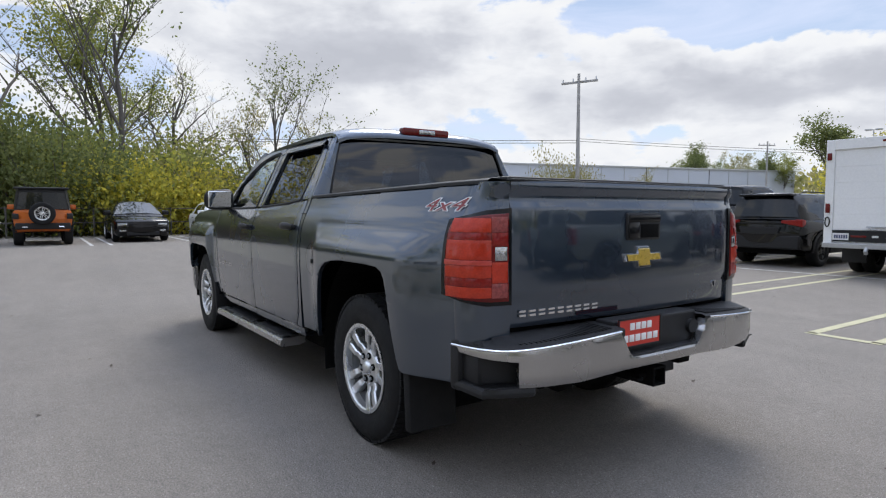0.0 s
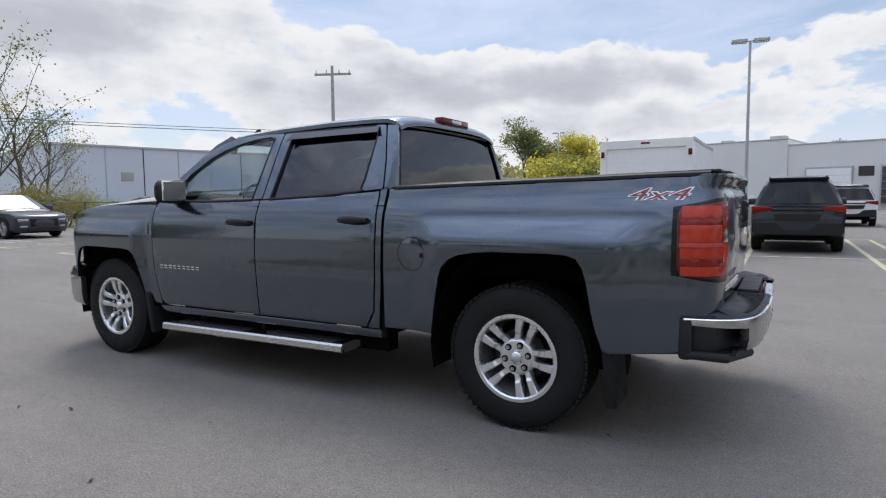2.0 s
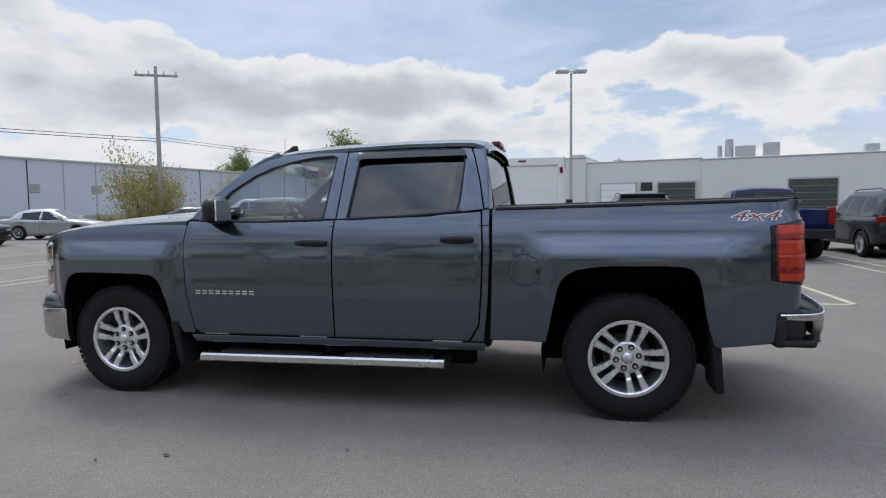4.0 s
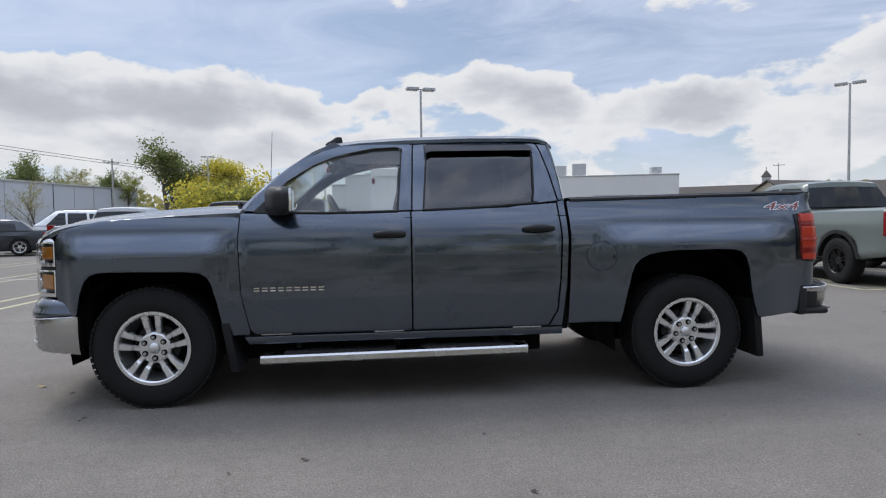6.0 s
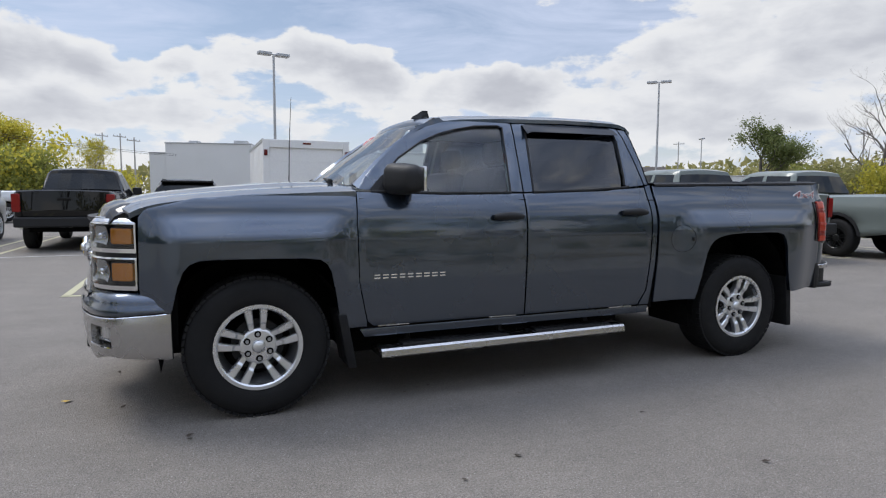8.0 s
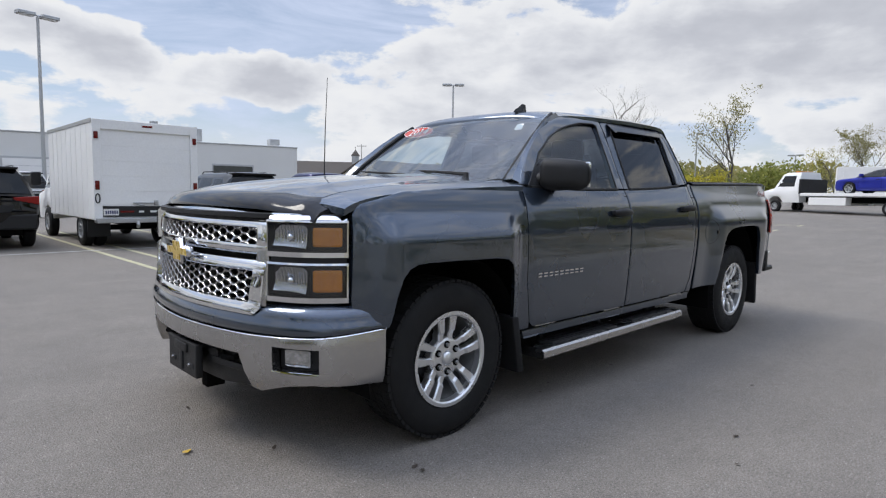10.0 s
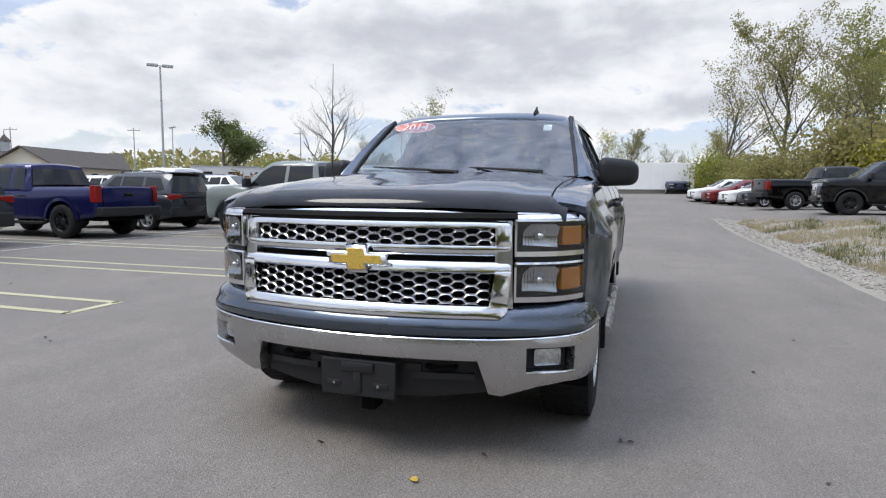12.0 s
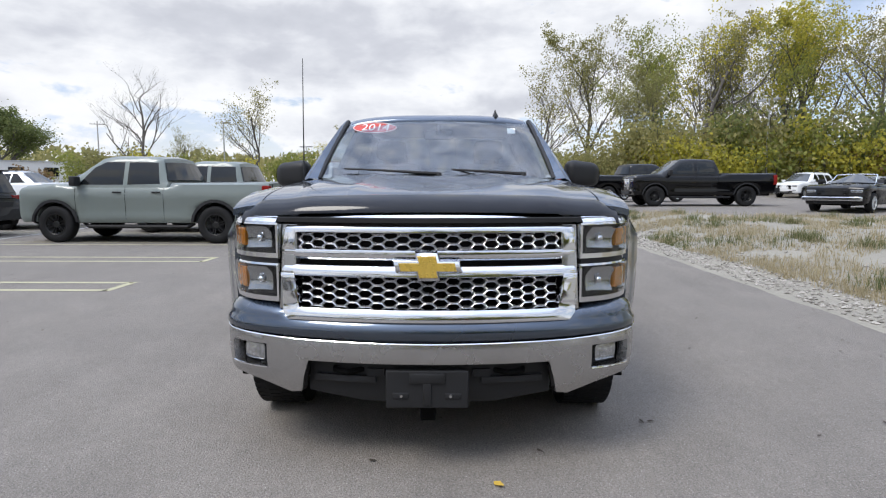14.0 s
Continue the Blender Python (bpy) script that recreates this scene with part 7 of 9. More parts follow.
for s in (1, -1):
    a, b = sorted((s * R(.80), s * RP.of_x(-.865)))
    part("bed_corner", wrap(RP, rectuz(a, b, .70, 1.380), -0.004, 0.03, (0.02, 0.03), 0.004, corner_shape), P_MAIN, truck)
    # tail lamp: black surround, red lens in tiers, clear reversing lamp
    e = RP.end()
    a, b = s * R(.795), s * (e + 0.0)
    ol = [(a, .868), (s * R(.90), .868), (b, .905), (b, 1.225), (s * R(.90), 1.262), (a, 1.272)]
    if s < 0:
        ol = ol[::-1]
    tl = part("taillight", wrap(RP, ol, 0.005, 0.03, (0.03, 0.04), 0.006, corner_shape), M_GLOSSB, truck, "red tail lamp in a black surround")
    lens = [(R(.812), .886), (R(.89), .886), (e - .050, .902), (e - .026, .935), (e - .022, 1.190), (e - .036, 1.222), (R(.90), 1.244), (R(.812), 1.250)]
    lens = [(s * u, z) for u, z in (lens if s > 0 else lens[::-1])]
    part("lens", wrap(RP, lens, .011, 0.012, (0.02, 0.02), 0.006, corner_shape), M_RED_D, tl, "deep red lamp lens")
    tiers = ((R(.886), e - .040, 1.172, 1.230, M_REDL, .0135), (R(.886), e - .036, 1.142, 1.170, M_REDM, .0125), (R(.886), e - .036, 1.060, 1.140, M_REDL, .0130), (R(.886), e - .034, 1.038, 1.058, M_REDB, .0185),
             (R(.886), e - .038, .986, 1.036, M_REDL, .0140), (R(.886), e - .038, .950, .984, M_REDM, .0130), (R(.886), e - .040, .904, .948, M_REDL, .0138),
             (R(.820), R(.884), 1.172, 1.236, M_SMOKE, .0130), (R(.820), R(.884), 1.116, 1.170, M_REDM, .0130), (R(.820), R(.884), .964, 1.050, M_REDL, .0135), (R(.820), R(.884), .902, .962, M_SMOKE, .0130))
    for u0, u1, z0, z1, mm, o in tiers:
        ia, ib = sorted((s * u0, s * u1))
        part("lens_tier", wrap(RP, rectuz(ia, ib, z0, z1, .003), o, 0.012, (0.012, 0.014), 0.0015, lambda u, z: corner_shape(u, z) + 0.0012 * math.sin(u * 420) * math.sin(z * 380)), mm, tl)
    ia, ib = sorted((s * R(.822), s * R(.872)))
    part("reversing_lamp", wrap(RP, rectuz(ia, ib, 1.056, 1.112), .015, 0.012, (0.012, 0.02), 0.003, corner_shape), M_LAMPC, tl, "clear reversing lamp")

# bed rails, rear cap, cover
for s in (1, -1):
    bm = bmesh.new()
    rows = []
    for k in range(21):
        x = .83 - 1.78 * k / 20
        z = float(np.interp(x, [-.96, .83], [1.376, 1.340]))
        yo = ys(x, z) + .006
        rows.append([bm.verts.new((x, s * yo, z - .002)), bm.verts.new((x, s * (yo - .002), z + .012)), bm.verts.new((x, s * (yo - .02), z + .020)), bm.verts.new((x, s * (yo - .12), z + .018)), bm.verts.new((x, s * (yo - .12), z - .03))])
    for a, b in zip(rows, rows[1:]):
        for k in range(4):
            bm.faces.new((a[k], a[k + 1], b[k + 1], b[k]))
    bmesh.ops.recalc_face_normals(bm, faces=bm.faces[:])
    part("bed_rail", bm, M_BLACK, truck)
cover = None
for k, (x0, x1) in enumerate(((.80, .22), (.21, -.38), (-.39, -.99))):
    bm = bmesh.new()
    z0 = float(np.interp((x0 + x1) / 2, [-.96, .83], [1.392, 1.356]))
    box(bm, x1, x0, -.80, .80, z0 - .008, z0 + .012, 0.008)
    for v in bm.verts:
        v.co.z += 0.012 * (1 - (v.co.y / .8) ** 2) + float(np.interp(v.co.x, [-.96, .83], [1.392, 1.356])) - z0
    cover = part("bed_cover", bm, M_BLACK, truck, "black folding bed cover panel")
bm = bmesh.new()
box(bm, -1.030, -.985, -.80, .80, 1.383, 1.392, 0.004)
part("tailgate_cap", bm, M_BLACK, tg)
bm = bmesh.new()
box(bm, .80, .84, -.86, .86, 1.20, 1.345, 0.006)
box(bm, .55, .845, -.84, .84, .55, .80)
part("bed_front", bm, M_DARK, truck)

# rear bumper: chrome face, black step pads, corner steps, plate recess
BP = Path([(0, -1.215), (.40, -1.21), (.70, -1.185), (.86, -1.14), (.94, -1.05), (.972, -.95), (.985, -.85)])
B = BP.of_y
be = BP.end()
hl = [(B(.29), .555), (B(.55), .540), (B(.845), .548), (B(.85), .60), (B(.85), .655), (be - .01, .672), (be - .01, .700), (B(.90), .700), (B(.35), .735), (B(.315), .725), (B(.27), .640), (B(.24), .61)]
rb_out = hl + [(-u, z) for u, z in reversed(hl)]
rb = part("rear_bumper", wrap(BP, rb_out, 0.0, 0.05, (0.06, 0.03), 0.006, lambda u, z: -0.25 * max(0, .60 - z)), M_SATIN, truck, "satin chrome rear bumper with black step pads")
for s in (1, -1):
    bm = bmesh.new()
    tube(bm, [(*BP.at(s * (B(.33) + (be - .01 - B(.33)) * k / 20), 0.002), float(np.interp(B(.33) + (be - .01 - B(.33)) * k / 20, [B(.33), B(.9), be], [.734, .700, .698]))) for k in range(21)], 0.006, 6)
    part("bright_edge", bm, M_CHROME, rb)
for s in (1, -1):
    # top pad
    bm = bmesh.new()
    rows = []
    for k in range(17):
        u = B(.30) + (be - .03 - B(.30)) * k / 16
        xo, yo = BP.at(s * u, -0.004)
        zt = float(np.interp(u, [B(.30), B(.9), be], [.740, .706, .704]))
        xi = -1.02 if abs(yo) < .80 else -.86
        xi = max(xo + .06, float(np.interp(abs(yo), [0, .80, .90, .99], [-1.0, -1.0, -.95, -.80]))) if abs(yo) < .95 else xo + .03
        yi = yo * (1 if abs(yo) < .9 else .93)
        rows.append([bm.verts.new((xo, yo, zt - .03)), bm.verts.new((xo, yo, zt)), bm.verts.new((xo + .01, yo, zt + .006)), bm.verts.new((xi, yi, max(zt + .012, .748))), bm.verts.new((xi, yi, zt - .04))])
    for a, b in zip(rows, rows[1:]):
        for k in range(4):
            bm.faces.new((a[k], a[k + 1], b[k + 1], b[k]))
    bmesh.ops.recalc_face_normals(bm, faces=bm.faces[:])
    pad = part("step_pad", bm, M_BLACK, rb, "ribbed black step pad")
    for k in range(22):
        y = .36 + .022 * k
        u = B(y)
        bm = bmesh.new()
        zt = float(np.interp(u, [B(.30), B(.9), be], [.740, .706, .704]))
        xo = BP.at(u)[0]
        box(bm, xo + .03, -1.05, s * y - .004, s * y + .004, zt + .006, zt + .0145, 0.001)
        part("pad_rib", bm, M_BLACK, pad)
    # corner step
    bm = bmesh.new()
    box(bm, -1.150, -.85, min(s * .76, s * .985), max(s * .76, s * .985), .505, .550, 0.02)
    riser, cheek = bmesh.new(), bmesh.new()
    box(riser, -1.085, -.845, min(s * .72, s * .955), max(s * .72, s * .955), .535, .725, 0.02)
    box(cheek, -.90, -.835, min(s * .80, s * .984), max(s * .80, s * .984), .50, .72, 0.02)
    for v in bm.verts[:] + riser.verts[:]:
        if v.co.x < -1.0 and abs(v.co.y) > .9:
            v.co.x += 0.085
    st = part("corner_step", bm, M_BLACK, rb)
    part("step_riser", riser, M_BLACK, st)
    part("step_cheek", cheek, M_BLACK, st)
    for k in range(9):
        bm = bmesh.new()
        box(bm, -1.085 + .022 * k, -1.075 + .022 * k, min(s * .82, s * .965), max(s * .82, s * .965), .544, .550)
        part("step_rib", bm, M_BLACK, st)
# recess and dealer plate
bm = bmesh.new()
box(bm, -1.15, -1.04, -.31, .31, .60, .765, 0.01)
rc = part("plate_recess", bm, M_BLACK, rb)
bm = bmesh.new()
box(bm, -1.20, -1.06, -.29, .29, .595, .618, 0.006)
part("recess_floor", bm, M_BLACK, rb)
bm = bmesh.new()
box(bm, -1.172, -1.164, .01, .30, .645, .775, 0.003)
pt = part("dealer_plate", bm, M_SIGNR, rb, "red dealer plate with white lettering bars", m=Matrix.Translation((0, 0, 0)))
for zz, y0, y1 in ((.738, .075, .235), (.685, .03, .28)):
    n = 4 if zz > .71 else 6
    for k in range(n):
        bm = bmesh.new()
        a = y0 + (y1 - y0) * k / n
        w = (y1 - y0) / n * .78
        box(bm, -1.1755, -1.172, a, a + w, zz - .016, zz + .016, 0.001)
        part("lettering_bar", bm, M_SIGNW, pt)
bm = bmesh.new()
box(bm, -1.176, -1.170, .005, .305, .640, .650, 0.002)
box(bm, -1.176, -1.170, .005, .305, .770, .780, 0.002)
box(bm, -1.176, -1.170, .005, .013, .640, .780, 0.002)
box(bm, -1.176, -1.170, .297, .305, .640, .780, 0.002)
part("plate_frame", bm, M_BLACK, pt)
bm = bmesh.new()
bmesh.ops.create_cone(bm, cap_ends=True, segments=20, radius1=.035, radius2=.035, depth=.02, matrix=Matrix.Translation((-1.16, -.26, .69)) @ Matrix.Rotation(math.pi / 2, 4, "Y"))
part("trailer_socket", bm, M_BLACK, rb)
# hitch receiver
bm = bmesh.new()
for y0, y1, z0, z1 in ((-.045, .045, .49, .50), (-.045, .045, .41, .42), (-.045, -.035, .42, .49), (.035, .045, .42, .49)):
    box(bm, -1.24, -.95, y0, y1, z0, z1)
box(bm, -1.20, -1.1, -.10, .10, .44, .47, 0.01)
box(bm, -1.00, -.90, -.55, .55, .42, .50, 0.01)
tube(bm, [(-1.17, .07, .455), (-1.215, .10, .45), (-1.215, .13, .45), (-1.16, .15, .455)], .009, 6)
for v in bm.verts:
    v.co += Vector((.07, 0, .022))
part("tow_receiver", bm, M_DARK, truck)

# ---- script badges on the sides ----
def side_shape(poly, side, x0, z0, material, parent, name, label="", depth=0.004):
    """A raised flat shape on the body side; poly in (along the reading direction, up)."""
    bm = bmesh.new()
    pts = []
    for a, z in poly:
        x = x0 - side * a
        pts.append((x, side * (ys(x, z0 + z) + 0.0015), z0 + z))
    f = bm.faces.new([bm.verts.new(p) for p in pts])
    r = bmesh.ops.extrude_face_region(bm, geom=[f])
    for g in r["geom"]:
        if isinstance(g, bmesh.types.BMVert):
            g.co.y += side * depth
    bmesh.ops.recalc_face_normals(bm, faces=bm.faces[:])
    return part(name, bm, material, parent, label, angle=20)


doors = {1: None, -1: None}
for side in (1, -1):
    for k in range(9):
        a = .018 + k * .0525
        x0 = 3.0 if side > 0 else 2.53
        for zz in (-.012, .006):
            side_shape([(a, zz), (a + .036, zz), (a + .036, zz + .008), (a, zz + .008)], side, x0, .775, M_CHROME, truck, "badge_bar")
    # 4x4 mark, laid on the leaning upper bedside
    for grow_, mm, lift, lb in ((.0045, M_BADGEW, .002, "silver edge of the 4x4 mark"), (0.0, M_BADGER, .0045, "red face of the 4x4 mark")):
        ob = text_part("bed_mark", "4x4", .098, None, mm, truck, lb, .001, .35, 1.08, grow_)
        for v in ob.data.vertices:
            x = -.715 - side * v.co.x * 1.75
            z = 1.284 + v.co.y * .80
            v.co = Vector((x, side * (ys(x, z) + lift + v.co.z), z))


# ---- running gear ----
wheel_set("main", 0.402, 0.232, 0.275, 5, 0.0405, 0.0255, 0.106, M_ALLOY, True, 0.75)
for cx in (0.0, 3.645):
    for side in (1, -1):
        w = put_wheel(truck, "main", cx, side * (0.985 - .1375), 0, 3 if cx > 1 else -18)
        # lug nuts and cap
        for k in range(6):
            a = 2 * math.pi * (k + .5) / 6
            bm = bmesh.new()
            bmesh.ops.create_cone(bm, cap_ends=True, segments=6, radius1=.0125, radius2=.010, depth=.03, matrix=Matrix.Translation((.070 * math.cos(a), .102, .070 * math.sin(a))) @ Matrix.Rotation(-math.pi / 2, 4, "X"))
            part("lug_nut", bm, M_GALV, w)
            # dark disc that paints the shade of a recess round the nut
            bm = bmesh.new()
            bmesh.ops.create_cone(bm, cap_ends=True, segments=14, radius1=.019, radius2=.019, depth=.03, matrix=Matrix.Translation((.070 * math.cos(a), .0905, .070 * math.sin(a))) @ Matrix.Rotation(-math.pi / 2, 4, "X"))
            part("lug_recess", bm, M_DARK, w)
        bm = bmesh.new()
        revolve(bm, [(.0001, .122), (.026, .120), (.036, .112), (.040, .095)], 24)
        part("hub_cap", bm, M_ALLOY, w)
    # wheel house, its shade put into a near-black colour
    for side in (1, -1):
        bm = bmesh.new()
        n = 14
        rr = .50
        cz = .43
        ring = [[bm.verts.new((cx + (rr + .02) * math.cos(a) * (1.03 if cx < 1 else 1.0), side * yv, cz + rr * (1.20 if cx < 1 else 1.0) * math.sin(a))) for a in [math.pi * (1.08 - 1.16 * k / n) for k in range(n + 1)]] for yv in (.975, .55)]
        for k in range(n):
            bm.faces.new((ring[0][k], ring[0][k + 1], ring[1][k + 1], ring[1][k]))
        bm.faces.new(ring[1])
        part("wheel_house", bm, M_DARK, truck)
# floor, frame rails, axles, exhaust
# inner panels in near-black, which carries the shade under the body
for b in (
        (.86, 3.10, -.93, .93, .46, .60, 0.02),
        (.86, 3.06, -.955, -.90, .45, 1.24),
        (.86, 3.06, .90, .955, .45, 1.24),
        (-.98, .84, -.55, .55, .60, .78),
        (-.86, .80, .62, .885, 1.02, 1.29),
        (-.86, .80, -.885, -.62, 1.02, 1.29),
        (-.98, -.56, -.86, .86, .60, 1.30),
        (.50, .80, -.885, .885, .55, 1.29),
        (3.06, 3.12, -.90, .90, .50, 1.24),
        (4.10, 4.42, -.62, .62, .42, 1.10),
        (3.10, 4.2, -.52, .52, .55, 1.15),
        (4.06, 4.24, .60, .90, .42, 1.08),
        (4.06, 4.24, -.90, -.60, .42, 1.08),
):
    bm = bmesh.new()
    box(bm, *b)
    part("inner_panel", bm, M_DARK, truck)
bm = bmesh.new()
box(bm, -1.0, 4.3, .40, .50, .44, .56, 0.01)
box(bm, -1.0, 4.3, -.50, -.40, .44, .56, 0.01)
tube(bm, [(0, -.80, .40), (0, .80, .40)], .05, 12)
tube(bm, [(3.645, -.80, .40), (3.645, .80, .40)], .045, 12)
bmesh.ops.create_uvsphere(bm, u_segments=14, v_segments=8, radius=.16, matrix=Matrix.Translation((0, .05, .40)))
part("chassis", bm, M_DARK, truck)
bm = bmesh.new()
tube(bm, [(2.4, -.45, .42), (.9, -.55, .40), (.3, -.62, .45), (-.5, -.70, .46), (-.80, -.86, .44)], .035, 10)
part("exhaust", bm, M_GALV, truck)

# floor pan and side rails under the cab, added to deepen the shade there
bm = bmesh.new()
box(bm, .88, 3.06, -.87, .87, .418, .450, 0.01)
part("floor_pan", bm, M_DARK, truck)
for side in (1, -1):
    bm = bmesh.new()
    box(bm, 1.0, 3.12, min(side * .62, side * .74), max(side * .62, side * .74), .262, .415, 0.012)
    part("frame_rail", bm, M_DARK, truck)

# side steps
for side in (1, -1):
    bm = bmesh.new()
    rows = []
    n = 24
    sec = [(1.040, .292), (1.036, .326), (1.024, .338), (.90, .344), (.865, .338), (.865, .300), (.90, .282), (1.030, .282)]
    for k in range(n + 1):
        x = 1.160 + 1.786 * k / n
        rows.append([bm.verts.new((x + (.02 if py < .9 and k == n else (-.02 if py < .9 and k == 0 else 0)), side * py, pz + .020 * (1 - k / n))) for py, pz in sec])
    for a, b in zip(rows, rows[1:]):
        for k in range(8):
            bm.faces.new((a[k], a[(k + 1) % 8], b[(k + 1) % 8], b[k]))
    bm.faces.new(rows[0]); bm.faces.new(rows[-1][::-1])
    bmesh.ops.recalc_face_normals(bm, faces=bm.faces[:])
    sb = part("side_step", bm, M_SATIN, truck, "brushed metal side step with black treads")
    for x0, x1 in ((1.25, 1.86), (2.06, 2.80)):
        bm = bmesh.new()
        zt = .346 + .020 * (1 - ((x0 + x1) / 2 - 1.16) / 1.786)
        box(bm, x0, x1, min(side * .872, side * .996), max(side * .872, side * .996), zt - .012, zt + .003, 0.003)
        pd = part("tread_pad", bm, M_BLACK, sb)
        for k in range(int((x1 - x0) / .045)):
            bm = bmesh.new()
            box(bm, x0 + .02 + .045 * k, x0 + .036 + .045 * k, min(side * .885, side * .985), max(side * .885, side * .985), zt + .002, zt + .0055, 0.001)
            part("tread_rib", bm, M_BLACK, pd)
    for xx in (1.35, 2.05, 2.72):
        bm = bmesh.new()
        tube(bm, [(xx, side * .90, .31), (xx, side * .84, .33), (xx, side * .78, .46)], .022, 8)
        part("step_bracket", bm, M_BLACK, sb)

# ---- cab inside ----
bm = bmesh.new()
box(bm, 2.62, 3.12, -.86, .86, 1.06, 1.245, 0.04)
box(bm, 2.60, 2.86, .16, .62, 1.20, 1.305, 0.04)
dash = part("dashboard", bm, M_SEAT, truck)
bm = bmesh.new()
sw = Matrix.Translation((2.46, .40, 1.24)) @ Matrix.Rotation(radians(-65), 4, "Y")
pts = [sw @ Vector((.19 * math.cos(2 * math.pi * k / 28), .19 * math.sin(2 * math.pi * k / 28), 0)) for k in range(29)]
tube(bm, pts, .016, 8, False)
tube(bm, [sw @ Vector((-.18, 0, 0)), sw @ Vector((.18, 0, 0))], .018, 6)
tube(bm, [sw @ Vector((0, 0, 0)), sw @ Vector((0, 0, -.25))], .035, 8)
part("steering_wheel", bm, M_BLACK, truck)


def seat(x, y0, y1, top, head):
    bm = bmesh.new()
    box(bm, x, x + .50, y0, y1, .82, .98, 0.05)
    box(bm, x - .12, x + .05, y0, y1, .92, top, 0.06)
    for v in bm.verts:
        if v.co.z > 1.0:
            v.co.x -= (v.co.z - 1.0) * .22
    s = part("seat", bm, M_SEAT, truck, "dark grey cloth seat")
    for yh in head:
        bm = bmesh.new()
        box(bm, x - .24, x - .13, yh - .13, yh + .13, top + .03, top + .20, 0.045)
        tube(bm, [(x - .17, yh - .06, top - .03), (x - .18, yh - .06, top + .06)], .008, 6)
        tube(bm, [(x - .17, yh + .06, top - .03), (x - .18, yh + .06, top + .06)], .008, 6)
        part("headrest", bm, M_SEAT, s)


seat(2.08, .15, .70, 1.46, (.42,))
seat(2.08, -.70, -.15, 1.46, (-.42,))
seat(1.16, -.72, .72, 1.40, (-.46, .46))
bm = bmesh.new()
box(bm, 2.50, 2.56, -.11, .11, 1.62, 1.69, 0.02)
tube(bm, [(2.55, 0, 1.66), (2.60, 0, 1.72)], .012, 6)
part("rear_view_mirror", bm, M_BLACK, truck)
bm = bmesh.new()
box(bm, .93, 2.46, -.66, .66, 1.755, 1.775, 0.01)
part("headliner", bm, mat("grey_headliner", (0.30, 0.30, 0.29), rough=0.9), truck)
# oval price-year sticker and a small paper on the windshield
wm = Matrix.Translation((2.612, -.47, 1.702)) @ Matrix.Rotation(radians(-35), 4, "Y") @ FRONT_T
bm = bmesh.new()
f = [bm.verts.new(wm @ Vector((.165 * math.cos(a), .052 * math.sin(a), 0))) for a in [2 * math.pi * k / 36 for k in range(36)]]
bm.faces.new(f)
r = bmesh.ops.extrude_face_region(bm, geom=bm.faces[:])
for g in r["geom"]:
    if isinstance(g, bmesh.types.BMVert):
        g.co += wm.to_3x3() @ Vector((0, 0, .003))
bmesh.ops.recalc_face_normals(bm, faces=bm.faces[:])
sk = part("year_sticker", bm, M_SIGNR, truck, "red oval sticker reading 2014")
bm = bmesh.new()
tube(bm, [wm @ Vector((.160 * math.cos(a), .047 * math.sin(a), .003)) for a in [2 * math.pi * k / 40 for k in range(41)]], .0028, 5)
part("sticker_border", bm, M_SIGNW, sk, "thin white border line")
text_part("sticker_letters", "2014", .085, wm @ Matrix.Translation((0, 0, .0045)) @ Matrix.Diagonal((1.25, 1, 1, 1)), M_SIGNW, sk, "white figures 2014", .001, 0.15)
bm = bmesh.new()
w2 = Matrix.Translation((2.625, .545, 1.677)) @ Matrix.Rotation(radians(-35), 4, "Y") @ FRONT_T
box(bm, -.03, .03, -.025, .025, 0, .003, 0.001, m=w2)
part("paper_tag", bm, M_SIGNW, truck)

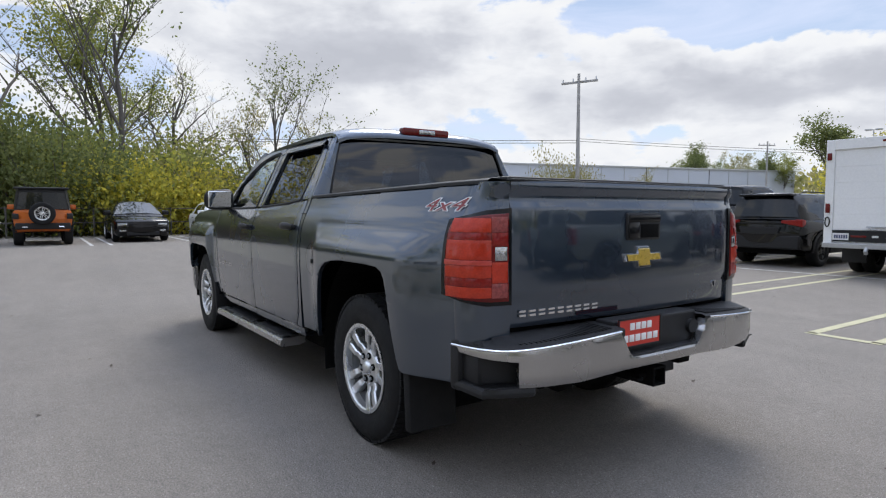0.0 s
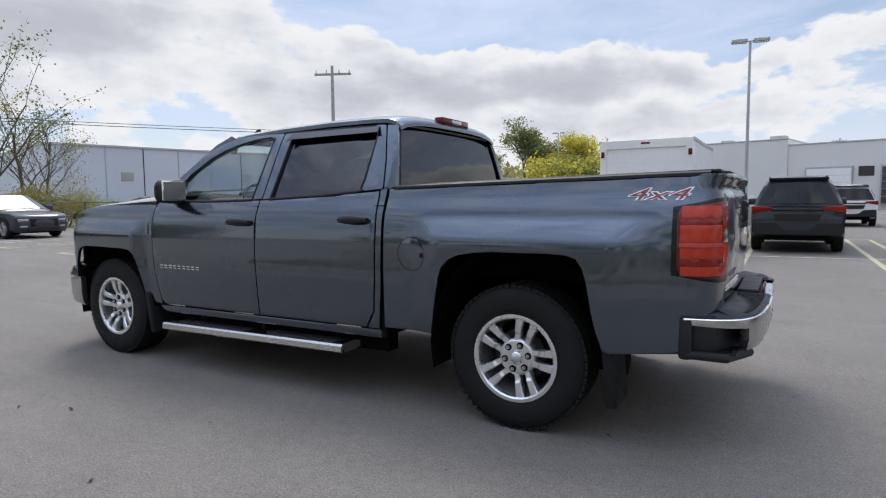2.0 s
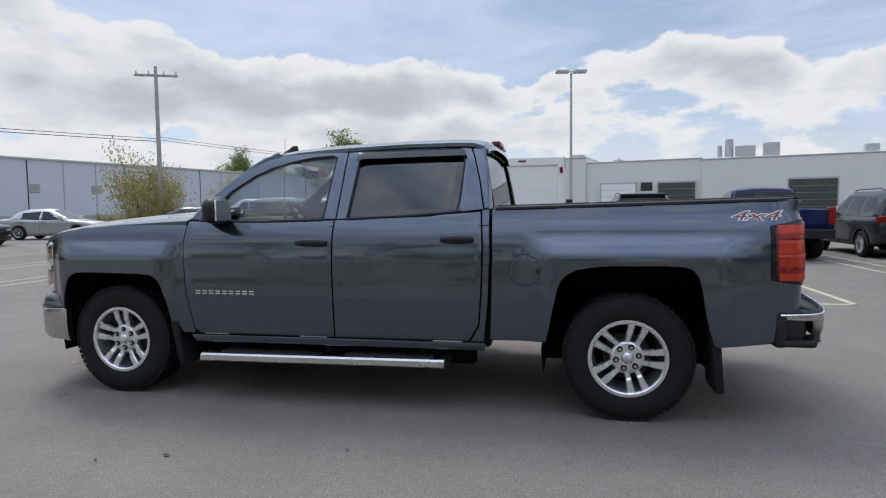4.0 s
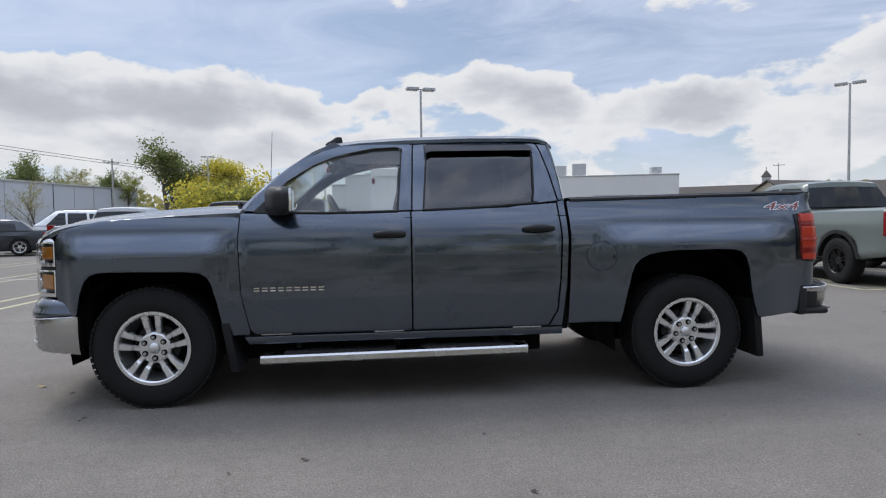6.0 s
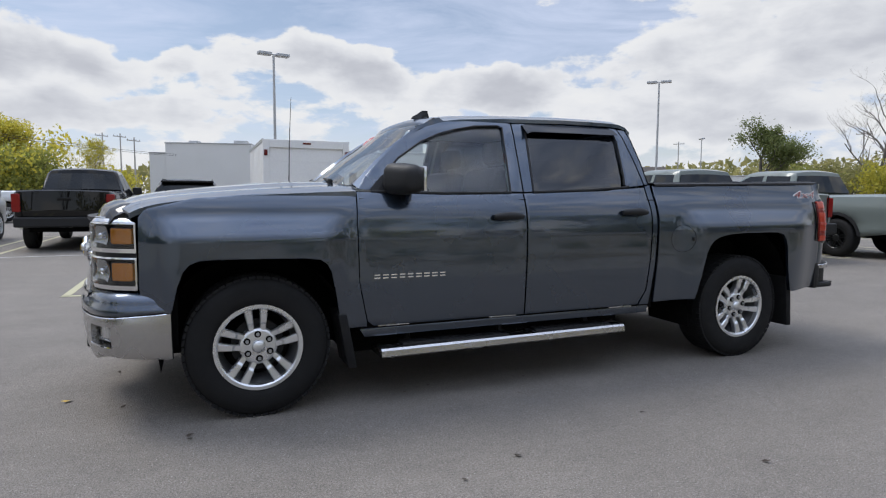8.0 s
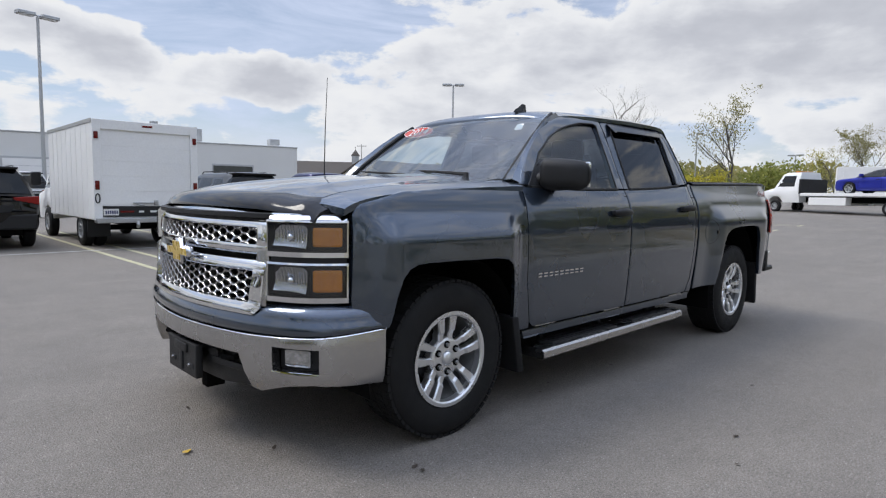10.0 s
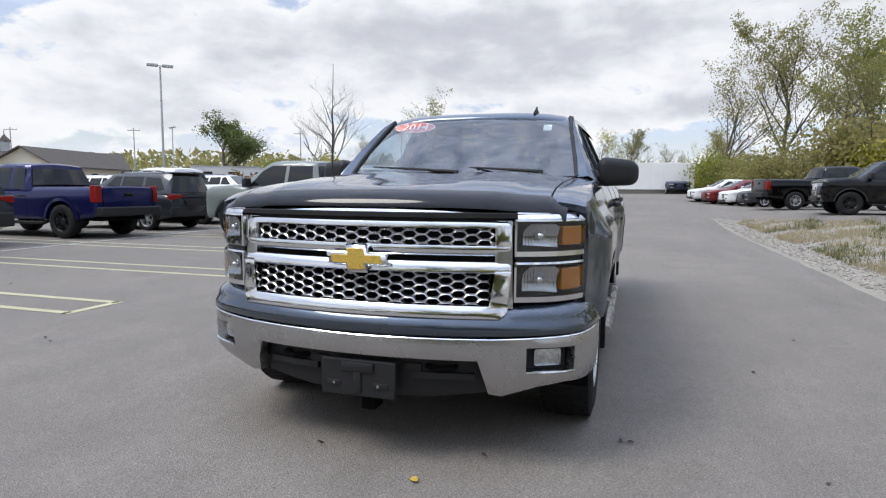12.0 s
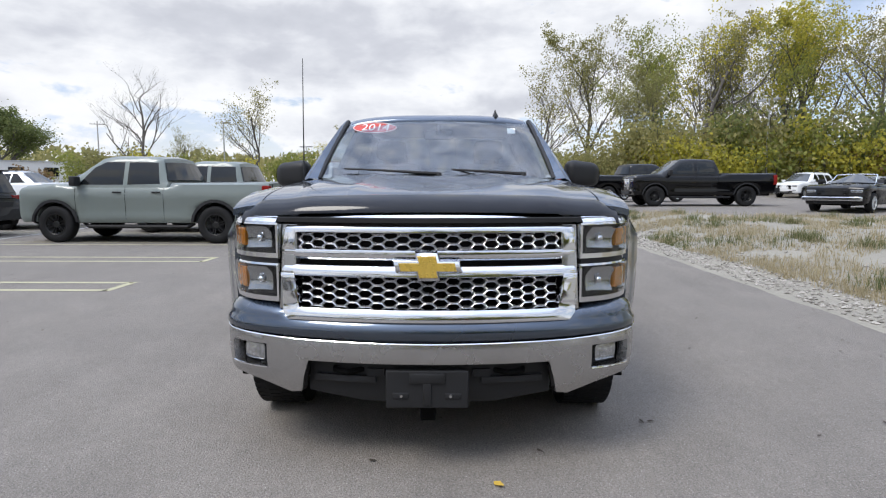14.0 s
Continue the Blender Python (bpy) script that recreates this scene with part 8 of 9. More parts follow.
# ---------- box truck ----------
def box_truck(at, heading):
    root = tagged(new("box_truck"), "white box truck with a roll-up rear door", "truck", "parked vehicles")
    root.matrix_world = pose(at[0], at[1], gz(*at), 0, 0, heading)
    xr, xf, w, z0, z1 = -4.70, -0.75, 1.02, 0.60, 2.585
    bm = bmesh.new()
    box(bm, xr + .02, xf, -w, w, z0, z1, 0.02)
    cargo = part("cargo_box", bm, M_WHITE, root)
    for s in (1, -1):
        bm = bmesh.new()
        box(bm, xr + .01, xf + .01, min(s * (w - .03), s * (w + .012)), max(s * (w - .03), s * (w + .012)), z1 - .07, z1 + .012, 0.006)
        part("corner_rail", bm, M_GALV, cargo)
        for k in range(9):
            bm = bmesh.new()
            xx = xr + .4 + k * .43
            box(bm, xx - .004, xx + .004, min(s * w, s * (w + .006)), max(s * w, s * (w + .006)), z0 + .02, z1 - .06)
            part("panel_rib", bm, M_WHITE, cargo)
    # rear frame and roll-up door
    for y0, y1, a, b in ((-w, -w + .15, z0, z1), (w - .15, w, z0, z1), (-w + .15, w - .15, z1 - .19, z1)):
        bm = bmesh.new()
        box(bm, xr - .02, xr + .05, y0, y1, a, b, 0.008)
        part("rear_frame", bm, M_WHITE, cargo)
    for k in range(5):
        bm = bmesh.new()
        h = (z1 - .21 - .88) / 5
        box(bm, xr + .012, xr + .04, -w + .155, w - .155, .88 + k * h + .0015, .88 + (k + 1) * h - .0015, 0.002)
        part("door_slat", bm, M_WHITE, cargo, "white roll-up door section")
    bm = bmesh.new()
    box(bm, xr - .012, xr + .05, -w + .15, w - .15, .66, .875, 0.006)
    part("rear_sill", bm, M_BLACK, cargo)
    for yy, ww, mm in ((.42, .13, M_RED_D), (.15, .05, M_PLATE), (-.10, .08, M_PLATE), (-.40, .13, M_RED_D)):
        bm = bmesh.new()
        box(bm, xr - .018, xr - .008, yy - ww, yy + ww, .745, .785, 0.003)
        part("reflector", bm, mm, cargo)
    bm = bmesh.new()
    box(bm, xr - .022, xr - .01, w - .44, w - .16, .69, .82, 0.004)
    pl = part("plate", bm, M_PLATE, cargo, "white plate with dark bars")
    bm = bmesh.new()
    for k in range(6):
        a = w - .42 + k * .04
        box(bm, xr - .025, xr - .021, a, a + .026, .72, .785)
    part("plate_bars", bm, M_NAVYB, pl)
    for s in (1, -1):
        y = s * (w - .065)
        for a, b, mm in ((1.20, 1.38, M_RED_D), (2.20, 2.34, M_RED_D)):
            bm = bmesh.new()
            box(bm, xr - .045, xr - .015, y - .04, y + .04, a, b, 0.012)
            part("tail_lamp", bm, mm, cargo)
        bm = bmesh.new()
        pts = [(xr - .03, y + .03 * math.cos(t) * 1.3, 1.03 + .09 * math.sin(t)) for t in [2 * math.pi * k / 20 for k in range(21)]]
        tube(bm, pts, .012, 6, False)
        part("grab_loop", bm, M_BLACK, cargo)
    bm = bmesh.new()
    box(bm, xr - .03, xr, -.10, .10, z1 - .10, z1 - .06, 0.006)
    part("marker_lamp", bm, M_RED_D, cargo)
    # door latch
    bm = bmesh.new()
    box(bm, xr - .03, xr + .01, -.14, .30, .93, .955, 0.006)
    tube(bm, [(xr - .03, .28, .94), (xr - .06, .20, .90), (xr - .06, .10, .90)], .012, 6)
    box(bm, xr - .04, xr, -.18, -.10, .90, 1.0, 0.006)
    part("latch", bm, M_GALV, cargo)
    # bumper, chassis, mud flaps
    bm = bmesh.new()
    box(bm, xr - .12, xr + .10, -w + .02, w - .02, .54, .635, 0.012)
    part("rear_bumper", bm, M_GALV, root)
    bm = bmesh.new()
    box(bm, xr + .2, .6, -.45, .45, .48, .62, 0.01)
    tube(bm, [(-3.4, -.75, .38), (-3.4, .75, .38)], .06, 10)
    part("chassis", bm, M_DARK, root)
    for s in (1, -1):
        bm = bmesh.new()
        box(bm, -3.98, -3.95, min(s * .55, s * .98), max(s * .55, s * .98), .22, .62, 0.005)
        part("mud_flap", bm, M_BLACK, root)
        bm = bmesh.new()
        tube(bm, [(xr - .10, s * .25, .56), (xr - .13, s * .25, .50), (xr - .10, s * .25, .45)], .035, 8)
        part("tow_eye", bm, M_GALV, root)
    # cab
    wf = width_fun(1.95, 1.15, 2.05, .72)
    cab = [(-.85, .55), (-.45, .55)] + arch(0, .45, .46, cz=.37) + [(.50, .45), (.98, .42), (1.02, .75), (.92, 1.08), (.50, 1.20), (.15, 1.98), (-.10, 2.05), (-.80, 2.05)]
    part("cab", slab(cab, wf, (.3, .15), .05, .03), M_WHITE, root)
    for s in (1, -1):
        part("cab_window", panel([(.30, 1.22), (.02, 1.84), (-.55, 1.84), (-.55, 1.22)][::-1], wf, s, (.4, .3), .01, .006, .006), M_GLASS, root)
        bm = bmesh.new()
        box(bm, .20, .32, min(s * 1.02, s * 1.24), max(s * 1.02, s * 1.24), 1.28, 1.62, .03)
        tube(bm, [(.28, s * .93, 1.35), (.27, s * 1.05, 1.36)], .02, 6)
        part("side_mirror", bm, M_BLACK, root)
    part("windshield", pane_cross(((.47, 1.25), (.17, 1.93)), .80, .66, .008), M_GLASS, root)
    for cx, ys2 in ((0, (.86,)), (-3.4, (.88, .64))):
        for s in (1, -1):
            for y in ys2:
                put_wheel(root, "van_steel", cx, s * y)
    return root


M_NAVYB = mat("dark_blue_bars", (0.03, 0.04, 0.12), rough=0.6)
box_truck((1.53, -14.9), -90)

# ---------- flatbed carrier with a blue convertible ----------
FB = (-34.05, -4.45)
FBH = -111.5


def flatbed(at, heading):
    root = tagged(new("flatbed_truck"), "white flatbed recovery truck with a grey steel deck", "truck", "parked vehicles")
    root.matrix_world = pose(at[0], at[1], gz(*at), 0, 0, heading)
    bm = bmesh.new()
    box(bm, -3.6, 3.3, -1.2, 1.2, .98, 1.10, .02)
    deck = part("deck", bm, M_GALV, root)
    for s in (1, -1):
        bm = bmesh.new()
        box(bm, -3.6, 3.3, min(s * 1.18, s * 1.25), max(s * 1.18, s * 1.25), 1.0, 1.17, .01)
        part("side_rail", bm, M_WHITE, deck)
    bm = bmesh.new()
    box(bm, -3.4, 5.0, -.45, .45, .62, .96, .02)
    part("chassis", bm, M_DARK, root)
    for s in (1, -1):
        bm = bmesh.new()
        box(bm, .6, 2.8, min(s * .7, s * 1.2), max(s * .7, s * 1.2), .48, .92, .02)
        part("tool_box", bm, M_WHITE, root)
    bm = bmesh.new()
    box(bm, 3.35, 3.5, -1.15, 1.15, 1.1, 2.0, .03)
    part("headboard", bm, M_BLACK, root)
    wf = width_fun(2.2, 1.5, 2.4, .85)
    cab = [(3.5, .6), (4.55, .6)] + arch(5.1, .52, .6, cz=.45) + [(5.9, .6), (5.95, 1.25), (5.2, 1.45), (4.75, 2.3), (4.5, 2.4), (3.6, 2.4)]
    part("cab", slab(cab, wf, (.4, .2), .05, .03), M_WHITE, root)
    for s in (1, -1):
        part("cab_window", panel([(4.95, 1.55), (4.62, 2.2), (3.85, 2.2), (3.85, 1.55)][::-1], wf, s, (.5, .4), .01, .006, .006), M_GLASS, root)
    part("windshield", pane_cross(((5.15, 1.52), (4.78, 2.24)), .95, .82, .008), M_GLASS, root)
    bm = bmesh.new()
    box(bm, 3.9, 4.2, -.6, .6, 2.4, 2.5, .03)
    part("beacon", bm, M_AMBER, root)
    for cx in (5.1, -1.6):
        for s in (1, -1):
            put_wheel(root, "van_steel", cx, s * .98)
    return root


flatbed(FB, FBH)
conv_d = Matrix.Rotation(radians(FBH), 4, "Z") @ Vector((.7, 0, 0))
conv = vehicle("convertible", (FB[0] + conv_d.x, FB[1] + conv_d.y), FBH, sedan_spec(wb=2.67, W=1.82, roof=1.38, front=0.98, rear=1.15, roofm=M_BLACK), P_SKYBLUE, "bright blue convertible with a black top on the flatbed", "car", "car_silver")
conv.location.z += 1.10

# ---------- other parked vehicles ----------
vehicle("pickup_truck", (-18.6, 8.5), -91, pickup_spec(flare=.05, grillem=M_CHROME), P_BLACK, "black lifted crew-cab pickup on the upper lot", "pickup truck", "truck_black")
vehicle("pickup_truck", (-24.6, 11.5), 99, pickup_spec(), P_BLACK, "black crew-cab pickup with silver wheels behind another", "pickup truck", "truck_silver")
def open_top(root, S, wf):
    """Chrome bumpers, windshield frame and seats of the open classic."""
    for x0, x1 in ((S["front"] - .04, S["front"] + .10), (-S["wb"] - S["rear"] - .10, -S["wb"] - S["rear"] + .04)):
        bm = bmesh.new()
        box(bm, x0, x1, -.90, .90, .40, .54, .03)
        part("chrome_bumper", bm, M_CHROME, root)
    bm = bmesh.new()
    tube(bm, [(-.72, -.72, .95), (-1.18, -.62, 1.28), (-1.22, 0, 1.31), (-1.18, .62, 1.28), (-.72, .72, .95)], .022, 8)
    part("windshield_frame", bm, M_CHROME, root)
    for y in (-.38, .38):
        bm = bmesh.new()
        box(bm, -1.95, -1.78, y - .25, y + .25, .80, 1.14, .05)
        part("seat_back", bm, M_SEAT, root)
    for y in (-.30, .30):
        bm = bmesh.new()
        box(bm, -.40, .62, y - .11, y + .11, .955, .966, .002)
        part("hood_stripe", bm, M_WHITE, root)


CLASSIC = sedan_spec(wb=2.85, W=1.92, belt=.93, roof=1.02, front=.95, rear=1.25, top=.80, nose=.86, sill=.26, arch=.40, hood=[(.55, .93), (-.5, .95), (-.7, .94)], deck=[(-2.7, .97), (-4.0, .93)],
                     cabin=[(-2.6, .90), (-.75, .90), (-.80, .955), (-1.6, .975), (-2.5, .985)], windows=[], screen=((-.74, .97), (-1.20, 1.28)), seams=(-.75, -2.0), handles=(-1.85,), mirror=-.95, lampz=.75, gr=.9, platez=.5, roofm=M_SEAT, extra=open_top)
del CLASSIC["backlight"]
vehicle("convertible", (-13.7, 13.6), -52, CLASSIC, P_BLACK, "black open-top classic car with chrome bumpers and white stripes", "classic car", "car_silver")
vehicle("suv", (-33.5, 23.0), -60, suv_spec(), P_WHITE, "white compact suv under the trees", "suv", "car_silver")
vehicle("hatchback", (-31.5, 26.0), -60, sedan_spec(), P_SILVER, "silver hatchback under the trees", "hatchback", "car_silver")
vehicle("pickup_truck", (-28.5, 27.5), -55, pickup_spec(wb=3.0, W=1.95, belt=1.1, roof=1.70, cab_rear=-1.9, windows=[[(-.95, 1.13), (-1.7, 1.13), (-1.68, 1.56), (-1.42, 1.56)][::-1]], handles=(-1.6,), seams=(-.6, -1.75)), P_TEAL, "faded teal old pickup under the trees", "pickup truck", "truck_silver")
vehicle("sedan", (-29.5, 31.5), -60, sedan_spec(), P_NAVY, "dark sedan under the trees", "sedan", "car_silver")
for k, (pm, lb) in enumerate(((P_WHITE, "white sedan in the upper row"), (P_RED, "dark red sedan in the upper row"), (P_WHITE, "white hatchback in the upper row"), (P_GREY, "charcoal sedan in the upper row"))):
    vehicle("sedan", (-36.0 + k * 2.5, 5.5 + k * .65), -78, sedan_spec(), pm, lb, "sedan", "car_silver")
for (x, y, hd, sp, pm, lb, ct) in ((-47.0, .45, 5, suv_spec(), P_WHITE, "white suv facing the lot from afar", "suv"), (-50.0, 3.0, 5, sedan_spec(), P_BLACK, "black sedan facing the lot from afar", "sedan"), (-46.5, 4.6, 10, suv_spec(), P_NAVY, "navy suv facing the lot from afar", "suv"),
                                    (-54, 9.0, 0, suv_spec(), P_GREY, "grey suv far across the lot", "suv"), (-53.5, 12.2, 0, suv_spec(), P_SILVER, "silver suv far across the lot", "suv"), (-50, 16, 0, sedan_spec(), P_NAVY, "navy sedan far across the lot", "sedan")):
    vehicle(ct.replace(" ", "_"), (x, y), hd, sp, pm, lb, ct, "car_silver", 0)
for (x, y, hd, sp, pm, lb, ct) in ((-3.6, -29, -90, suv_spec(), P_WHITE, "white suv in the far row", "suv"), (-7.2, -28.5, -90, sedan_spec(), P_SILVER, "silver sedan in the far row", "sedan"), (4.9, -30, -90, suv_spec(wb=3.0, W=2.0, belt=1.2, roof=2.0), P_NAVY, "dark blue van in the far row", "van"),
                                    (-14.5, -24, 90, sedan_spec(), P_GREY, "dark sedan in the far row", "sedan"), (-18.5, -24, 90, suv_spec(), P_WHITE, "white suv in the far row", "suv"),
                                    (-23, -20, 90, suv_spec(), P_SILVER, "silver suv in the far row", "suv"), (18.4, -23.3, 24, suv_spec(wb=2.95, W=2.0, belt=1.15, roof=1.88), P_WHITE, "white full-size suv facing the lot", "suv"), (19.6, -19.8, 24, sedan_spec(), P_GREY, "grey sedan beside the white suv", "sedan")):
    vehicle(ct, (x, y), hd, sp, pm, lb, ct, "car_silver", 0)

# ---------- buildings ----------
M_WALLW = mat("white_render_wall", (0.66, 0.66, 0.64), rough=0.85, var=0.06, scale=0.4, fine=12, bump=0.2)
M_WALLG = mat("pale_metal_cladding", (0.50, 0.535, 0.60), rough=0.5, metal=0.1, var=0.06, scale=0.25, fine=8)
M_ROOFB = mat("brown_shingle", (0.082, 0.070, 0.060), rough=0.9, var=0.2, scale=1, fine=15, bump=0.4)
M_CREAM = mat("cream_siding", (0.52, 0.48, 0.38), rough=0.8, var=0.06, scale=1, fine=10)
M_DOORG = mat("glazed_bay_door", (0.06, 0.065, 0.06), rough=0.2, var=0.3, scale=2, fine=9)


def wall_block(parent, m, x0, x1, d, z1, material, name="wall", z0=-0.5):
    bm = bmesh.new()
    box(bm, x0, x1, -d, 0, z0, z1, .03)
    b = part(name, bm, material, parent, m=m)
    bm = bmesh.new()
    for a, c, y0, y1 in ((x0 - .03, x1 + .03, -.05, .05), (x0 - .03, x1 + .03, -d - .05, -d + .05), (x0 - .05, x0 + .05, -d, 0), (x1 - .05, x1 + .05, -d, 0)):
        box(bm, a, c, y0, y1, z1 - .01, z1 + .12, .01)
    part("parapet", bm, M_GALV, b)
    return b


svc = tagged(new("service_building"), "white flat-roofed service building with bay doors", "building")
svc.matrix_world = Matrix.Translation((-29.0, -57.0, gz(-29, -57))) @ Matrix.Rotation(math.atan2(-9, 37), 4, "Z")
I4 = Matrix.Identity(4)
wall_block(svc, I4, 0, 16.7, 22, 5.6, M_WALLW)
wall_block(svc, Matrix.Translation((0, -.25, 0)), 16.7, 28.5, 22, 5.75, M_WALLW)
wall_block(svc, I4, 28.5, 37.3, 22, 6.35, M_WALLW)
wall_block(svc, Matrix.Translation((0, -.25, 0)), 37.3, 39, 22, 5.3, M_WALLW)
for s, w in ((31.2, 4.0), (19.0, 3.6), (13.1, 3.6)):
    X = 38.1 - s
    bm = bmesh.new()
    box(bm, X - w / 2 - .12, X + w / 2 + .12, -.3, .06, 0, 3.55, .02)
    fr = part("bay_frame", bm, M_GALV, svc)
    for k in range(5):
        bm = bmesh.new()
        box(bm, X - w / 2, X + w / 2, .04, .085, .1 + k * .66, .1 + (k + 1) * .66 - .03, .01)
        part("bay_door_panel", bm, M_WHITE if s < 14 else M_DOORG, fr)
for s, w, z in ((16.0, 1.2, 2.6),):
    bm = bmesh.new()
    box(bm, 38.1 - s - w / 2, 38.1 - s + w / 2, -.28, -.20, z, z + .9, .02)
    part("window", bm, M_GLASS, svc)
for s, r, z in ((23.0, .22, 7.2), (23.9, .40, 7.8)):
    bm = bmesh.new()
    tube(bm, [(38.1 - s, -3, 6.0), (38.1 - s, -3, z)], r, 18)
    part("flue_pipe", bm, M_GALV, svc)
for s, w, z in ((25.4, 1.9, 7.1), (27.8, 1.5, 7.3), (8, 1.4, 7.0), (3, 1.0, 6.9), (36.3, 1.1, 6.7)):
    bm = bmesh.new()
    box(bm, 38.1 - s - w / 2, 38.1 - s + w / 2, -4, -2.6, 6.0, z, .05)
    part("roof_unit", bm, M_GALV, svc)

wh = tagged(new("warehouse"), "long pale metal-clad warehouse with louvred vents", "building")
wh.matrix_world = Matrix.Translation((41.5, -58.0, gz(41, -58))) @ Matrix.Rotation(math.atan2(36, 9), 4, "Z")
bm = bmesh.new()
box(bm, -22, 37, -28, 0, -.5, 6.0, .03)
ww = part("wall", bm, M_WALLG, wh)
bm = bmesh.new()
box(bm, -22.1, 37.1, -28.1, .12, 5.95, 6.15, .03)
part("roof_edge", bm, M_GALV, ww)
for k in range(-7, 12):
    bm = bmesh.new()
    box(bm, 1.5 + k * 3.1 - .03, 1.5 + k * 3.1 + .03, 0, .05, 0, 5.95, .005)
    part("panel_joint", bm, M_GALV if k % 3 else M_DARK, ww)
for k in (8.2, 13.9, 19.6, 25.4, 30.8):
    bm = bmesh.new()
    box(bm, k - .5, k + .5, -.02, .06, 3.1, 3.85, .01)
    lv = part("louvre", bm, M_CONC, ww)
    for j in range(5):
        bm = bmesh.new()
        box(bm, k - .45, k + .45, .05, .09, 3.16 + j * .135, 3.22 + j * .135)
        part("louvre_slat", bm, M_GALV, lv)
bm = bmesh.new()
box(bm, -2, 39, 0, 3.2, -.4, 1.15, .04)
part("loading_ledge", bm, M_CONC, wh)

hall = tagged(new("gabled_hall"), "low brown-roofed hall with a small cupola", "building")
hall.matrix_world = Matrix.Translation((-66, -98, 1.0)) @ Matrix.Rotation(radians(-33), 4, "Z")


def gable(parent, L, D, eave, ridge, wallm, roofm):
    bm = bmesh.new()
    box(bm, -L / 2, L / 2, -D / 2, D / 2, -1, eave, .02)
    part("wall", bm, wallm, parent)
    bm = bmesh.new()
    e = .5
    pts = [(-L / 2 - e, -D / 2 - e, eave - .2), (L / 2 + e, -D / 2 - e, eave - .2), (L / 2 + e, 0, ridge), (-L / 2 - e, 0, ridge), (L / 2 + e, D / 2 + e, eave - .2), (-L / 2 - e, D / 2 + e, eave - .2)]
    v = [bm.verts.new(p) for p in pts]
    bm.faces.new((v[0], v[1], v[2], v[3])); bm.faces.new((v[3], v[2], v[4], v[5])); r = bmesh.ops.extrude_face_region(bm, geom=bm.faces[:])
    for g in r["geom"]:
        if isinstance(g, bmesh.types.BMVert):
            g.co.z -= .16
    bmesh.ops.recalc_face_normals(bm, faces=bm.faces[:])
    part("roof", bm, roofm, parent)
    bm = bmesh.new()
    ends = [[bm.verts.new((x, -D / 2, eave - .02)), bm.verts.new((x, D / 2, eave - .02)), bm.verts.new((x, 0, ridge - .25))] for x in (-L / 2, L / 2)]
    bm.faces.new(ends[0]); bm.faces.new(ends[1])
    for i in range(3):
        bm.faces.new((ends[0][i], ends[0][(i + 1) % 3], ends[1][(i + 1) % 3], ends[1][i]))
    bmesh.ops.recalc_face_normals(bm, faces=bm.faces[:])
    part("gable", bm, wallm, parent)


gable(hall, 34, 12, 3.4, 6.4, M_CREAM, M_ROOFB)
bm = bmesh.new()
box(bm, -.7, .7, -.7, .7, 6.0, 7.7, .05)
cp = part("cupola", bm, M_GALV, hall)
bm = bmesh.new()
bmesh.ops.create_cone(bm, cap_ends=True, segments=4, radius1=1.25, radius2=.05, depth=1.2, matrix=Matrix.Translation((0, 0, 8.3)) @ Matrix.Rotation(radians(45), 4, "Z"))
tube(bm, [(0, 0, 8.8), (0, 0, 9.5)], .05, 6)
part("cupola_roof", bm, M_ROOFB, cp)
cot = tagged(new("cream_cottage"), "cream gabled cottage with a brown roof", "building")
cot.matrix_world = Matrix.Translation((-59, -77, 1.0)) @ Matrix.Rotation(radians(14), 4, "Z")
gable(cot, 16, 9, 3.2, 5.6, M_CREAM, M_ROOFB)
for x in (-5, 0, 5):
    for y, s in ((4.5, 1), (-4.5, -1)):
        bm = bmesh.new()
        box(bm, x - .6, x + .6, min(y, y + s * .06), max(y, y + s * .06), 1.0, 2.2, .02)
        part("window", bm, M_GLASS, cot)

low = tagged(new("low_white_building"), "long low white building beyond the far lot", "building")
low.matrix_world = Matrix.Translation((-64, -41, gz(-62, -42))) @ Matrix.Rotation(math.atan2(-16, 13), 4, "Z")
wall_block(low, I4, 0, 14, 9, 2.9, M_WALLW)
for k in range(4):
    bm = bmesh.new()
    box(bm, 1.5 + k * 3.3, 2.9 + k * 3.3, -.02, .05, 1.3, 2.3, .02)
    part("window", bm, M_GLASS, low)
lw = tagged(new("white_trailer"), "long white trailer standing across the lot", "trailer")
lw.matrix_world = Matrix.Translation((-46.5, -1.5, gz(-46, -1))) @ Matrix.Rotation(radians(105), 4, "Z")
bm = bmesh.new()
box(bm, -7.4, 7.4, -1.25, 1.25, .35, 2.6, .03)
tb = part("trailer_body", bm, M_WHITE, lw)
for k in range(14):
    bm = bmesh.new()
    box(bm, -7 + k * 1.07 - .01, -7 + k * 1.07 + .01, -1.27, 1.27, .4, 2.55)
    part("panel_rib", bm, M_WHITE, tb)
bm = bmesh.new()
box(bm, -6.5, 7, -1.0, 1.0, 0, .36, .02)
part("skirt", bm, M_CONC, lw)

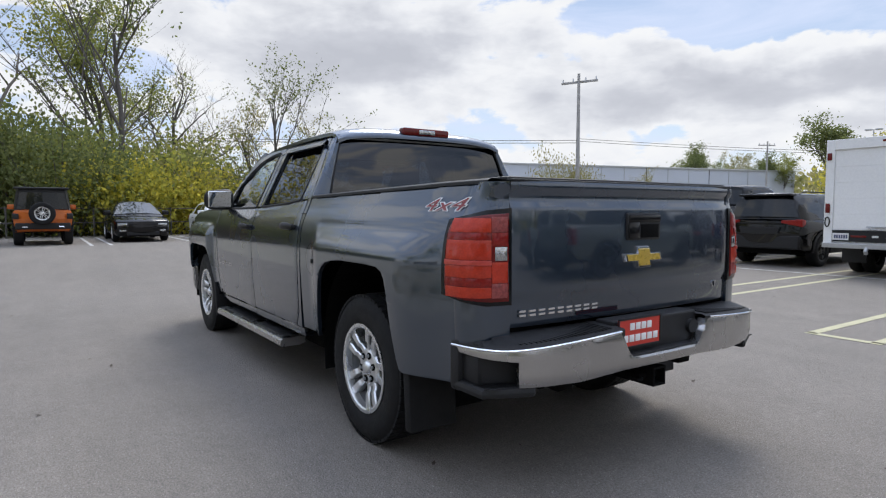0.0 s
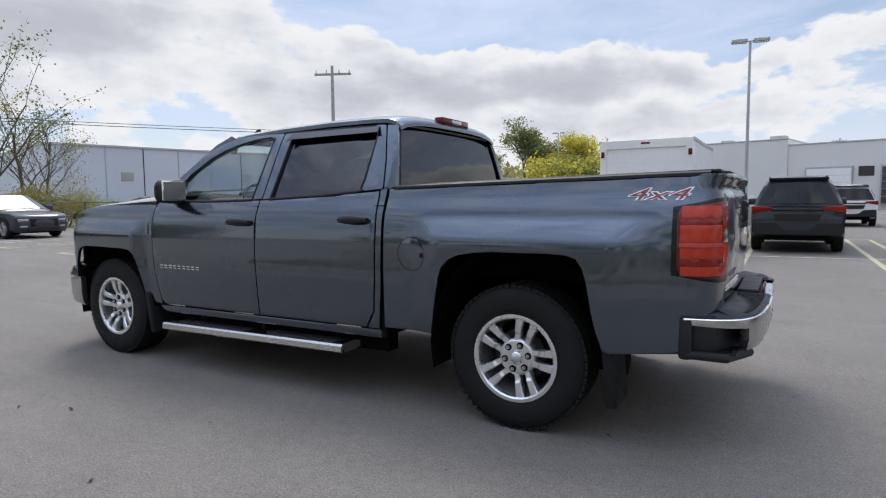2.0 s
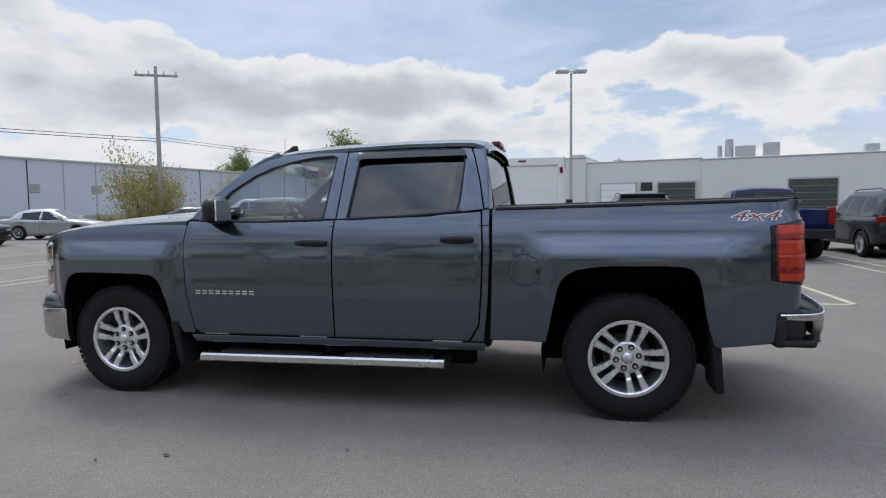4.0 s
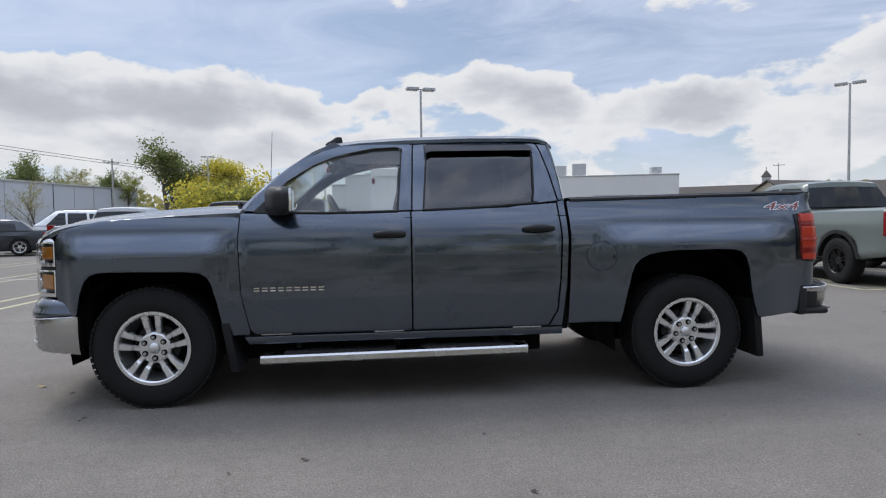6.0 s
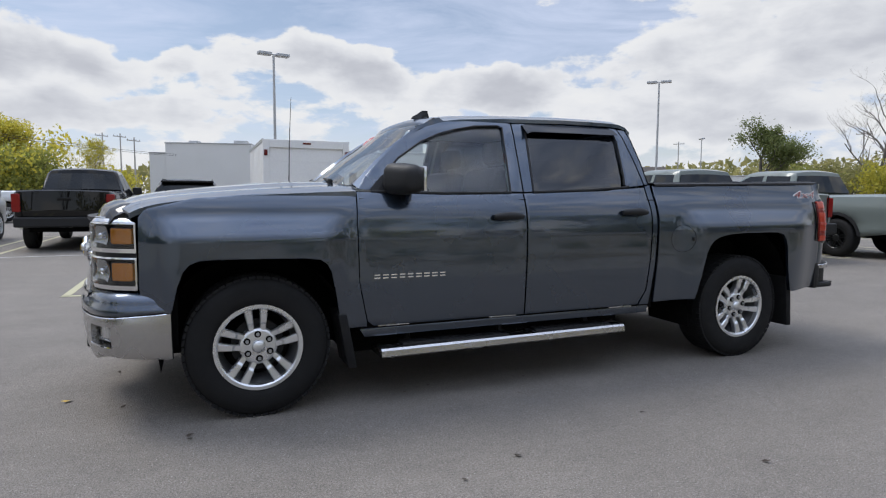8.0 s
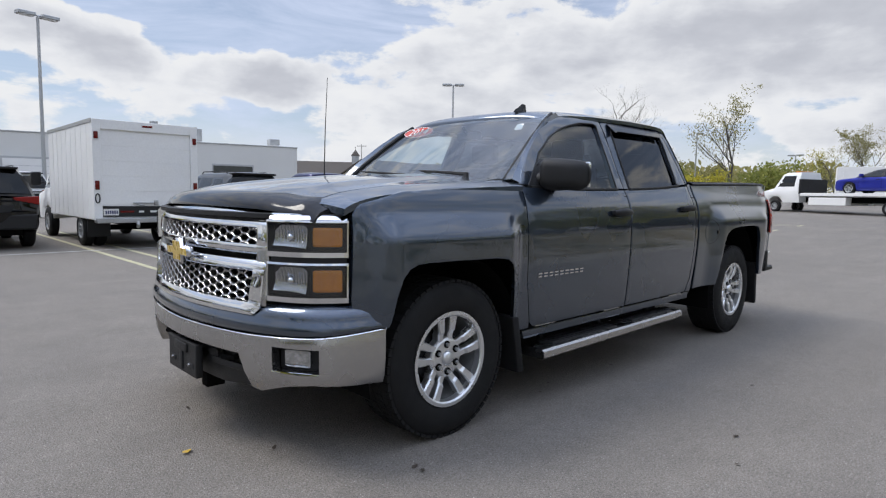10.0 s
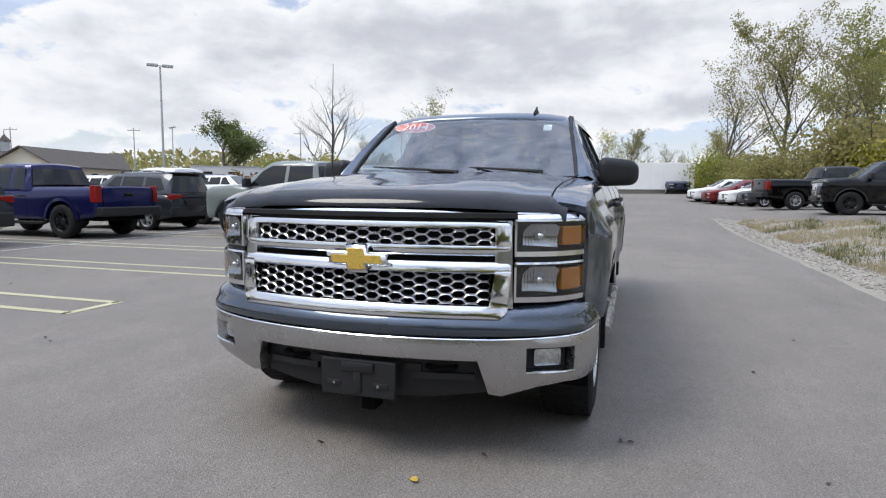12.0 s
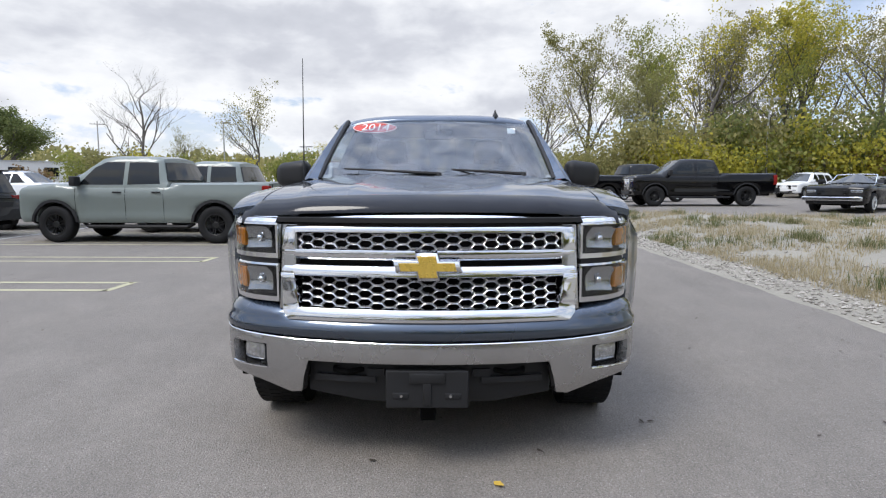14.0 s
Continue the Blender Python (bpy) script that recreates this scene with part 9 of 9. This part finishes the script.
# ---------- poles and wires ----------
def lamp_post(x, y, h, turn, heads=2, label="tall grey steel lamp post with flat twin heads"):
    root = tagged(new("lamp_post"), label, "lamp post", "lot lamps")
    root.matrix_world = pose(x, y, gz(x, y), 0, 0, turn)
    bm = bmesh.new()
    bmesh.ops.create_cone(bm, cap_ends=True, segments=18, radius1=.30, radius2=.28, depth=.8, matrix=Matrix.Translation((0, 0, .4)))
    part("footing", bm, M_CONC, root)
    bm = bmesh.new()
    tube(bm, [(0, 0, .8), (0, 0, h - .1)], [.085, .055], 10)
    part("pole", bm, M_GALV, root)
    for s in ((1, -1) if heads == 2 else (1,)):
        bm = bmesh.new()
        box(bm, .12 if s > 0 else -.78, .78 if s > 0 else -.12, -.20, .20, h - .10, h + .04, .02)
        hd = part("lamp_head", bm, M_GALV, root)
        bm = bmesh.new()
        box(bm, .18 if s > 0 else -.72, .72 if s > 0 else -.18, -.16, .16, h - .115, h - .098, .004)
        part("lens", bm, M_PLATE, hd)
    bm = bmesh.new()
    tube(bm, [(-.15, 0, h - .04), (.15, 0, h - .04)], .035, 8)
    part("bracket", bm, M_GALV, root)


lamp_post(.34, -27.1, 8.35, 12)
lamp_post(-25.0, -28.2, 8.72, 135)
lamp_post(-57, -56, 8.0, 60)
lamp_post(-54, -23.0, 6.6, 60, 1, "grey steel lamp post with one flat head")
lamp_post(-38.5, 23.8, 7.0, 30, 2, "wooden-toned lot lamp post near the trees")
lamp_post(-66, -17.5, 5.0, 75, 2)
lamp_post(24, -70, 9.5, 10)


def utility_pole(x, y, h, turn, arms=1):
    root = tagged(new("utility_pole"), "weathered wooden utility pole with a crossarm", "utility pole", "utility poles")
    root.matrix_world = pose(x, y, gz(x, y), 0, 0, turn)
    bm = bmesh.new()
    tube(bm, [(0, 0, -.2), (0, 0, h * .5), (0, 0, h)], [.15, .12, .085], 10)
    part("pole", bm, M_WOODP, root)
    for k in range(arms):
        bm = bmesh.new()
        box(bm, -1.15, 1.15, -.17, -.07, h - .55 - k * 1.0, h - .42 - k * 1.0, .01)
        ar = part("crossarm", bm, M_WOODP, root)
        for xx in (-1.05, -.4, .4, 1.05):
            bm = bmesh.new()
            bmesh.ops.create_cone(bm, cap_ends=True, segments=8, radius1=.05, radius2=.03, depth=.2, matrix=Matrix.Translation((xx, -.12, h - .32 - k * 1.0)))
            part("insulator", bm, M_GALV, ar)


utility_pole(23.4, -25.5, 9.5, 25)
for x, y, h in ((58, 9, 9), (13, -98, 10), (15.5, -104, 11), (18, -104, 11), (5, -110, 10.5), (-9, -118, 11), (-82, -118, 12), (-90, -95, 12), (-95, -60, 11), (36, -72, 9.5)):
    utility_pole(x, y, h, 30 + x)


def wire(a, b, sag, r=.014):
    bm = bmesh.new()
    a, b = Vector(a), Vector(b)
    tube(bm, [a.lerp(b, k / 16) - Vector((0, 0, sag * 4 * (k / 16) * (1 - k / 16))) for k in range(17)], r, 5)
    tagged(part("overhead_cable", bm, M_WIRE), "black overhead cable between poles", "cable", "overhead cables")


for dz, rr in ((0, .020), (.16, .017)):
    wire((23.4, -25.5, 5.4 + dz), (58, 9, 7.3 + dz), .30, rr)
    wire((23.4, -25.5, 5.5 + dz), (6, -66, 5.5 + dz), .45, .014)
M_FENCE = mat("weathered_dark_steel", (0.10, 0.095, 0.09), rough=0.6, metal=0.4, var=0.2, scale=3, fine=40)
# rail fence by the trees
for k in range(9):
    bm = bmesh.new()
    y = 9.5 - k * 3
    tube(bm, [(26.2, y, gz(26, y) - .1), (26.2, y, gz(26, y) + 1.25)], .035, 8)
    tagged(part("fence_post", bm, M_FENCE), "thin grey steel fence post", "fence", "fence posts")
for dz in (.6, 1.2):
    bm = bmesh.new()
    tube(bm, [(26.2, 9.5, .12 + dz), (26.2, -14.5, .12 + dz)], .022, 6)
    tagged(part("fence_rail", bm, M_FENCE), "thin grey steel fence rail", "fence", "fence rails")

# ---------- trees ----------
class Plant:
    def __init__(self, seed):
        self.r = random.Random(seed)
        self.bv, self.bf, self.lv, self.lf = [], [], [], []

    def limb(self, pts, radii, n=6):
        base = len(self.bv)
        a = None
        for i, p in enumerate(pts):
            d = (pts[min(i + 1, len(pts) - 1)] - pts[max(i - 1, 0)]).normalized()
            a = d.orthogonal().normalized() if a is None else (a - d * a.dot(d)).normalized()
            b = d.cross(a)
            for k in range(n):
                q = p + (a * math.cos(2 * math.pi * k / n) + b * math.sin(2 * math.pi * k / n)) * radii[i]
                self.bv.append(tuple(q))
        for i in range(len(pts) - 1):
            for k in range(n):
                self.bf.append((base + i * n + k, base + i * n + (k + 1) % n, base + (i + 1) * n + (k + 1) % n, base + (i + 1) * n + k))

    def leaf(self, p, s):
        r = self.r
        d = Vector((r.gauss(0, 1), r.gauss(0, 1), r.gauss(0, .7))).normalized()
        e = d.orthogonal().normalized()
        e.rotate(Matrix.Rotation(r.random() * 6.28, 3, d))
        f = d.cross(e)
        s *= .6 + .8 * r.random()
        i = len(self.lv)
        self.lv += [tuple(p - e * s * .5), tuple(p + f * s * .32), tuple(p + e * s * .5), tuple(p - f * s * .32)]
        self.lf.append((i, i + 1, i + 2, i + 3))

    def grow(self, p, d, length, rad, level, top, leaves, size, gnarl=.25, up=.15, split=3, fuzz=.30):
        r = self.r
        n = 6 if level == 0 else 5
        pts, radii = [p.copy()], [rad]
        q = p.copy()
        for k in range(n):
            d = (d + Vector((r.gauss(0, gnarl), r.gauss(0, gnarl), r.gauss(0, gnarl) * .6 + up * .3)) * .5).normalized()
            q = q + d * length / n
            pts.append(q.copy())
            radii.append(rad * (1 - .55 * (k + 1) / n))
        self.limb(pts, radii, 7 if level == 0 else (5 if level < 3 else 3))
        if level >= top - 1:
            for k in range(leaves):
                c = pts[r.randint(1, n)] if r.random() < .55 else pts[-1]
                self.leaf(c + Vector((r.gauss(0, 1), r.gauss(0, 1), r.gauss(0, .8))) * length * fuzz, size)
        if level < top:
            kids = (split + (1 if r.random() < .4 else 0)) if level else split * 3
            for k in range(kids):
                t = .35 + .65 * (k + r.random() * .6) / kids if level > 0 else .16 + .84 * (k + r.random() * .5) / kids
                i = min(n, max(1, int(t * n + .5)))
                a = r.random() * 6.28
                side = Vector((math.cos(a), math.sin(a), .25 + .4 * r.random()))
                nd = (d * (.60 if level else .75) + side * .68).normalized()
                self.grow(pts[i], nd, length * (.52 + .2 * r.random()) * (1 if level else .98 - .62 * max(0, t - .28)), radii[i] * .62, level + 1, top, leaves, size, gnarl, up, split, fuzz)

    def meshes(self, leafm, name="tree"):
        tm = bpy.data.meshes.new(name + "_trunk")
        tm.from_pydata(self.bv, [], self.bf)
        tm.materials.append(M_BARK)
        tm.shade_smooth()
        cm = None
        if self.lv:
            cm = bpy.data.meshes.new(name + "_crown")
            cm.from_pydata(self.lv, [], self.lf)
            cm.materials.append(leafm)
        return tm, cm


def plant_tree(seed, h, rad, top, leaves, size, leafm, split=3, gnarl=.25, fuzz=.30):
    p = Plant(seed)
    p.grow(Vector((0, 0, -.1)), Vector((0, 0, 1)), h * .78, rad, 0, top, leaves, size, gnarl, .25, split, fuzz)
    return p.meshes(leafm)


def plant_shrub(seed, w, h, n, size, leafm, stems=9):
    p = Plant(seed)
    r = p.r
    for k in range(stems):
        a = r.random() * 6.28
        rr = w * .5 * r.random() ** .6
        d = Vector((math.cos(a) * .5, math.sin(a) * .5, 1)).normalized()
        q = Vector((math.cos(a) * rr * .5, math.sin(a) * rr * .5, -.05))
        hh = h * (.6 + .45 * r.random()) * (1 - .35 * rr / (w * .5))
        pts = [q + d * hh * t + Vector((r.gauss(0, .08), r.gauss(0, .08), 0)) * t for t in (0, .33, .66, 1)]
        p.limb(pts, [.045, .035, .02, .008], 5)
        for j in range(n // stems):
            t = r.random() ** .7
            c = pts[0].lerp(pts[-1], .12 + .88 * t)
            s = w * .20 * (1.15 - .6 * t)
            p.leaf(c + Vector((r.gauss(0, s), r.gauss(0, s), r.gauss(0, s * .55))), size)
    return p.meshes(leafm, "shrub")


TREES = {
    "olive": plant_tree(11, 15, .20, 3, 85, .165, LEAF["olive"], 3, .25, .13),
    "green": plant_tree(12, 15, .24, 3, 84, .19, LEAF["green"], 3, .25, .16),
    "yellow": plant_tree(13, 14, .22, 3, 80, .19, LEAF["yellow"], 3, .25, .16),
    "sparse": plant_tree(14, 13, .17, 3, 9, .20, LEAF["dark"], 3, .2, .14),
    "pale": plant_tree(15, 11, .16, 3, 18, .18, LEAF["olive"], 3, .22, .17),
    "bare": plant_tree(16, 13, .20, 4, 0, .2, LEAF["olive"], 3, .3),
    "bare_gold": plant_tree(17, 15, .20, 4, 4, .24, LEAF["yellow"], 3, .32, .2),
    "oak": plant_tree(18, 12, .35, 3, 90, .30, LEAF["dark"], 3, .28),
    "gold_oak": plant_tree(19, 12, .35, 3, 70, .30, LEAF["yellow"], 3, .28),
}
SHRUBS = {
    "olive": plant_shrub(21, 5.0, 5.2, 11000, .14, LEAF["olive"], 20),
    "yellow": plant_shrub(22, 4.4, 4.4, 9000, .15, LEAF["yellow"], 18),
    "green": plant_shrub(23, 4.5, 4.6, 10000, .14, LEAF["green"], 18),
    "dark": plant_shrub(24, 5.0, 6.0, 11000, .15, LEAF["dark"], 20),
    "rust": plant_shrub(25, 4.0, 3.4, 3000, .20, LEAF["rust"], 11),
}
TREE_LABEL = {"olive": "tall tree with olive autumn leaves", "green": "tall tree with full green leaves", "yellow": "tall tree with yellow-green leaves", "sparse": "slender tree with few dark leaves", "pale": "small tree with thin pale leaves", "bare": "bare tree with forking branches", "bare_gold": "bare-limbed tree with a few gold leaves", "oak": "broad dark green oak tree", "gold_oak": "broad oak tree turning gold"}


def tree(kind, x, y, scale=1.0, turn=None, z=1.0):
    tm, cm = TREES[kind]
    root = tagged(new("tree"), TREE_LABEL[kind], "tree", "trees round the lot")
    root.matrix_world = pose(x, y, gz(x, y), 0, 0, rng.random() * 360 if turn is None else turn) @ Matrix.Diagonal((scale, scale, scale * z, 1))
    part("trunk", tm, None, root)
    if cm:
        part("crown", cm, None, root)


FAR_SHRUBS = {k: plant_shrub(sd, w, h, n // 4, sz * 1.9, LEAF[k], 9) for k, sd, w, h, n, sz in (("olive", 31, 5.0, 5.2, 11000, .14), ("yellow", 32, 4.4, 4.4, 9000, .15), ("green", 33, 4.5, 4.6, 10000, .14), ("dark", 34, 5.0, 6.0, 11000, .15), ("rust", 35, 4.0, 3.4, 3000, .17))}
MID_SHRUBS = {k: plant_shrub(sd, w, h, n // 2, sz * 1.35, LEAF[k], 14) for k, sd, w, h, n, sz in (("olive", 31, 5.0, 5.2, 11000, .14), ("yellow", 32, 4.4, 4.4, 9000, .15), ("green", 33, 4.5, 4.6, 10000, .14), ("dark", 34, 5.0, 6.0, 11000, .15), ("rust", 35, 4.0, 3.4, 3000, .17))}


def shrub(kind, x, y, scale=1.0, z=1.0):
    d = math.hypot(x - 3, y - 2)
    tm, cm = (FAR_SHRUBS if (d > 54 and scale < 1.6) or (y > 38 and x > -34) else MID_SHRUBS if d > 36 else SHRUBS)[kind]
    root = tagged(new("shrub"), "dense %s shrub at the lot's edge" % {"olive": "olive-brown", "yellow": "yellow", "green": "green", "dark": "dark green", "rust": "rust-brown"}[kind], "shrub", "shrubs round the lot")
    root.matrix_world = pose(x, y, gz(x, y), 0, 0, rng.random() * 360) @ Matrix.Diagonal((scale, scale, scale * z, 1))
    part("branchwork", tm, None, root)
    part("leaves", cm, None, root)


rng = random.Random(77)
# by the row of parked cars
shrub("green", 30.0, 5.6, 1.2, 1.35)
shrub("dark", 31.6, 3.4, 1.25, 1.25)
shrub("green", 31.2, .8, 1.15, 1.3)
shrub("olive", 31.4, 8.0, 1.4, 1.5)
for kd, x, y, s in (("green", 29.5, 8.8, 1.4), ("dark", 28.6, 1.6, 1.1), ("yellow", 28.8, -.9, 1.15), ("yellow", 29.0, -3.3, 1.05), ("green", 31.0, -1.7, 1.55), ("olive", 30.5, -4.8, 1.1), ("dark", 31.5, -6.2, .8), ("green", 30, -8.2, .5), ("yellow", 31, -10.2, .6), ("olive", 30.5, -12.4, .55), ("green", 31, -14.6, .45), ("rust", 31.5, -17.2, .5), ("green", 31.5, -20.5, .4), ("olive", 30, 12, 1.4), ("green", 30, 16, 1.5), ("rust", 28.0, 6.8, .9), ("dark", 33, -3, 1.2), ("olive", 32, 20, 1.5)):
    shrub(kd, x, y, s)
for kd, x, y, s in (("bare_gold", 34.0, 3.4, 1.1), ("sparse", 31.0, -1.2, 1.0), ("olive", 38, 8, .55), ("green", 40, -1, .8), ("bare", 36, -4.2, .75), ("sparse", 30.8, -8.9, .68), ("pale", 31.5, -11.5, .55), ("pale", 32, -8.0, .6), ("olive", 38, 14, .7), ("yellow", 40, 9, .75), ("sparse", 33, -13.5, .45)):
    tree(kd, x, y, s)
# along the far side of the upper lot
for kd, x, y, s in (("olive", -44, 14.5, .62), ("bare_gold", -43, 19.5, .95), ("olive", -46, 22, .90), ("green", -43, 28.5, .86), ("yellow", -44.5, 31.0, 1.0), ("olive", -42, 36, .95), ("bare_gold", -39, 40, 1.05), ("green", -36, 44, 1.0), ("bare", -41, 24, .7), ("olive", -49, 25, .6), ("pale", -52, 9, .9), ("olive", -57, 14, 1.0), ("green", -50, 20, .9)):
    tree(kd, x, y, s)
for kd, x, y, s in (("yellow", -39.5, 17.5, 1.3), ("olive", -42, 13.5, 1.35), ("olive", -41.5, 16.5, 1.6), ("dark", -42.5, 20.0, 1.5), ("yellow", -39, 21.5, 1.2), ("green", -40.5, 24.5, 1.7), ("olive", -41.5, 27, 1.8), ("yellow", -39, 29.5, 1.5), ("dark", -41, 31, 1.6), ("rust", -38, 33, 1.5), ("green", -38.5, 35.5, 1.8), ("dark", -39, 38, 1.7), ("olive", -35, 39.5, 1.8), ("green", -46, 8.5, 1.0), ("yellow", -49, 6.5, .7), ("olive", -43, 9.5, .9), ("rust", -40, 15, .9), ("green", -33, 43, 1.4)):
    shrub(kd, x, y, s)
for k in range(7):
    a = -30 + k * 9.5
    tree(("olive", "green", "yellow", "bare_gold")[k % 4], a, 44 + rng.random() * 7, .9 + .25 * rng.random())
    shrub(("olive", "green", "yellow", "rust")[(k * 3) % 4], a + 2, 39 + rng.random() * 3, 1.2 + .3 * rng.random())
# beyond the white trailer and the far lot
for kd, x, y, s, z in (("oak", -77, -63, 1.0, .82), ("oak", 33, -82, 1.05, .82), ("gold_oak", 26.5, -85, 1.05, .80), ("oak", 39, -78, .62, .9), ("oak", 48, -76, .8, .85)):
    tree(kd, x, y, s, None, z)
for k in range(15):
    tree(("pale", "bare_gold", "olive", "bare", "pale")[k % 5], -66 - rng.random() * 10, -16 + k * 2.3, .36 + .12 * rng.random())
for kd, x, y, s in (("bare", -53, -31, .88), ("pale", -54, -19.5, .82), ("pale", -56, -28.5, .5), ("green", 38, -78, .5), ("yellow", 15, -75, .5), ("pale", 22, -30.5, .3), ("olive", 45, -84, .6), ("bare", 8, -84, .5), ("green", 19, -62, .32)):
    tree(kd, x, y, s)
for kd, x, y, s in (("yellow", 20.3, -63, 1.9), ("green", 20.8, -63.5, 1.7), ("green", 18.6, -61, .9), ("yellow", 14, -73, 1.3), ("yellow", -52, -29.5, 1.0), ("olive", -53, -34, 1.0), ("green", -54, -26, .9), ("green", -55, -38, 1.0), ("yellow", -53, -21.5, .8), ("green", -54, -16.5, 1.0), ("olive", -55, -23.5, .9), ("rust", -56, -44, .9), ("green", 23.0, -27.5, .45), ("olive", 25.5, -29, .35), ("olive", 55, -30, .5)):
    shrub(kd, x, y, s)
shrub("olive", 23.9, -25.0, .62, 1.75)


def far_woods():
    p = Plant(9)
    r = p.r
    for k in range(30000):
        a = radians(-222 + 236 * r.random())
        d = 185 + 90 * r.random()
        h = (9 + 6 * noise.noise((math.cos(a) * 9, math.sin(a) * 9, 0))) * r.random() ** .6
        x, y = d * math.cos(a), d * math.sin(a)
        p.leaf(Vector((x, y, gz(x, y) + .2 + h)), 2.0)
    me = bpy.data.meshes.new("far_woods")
    me.from_pydata(p.lv, [], p.lf)
    me.materials.append(LEAF["olive"])
    tagged(new("far_woods", me), "distant olive and rust woods along the horizon", "woods", kind="stuff")


far_woods()
for k in range(10):
    shrub(("green", "olive", "yellow")[k % 3], 41.5 + .2426 * (3 + k * 3.2) - .97 * 3.9, -58 + .9701 * (3 + k * 3.2) + .243 * 3.9, .24 + .08 * rng.random(), 1.0)
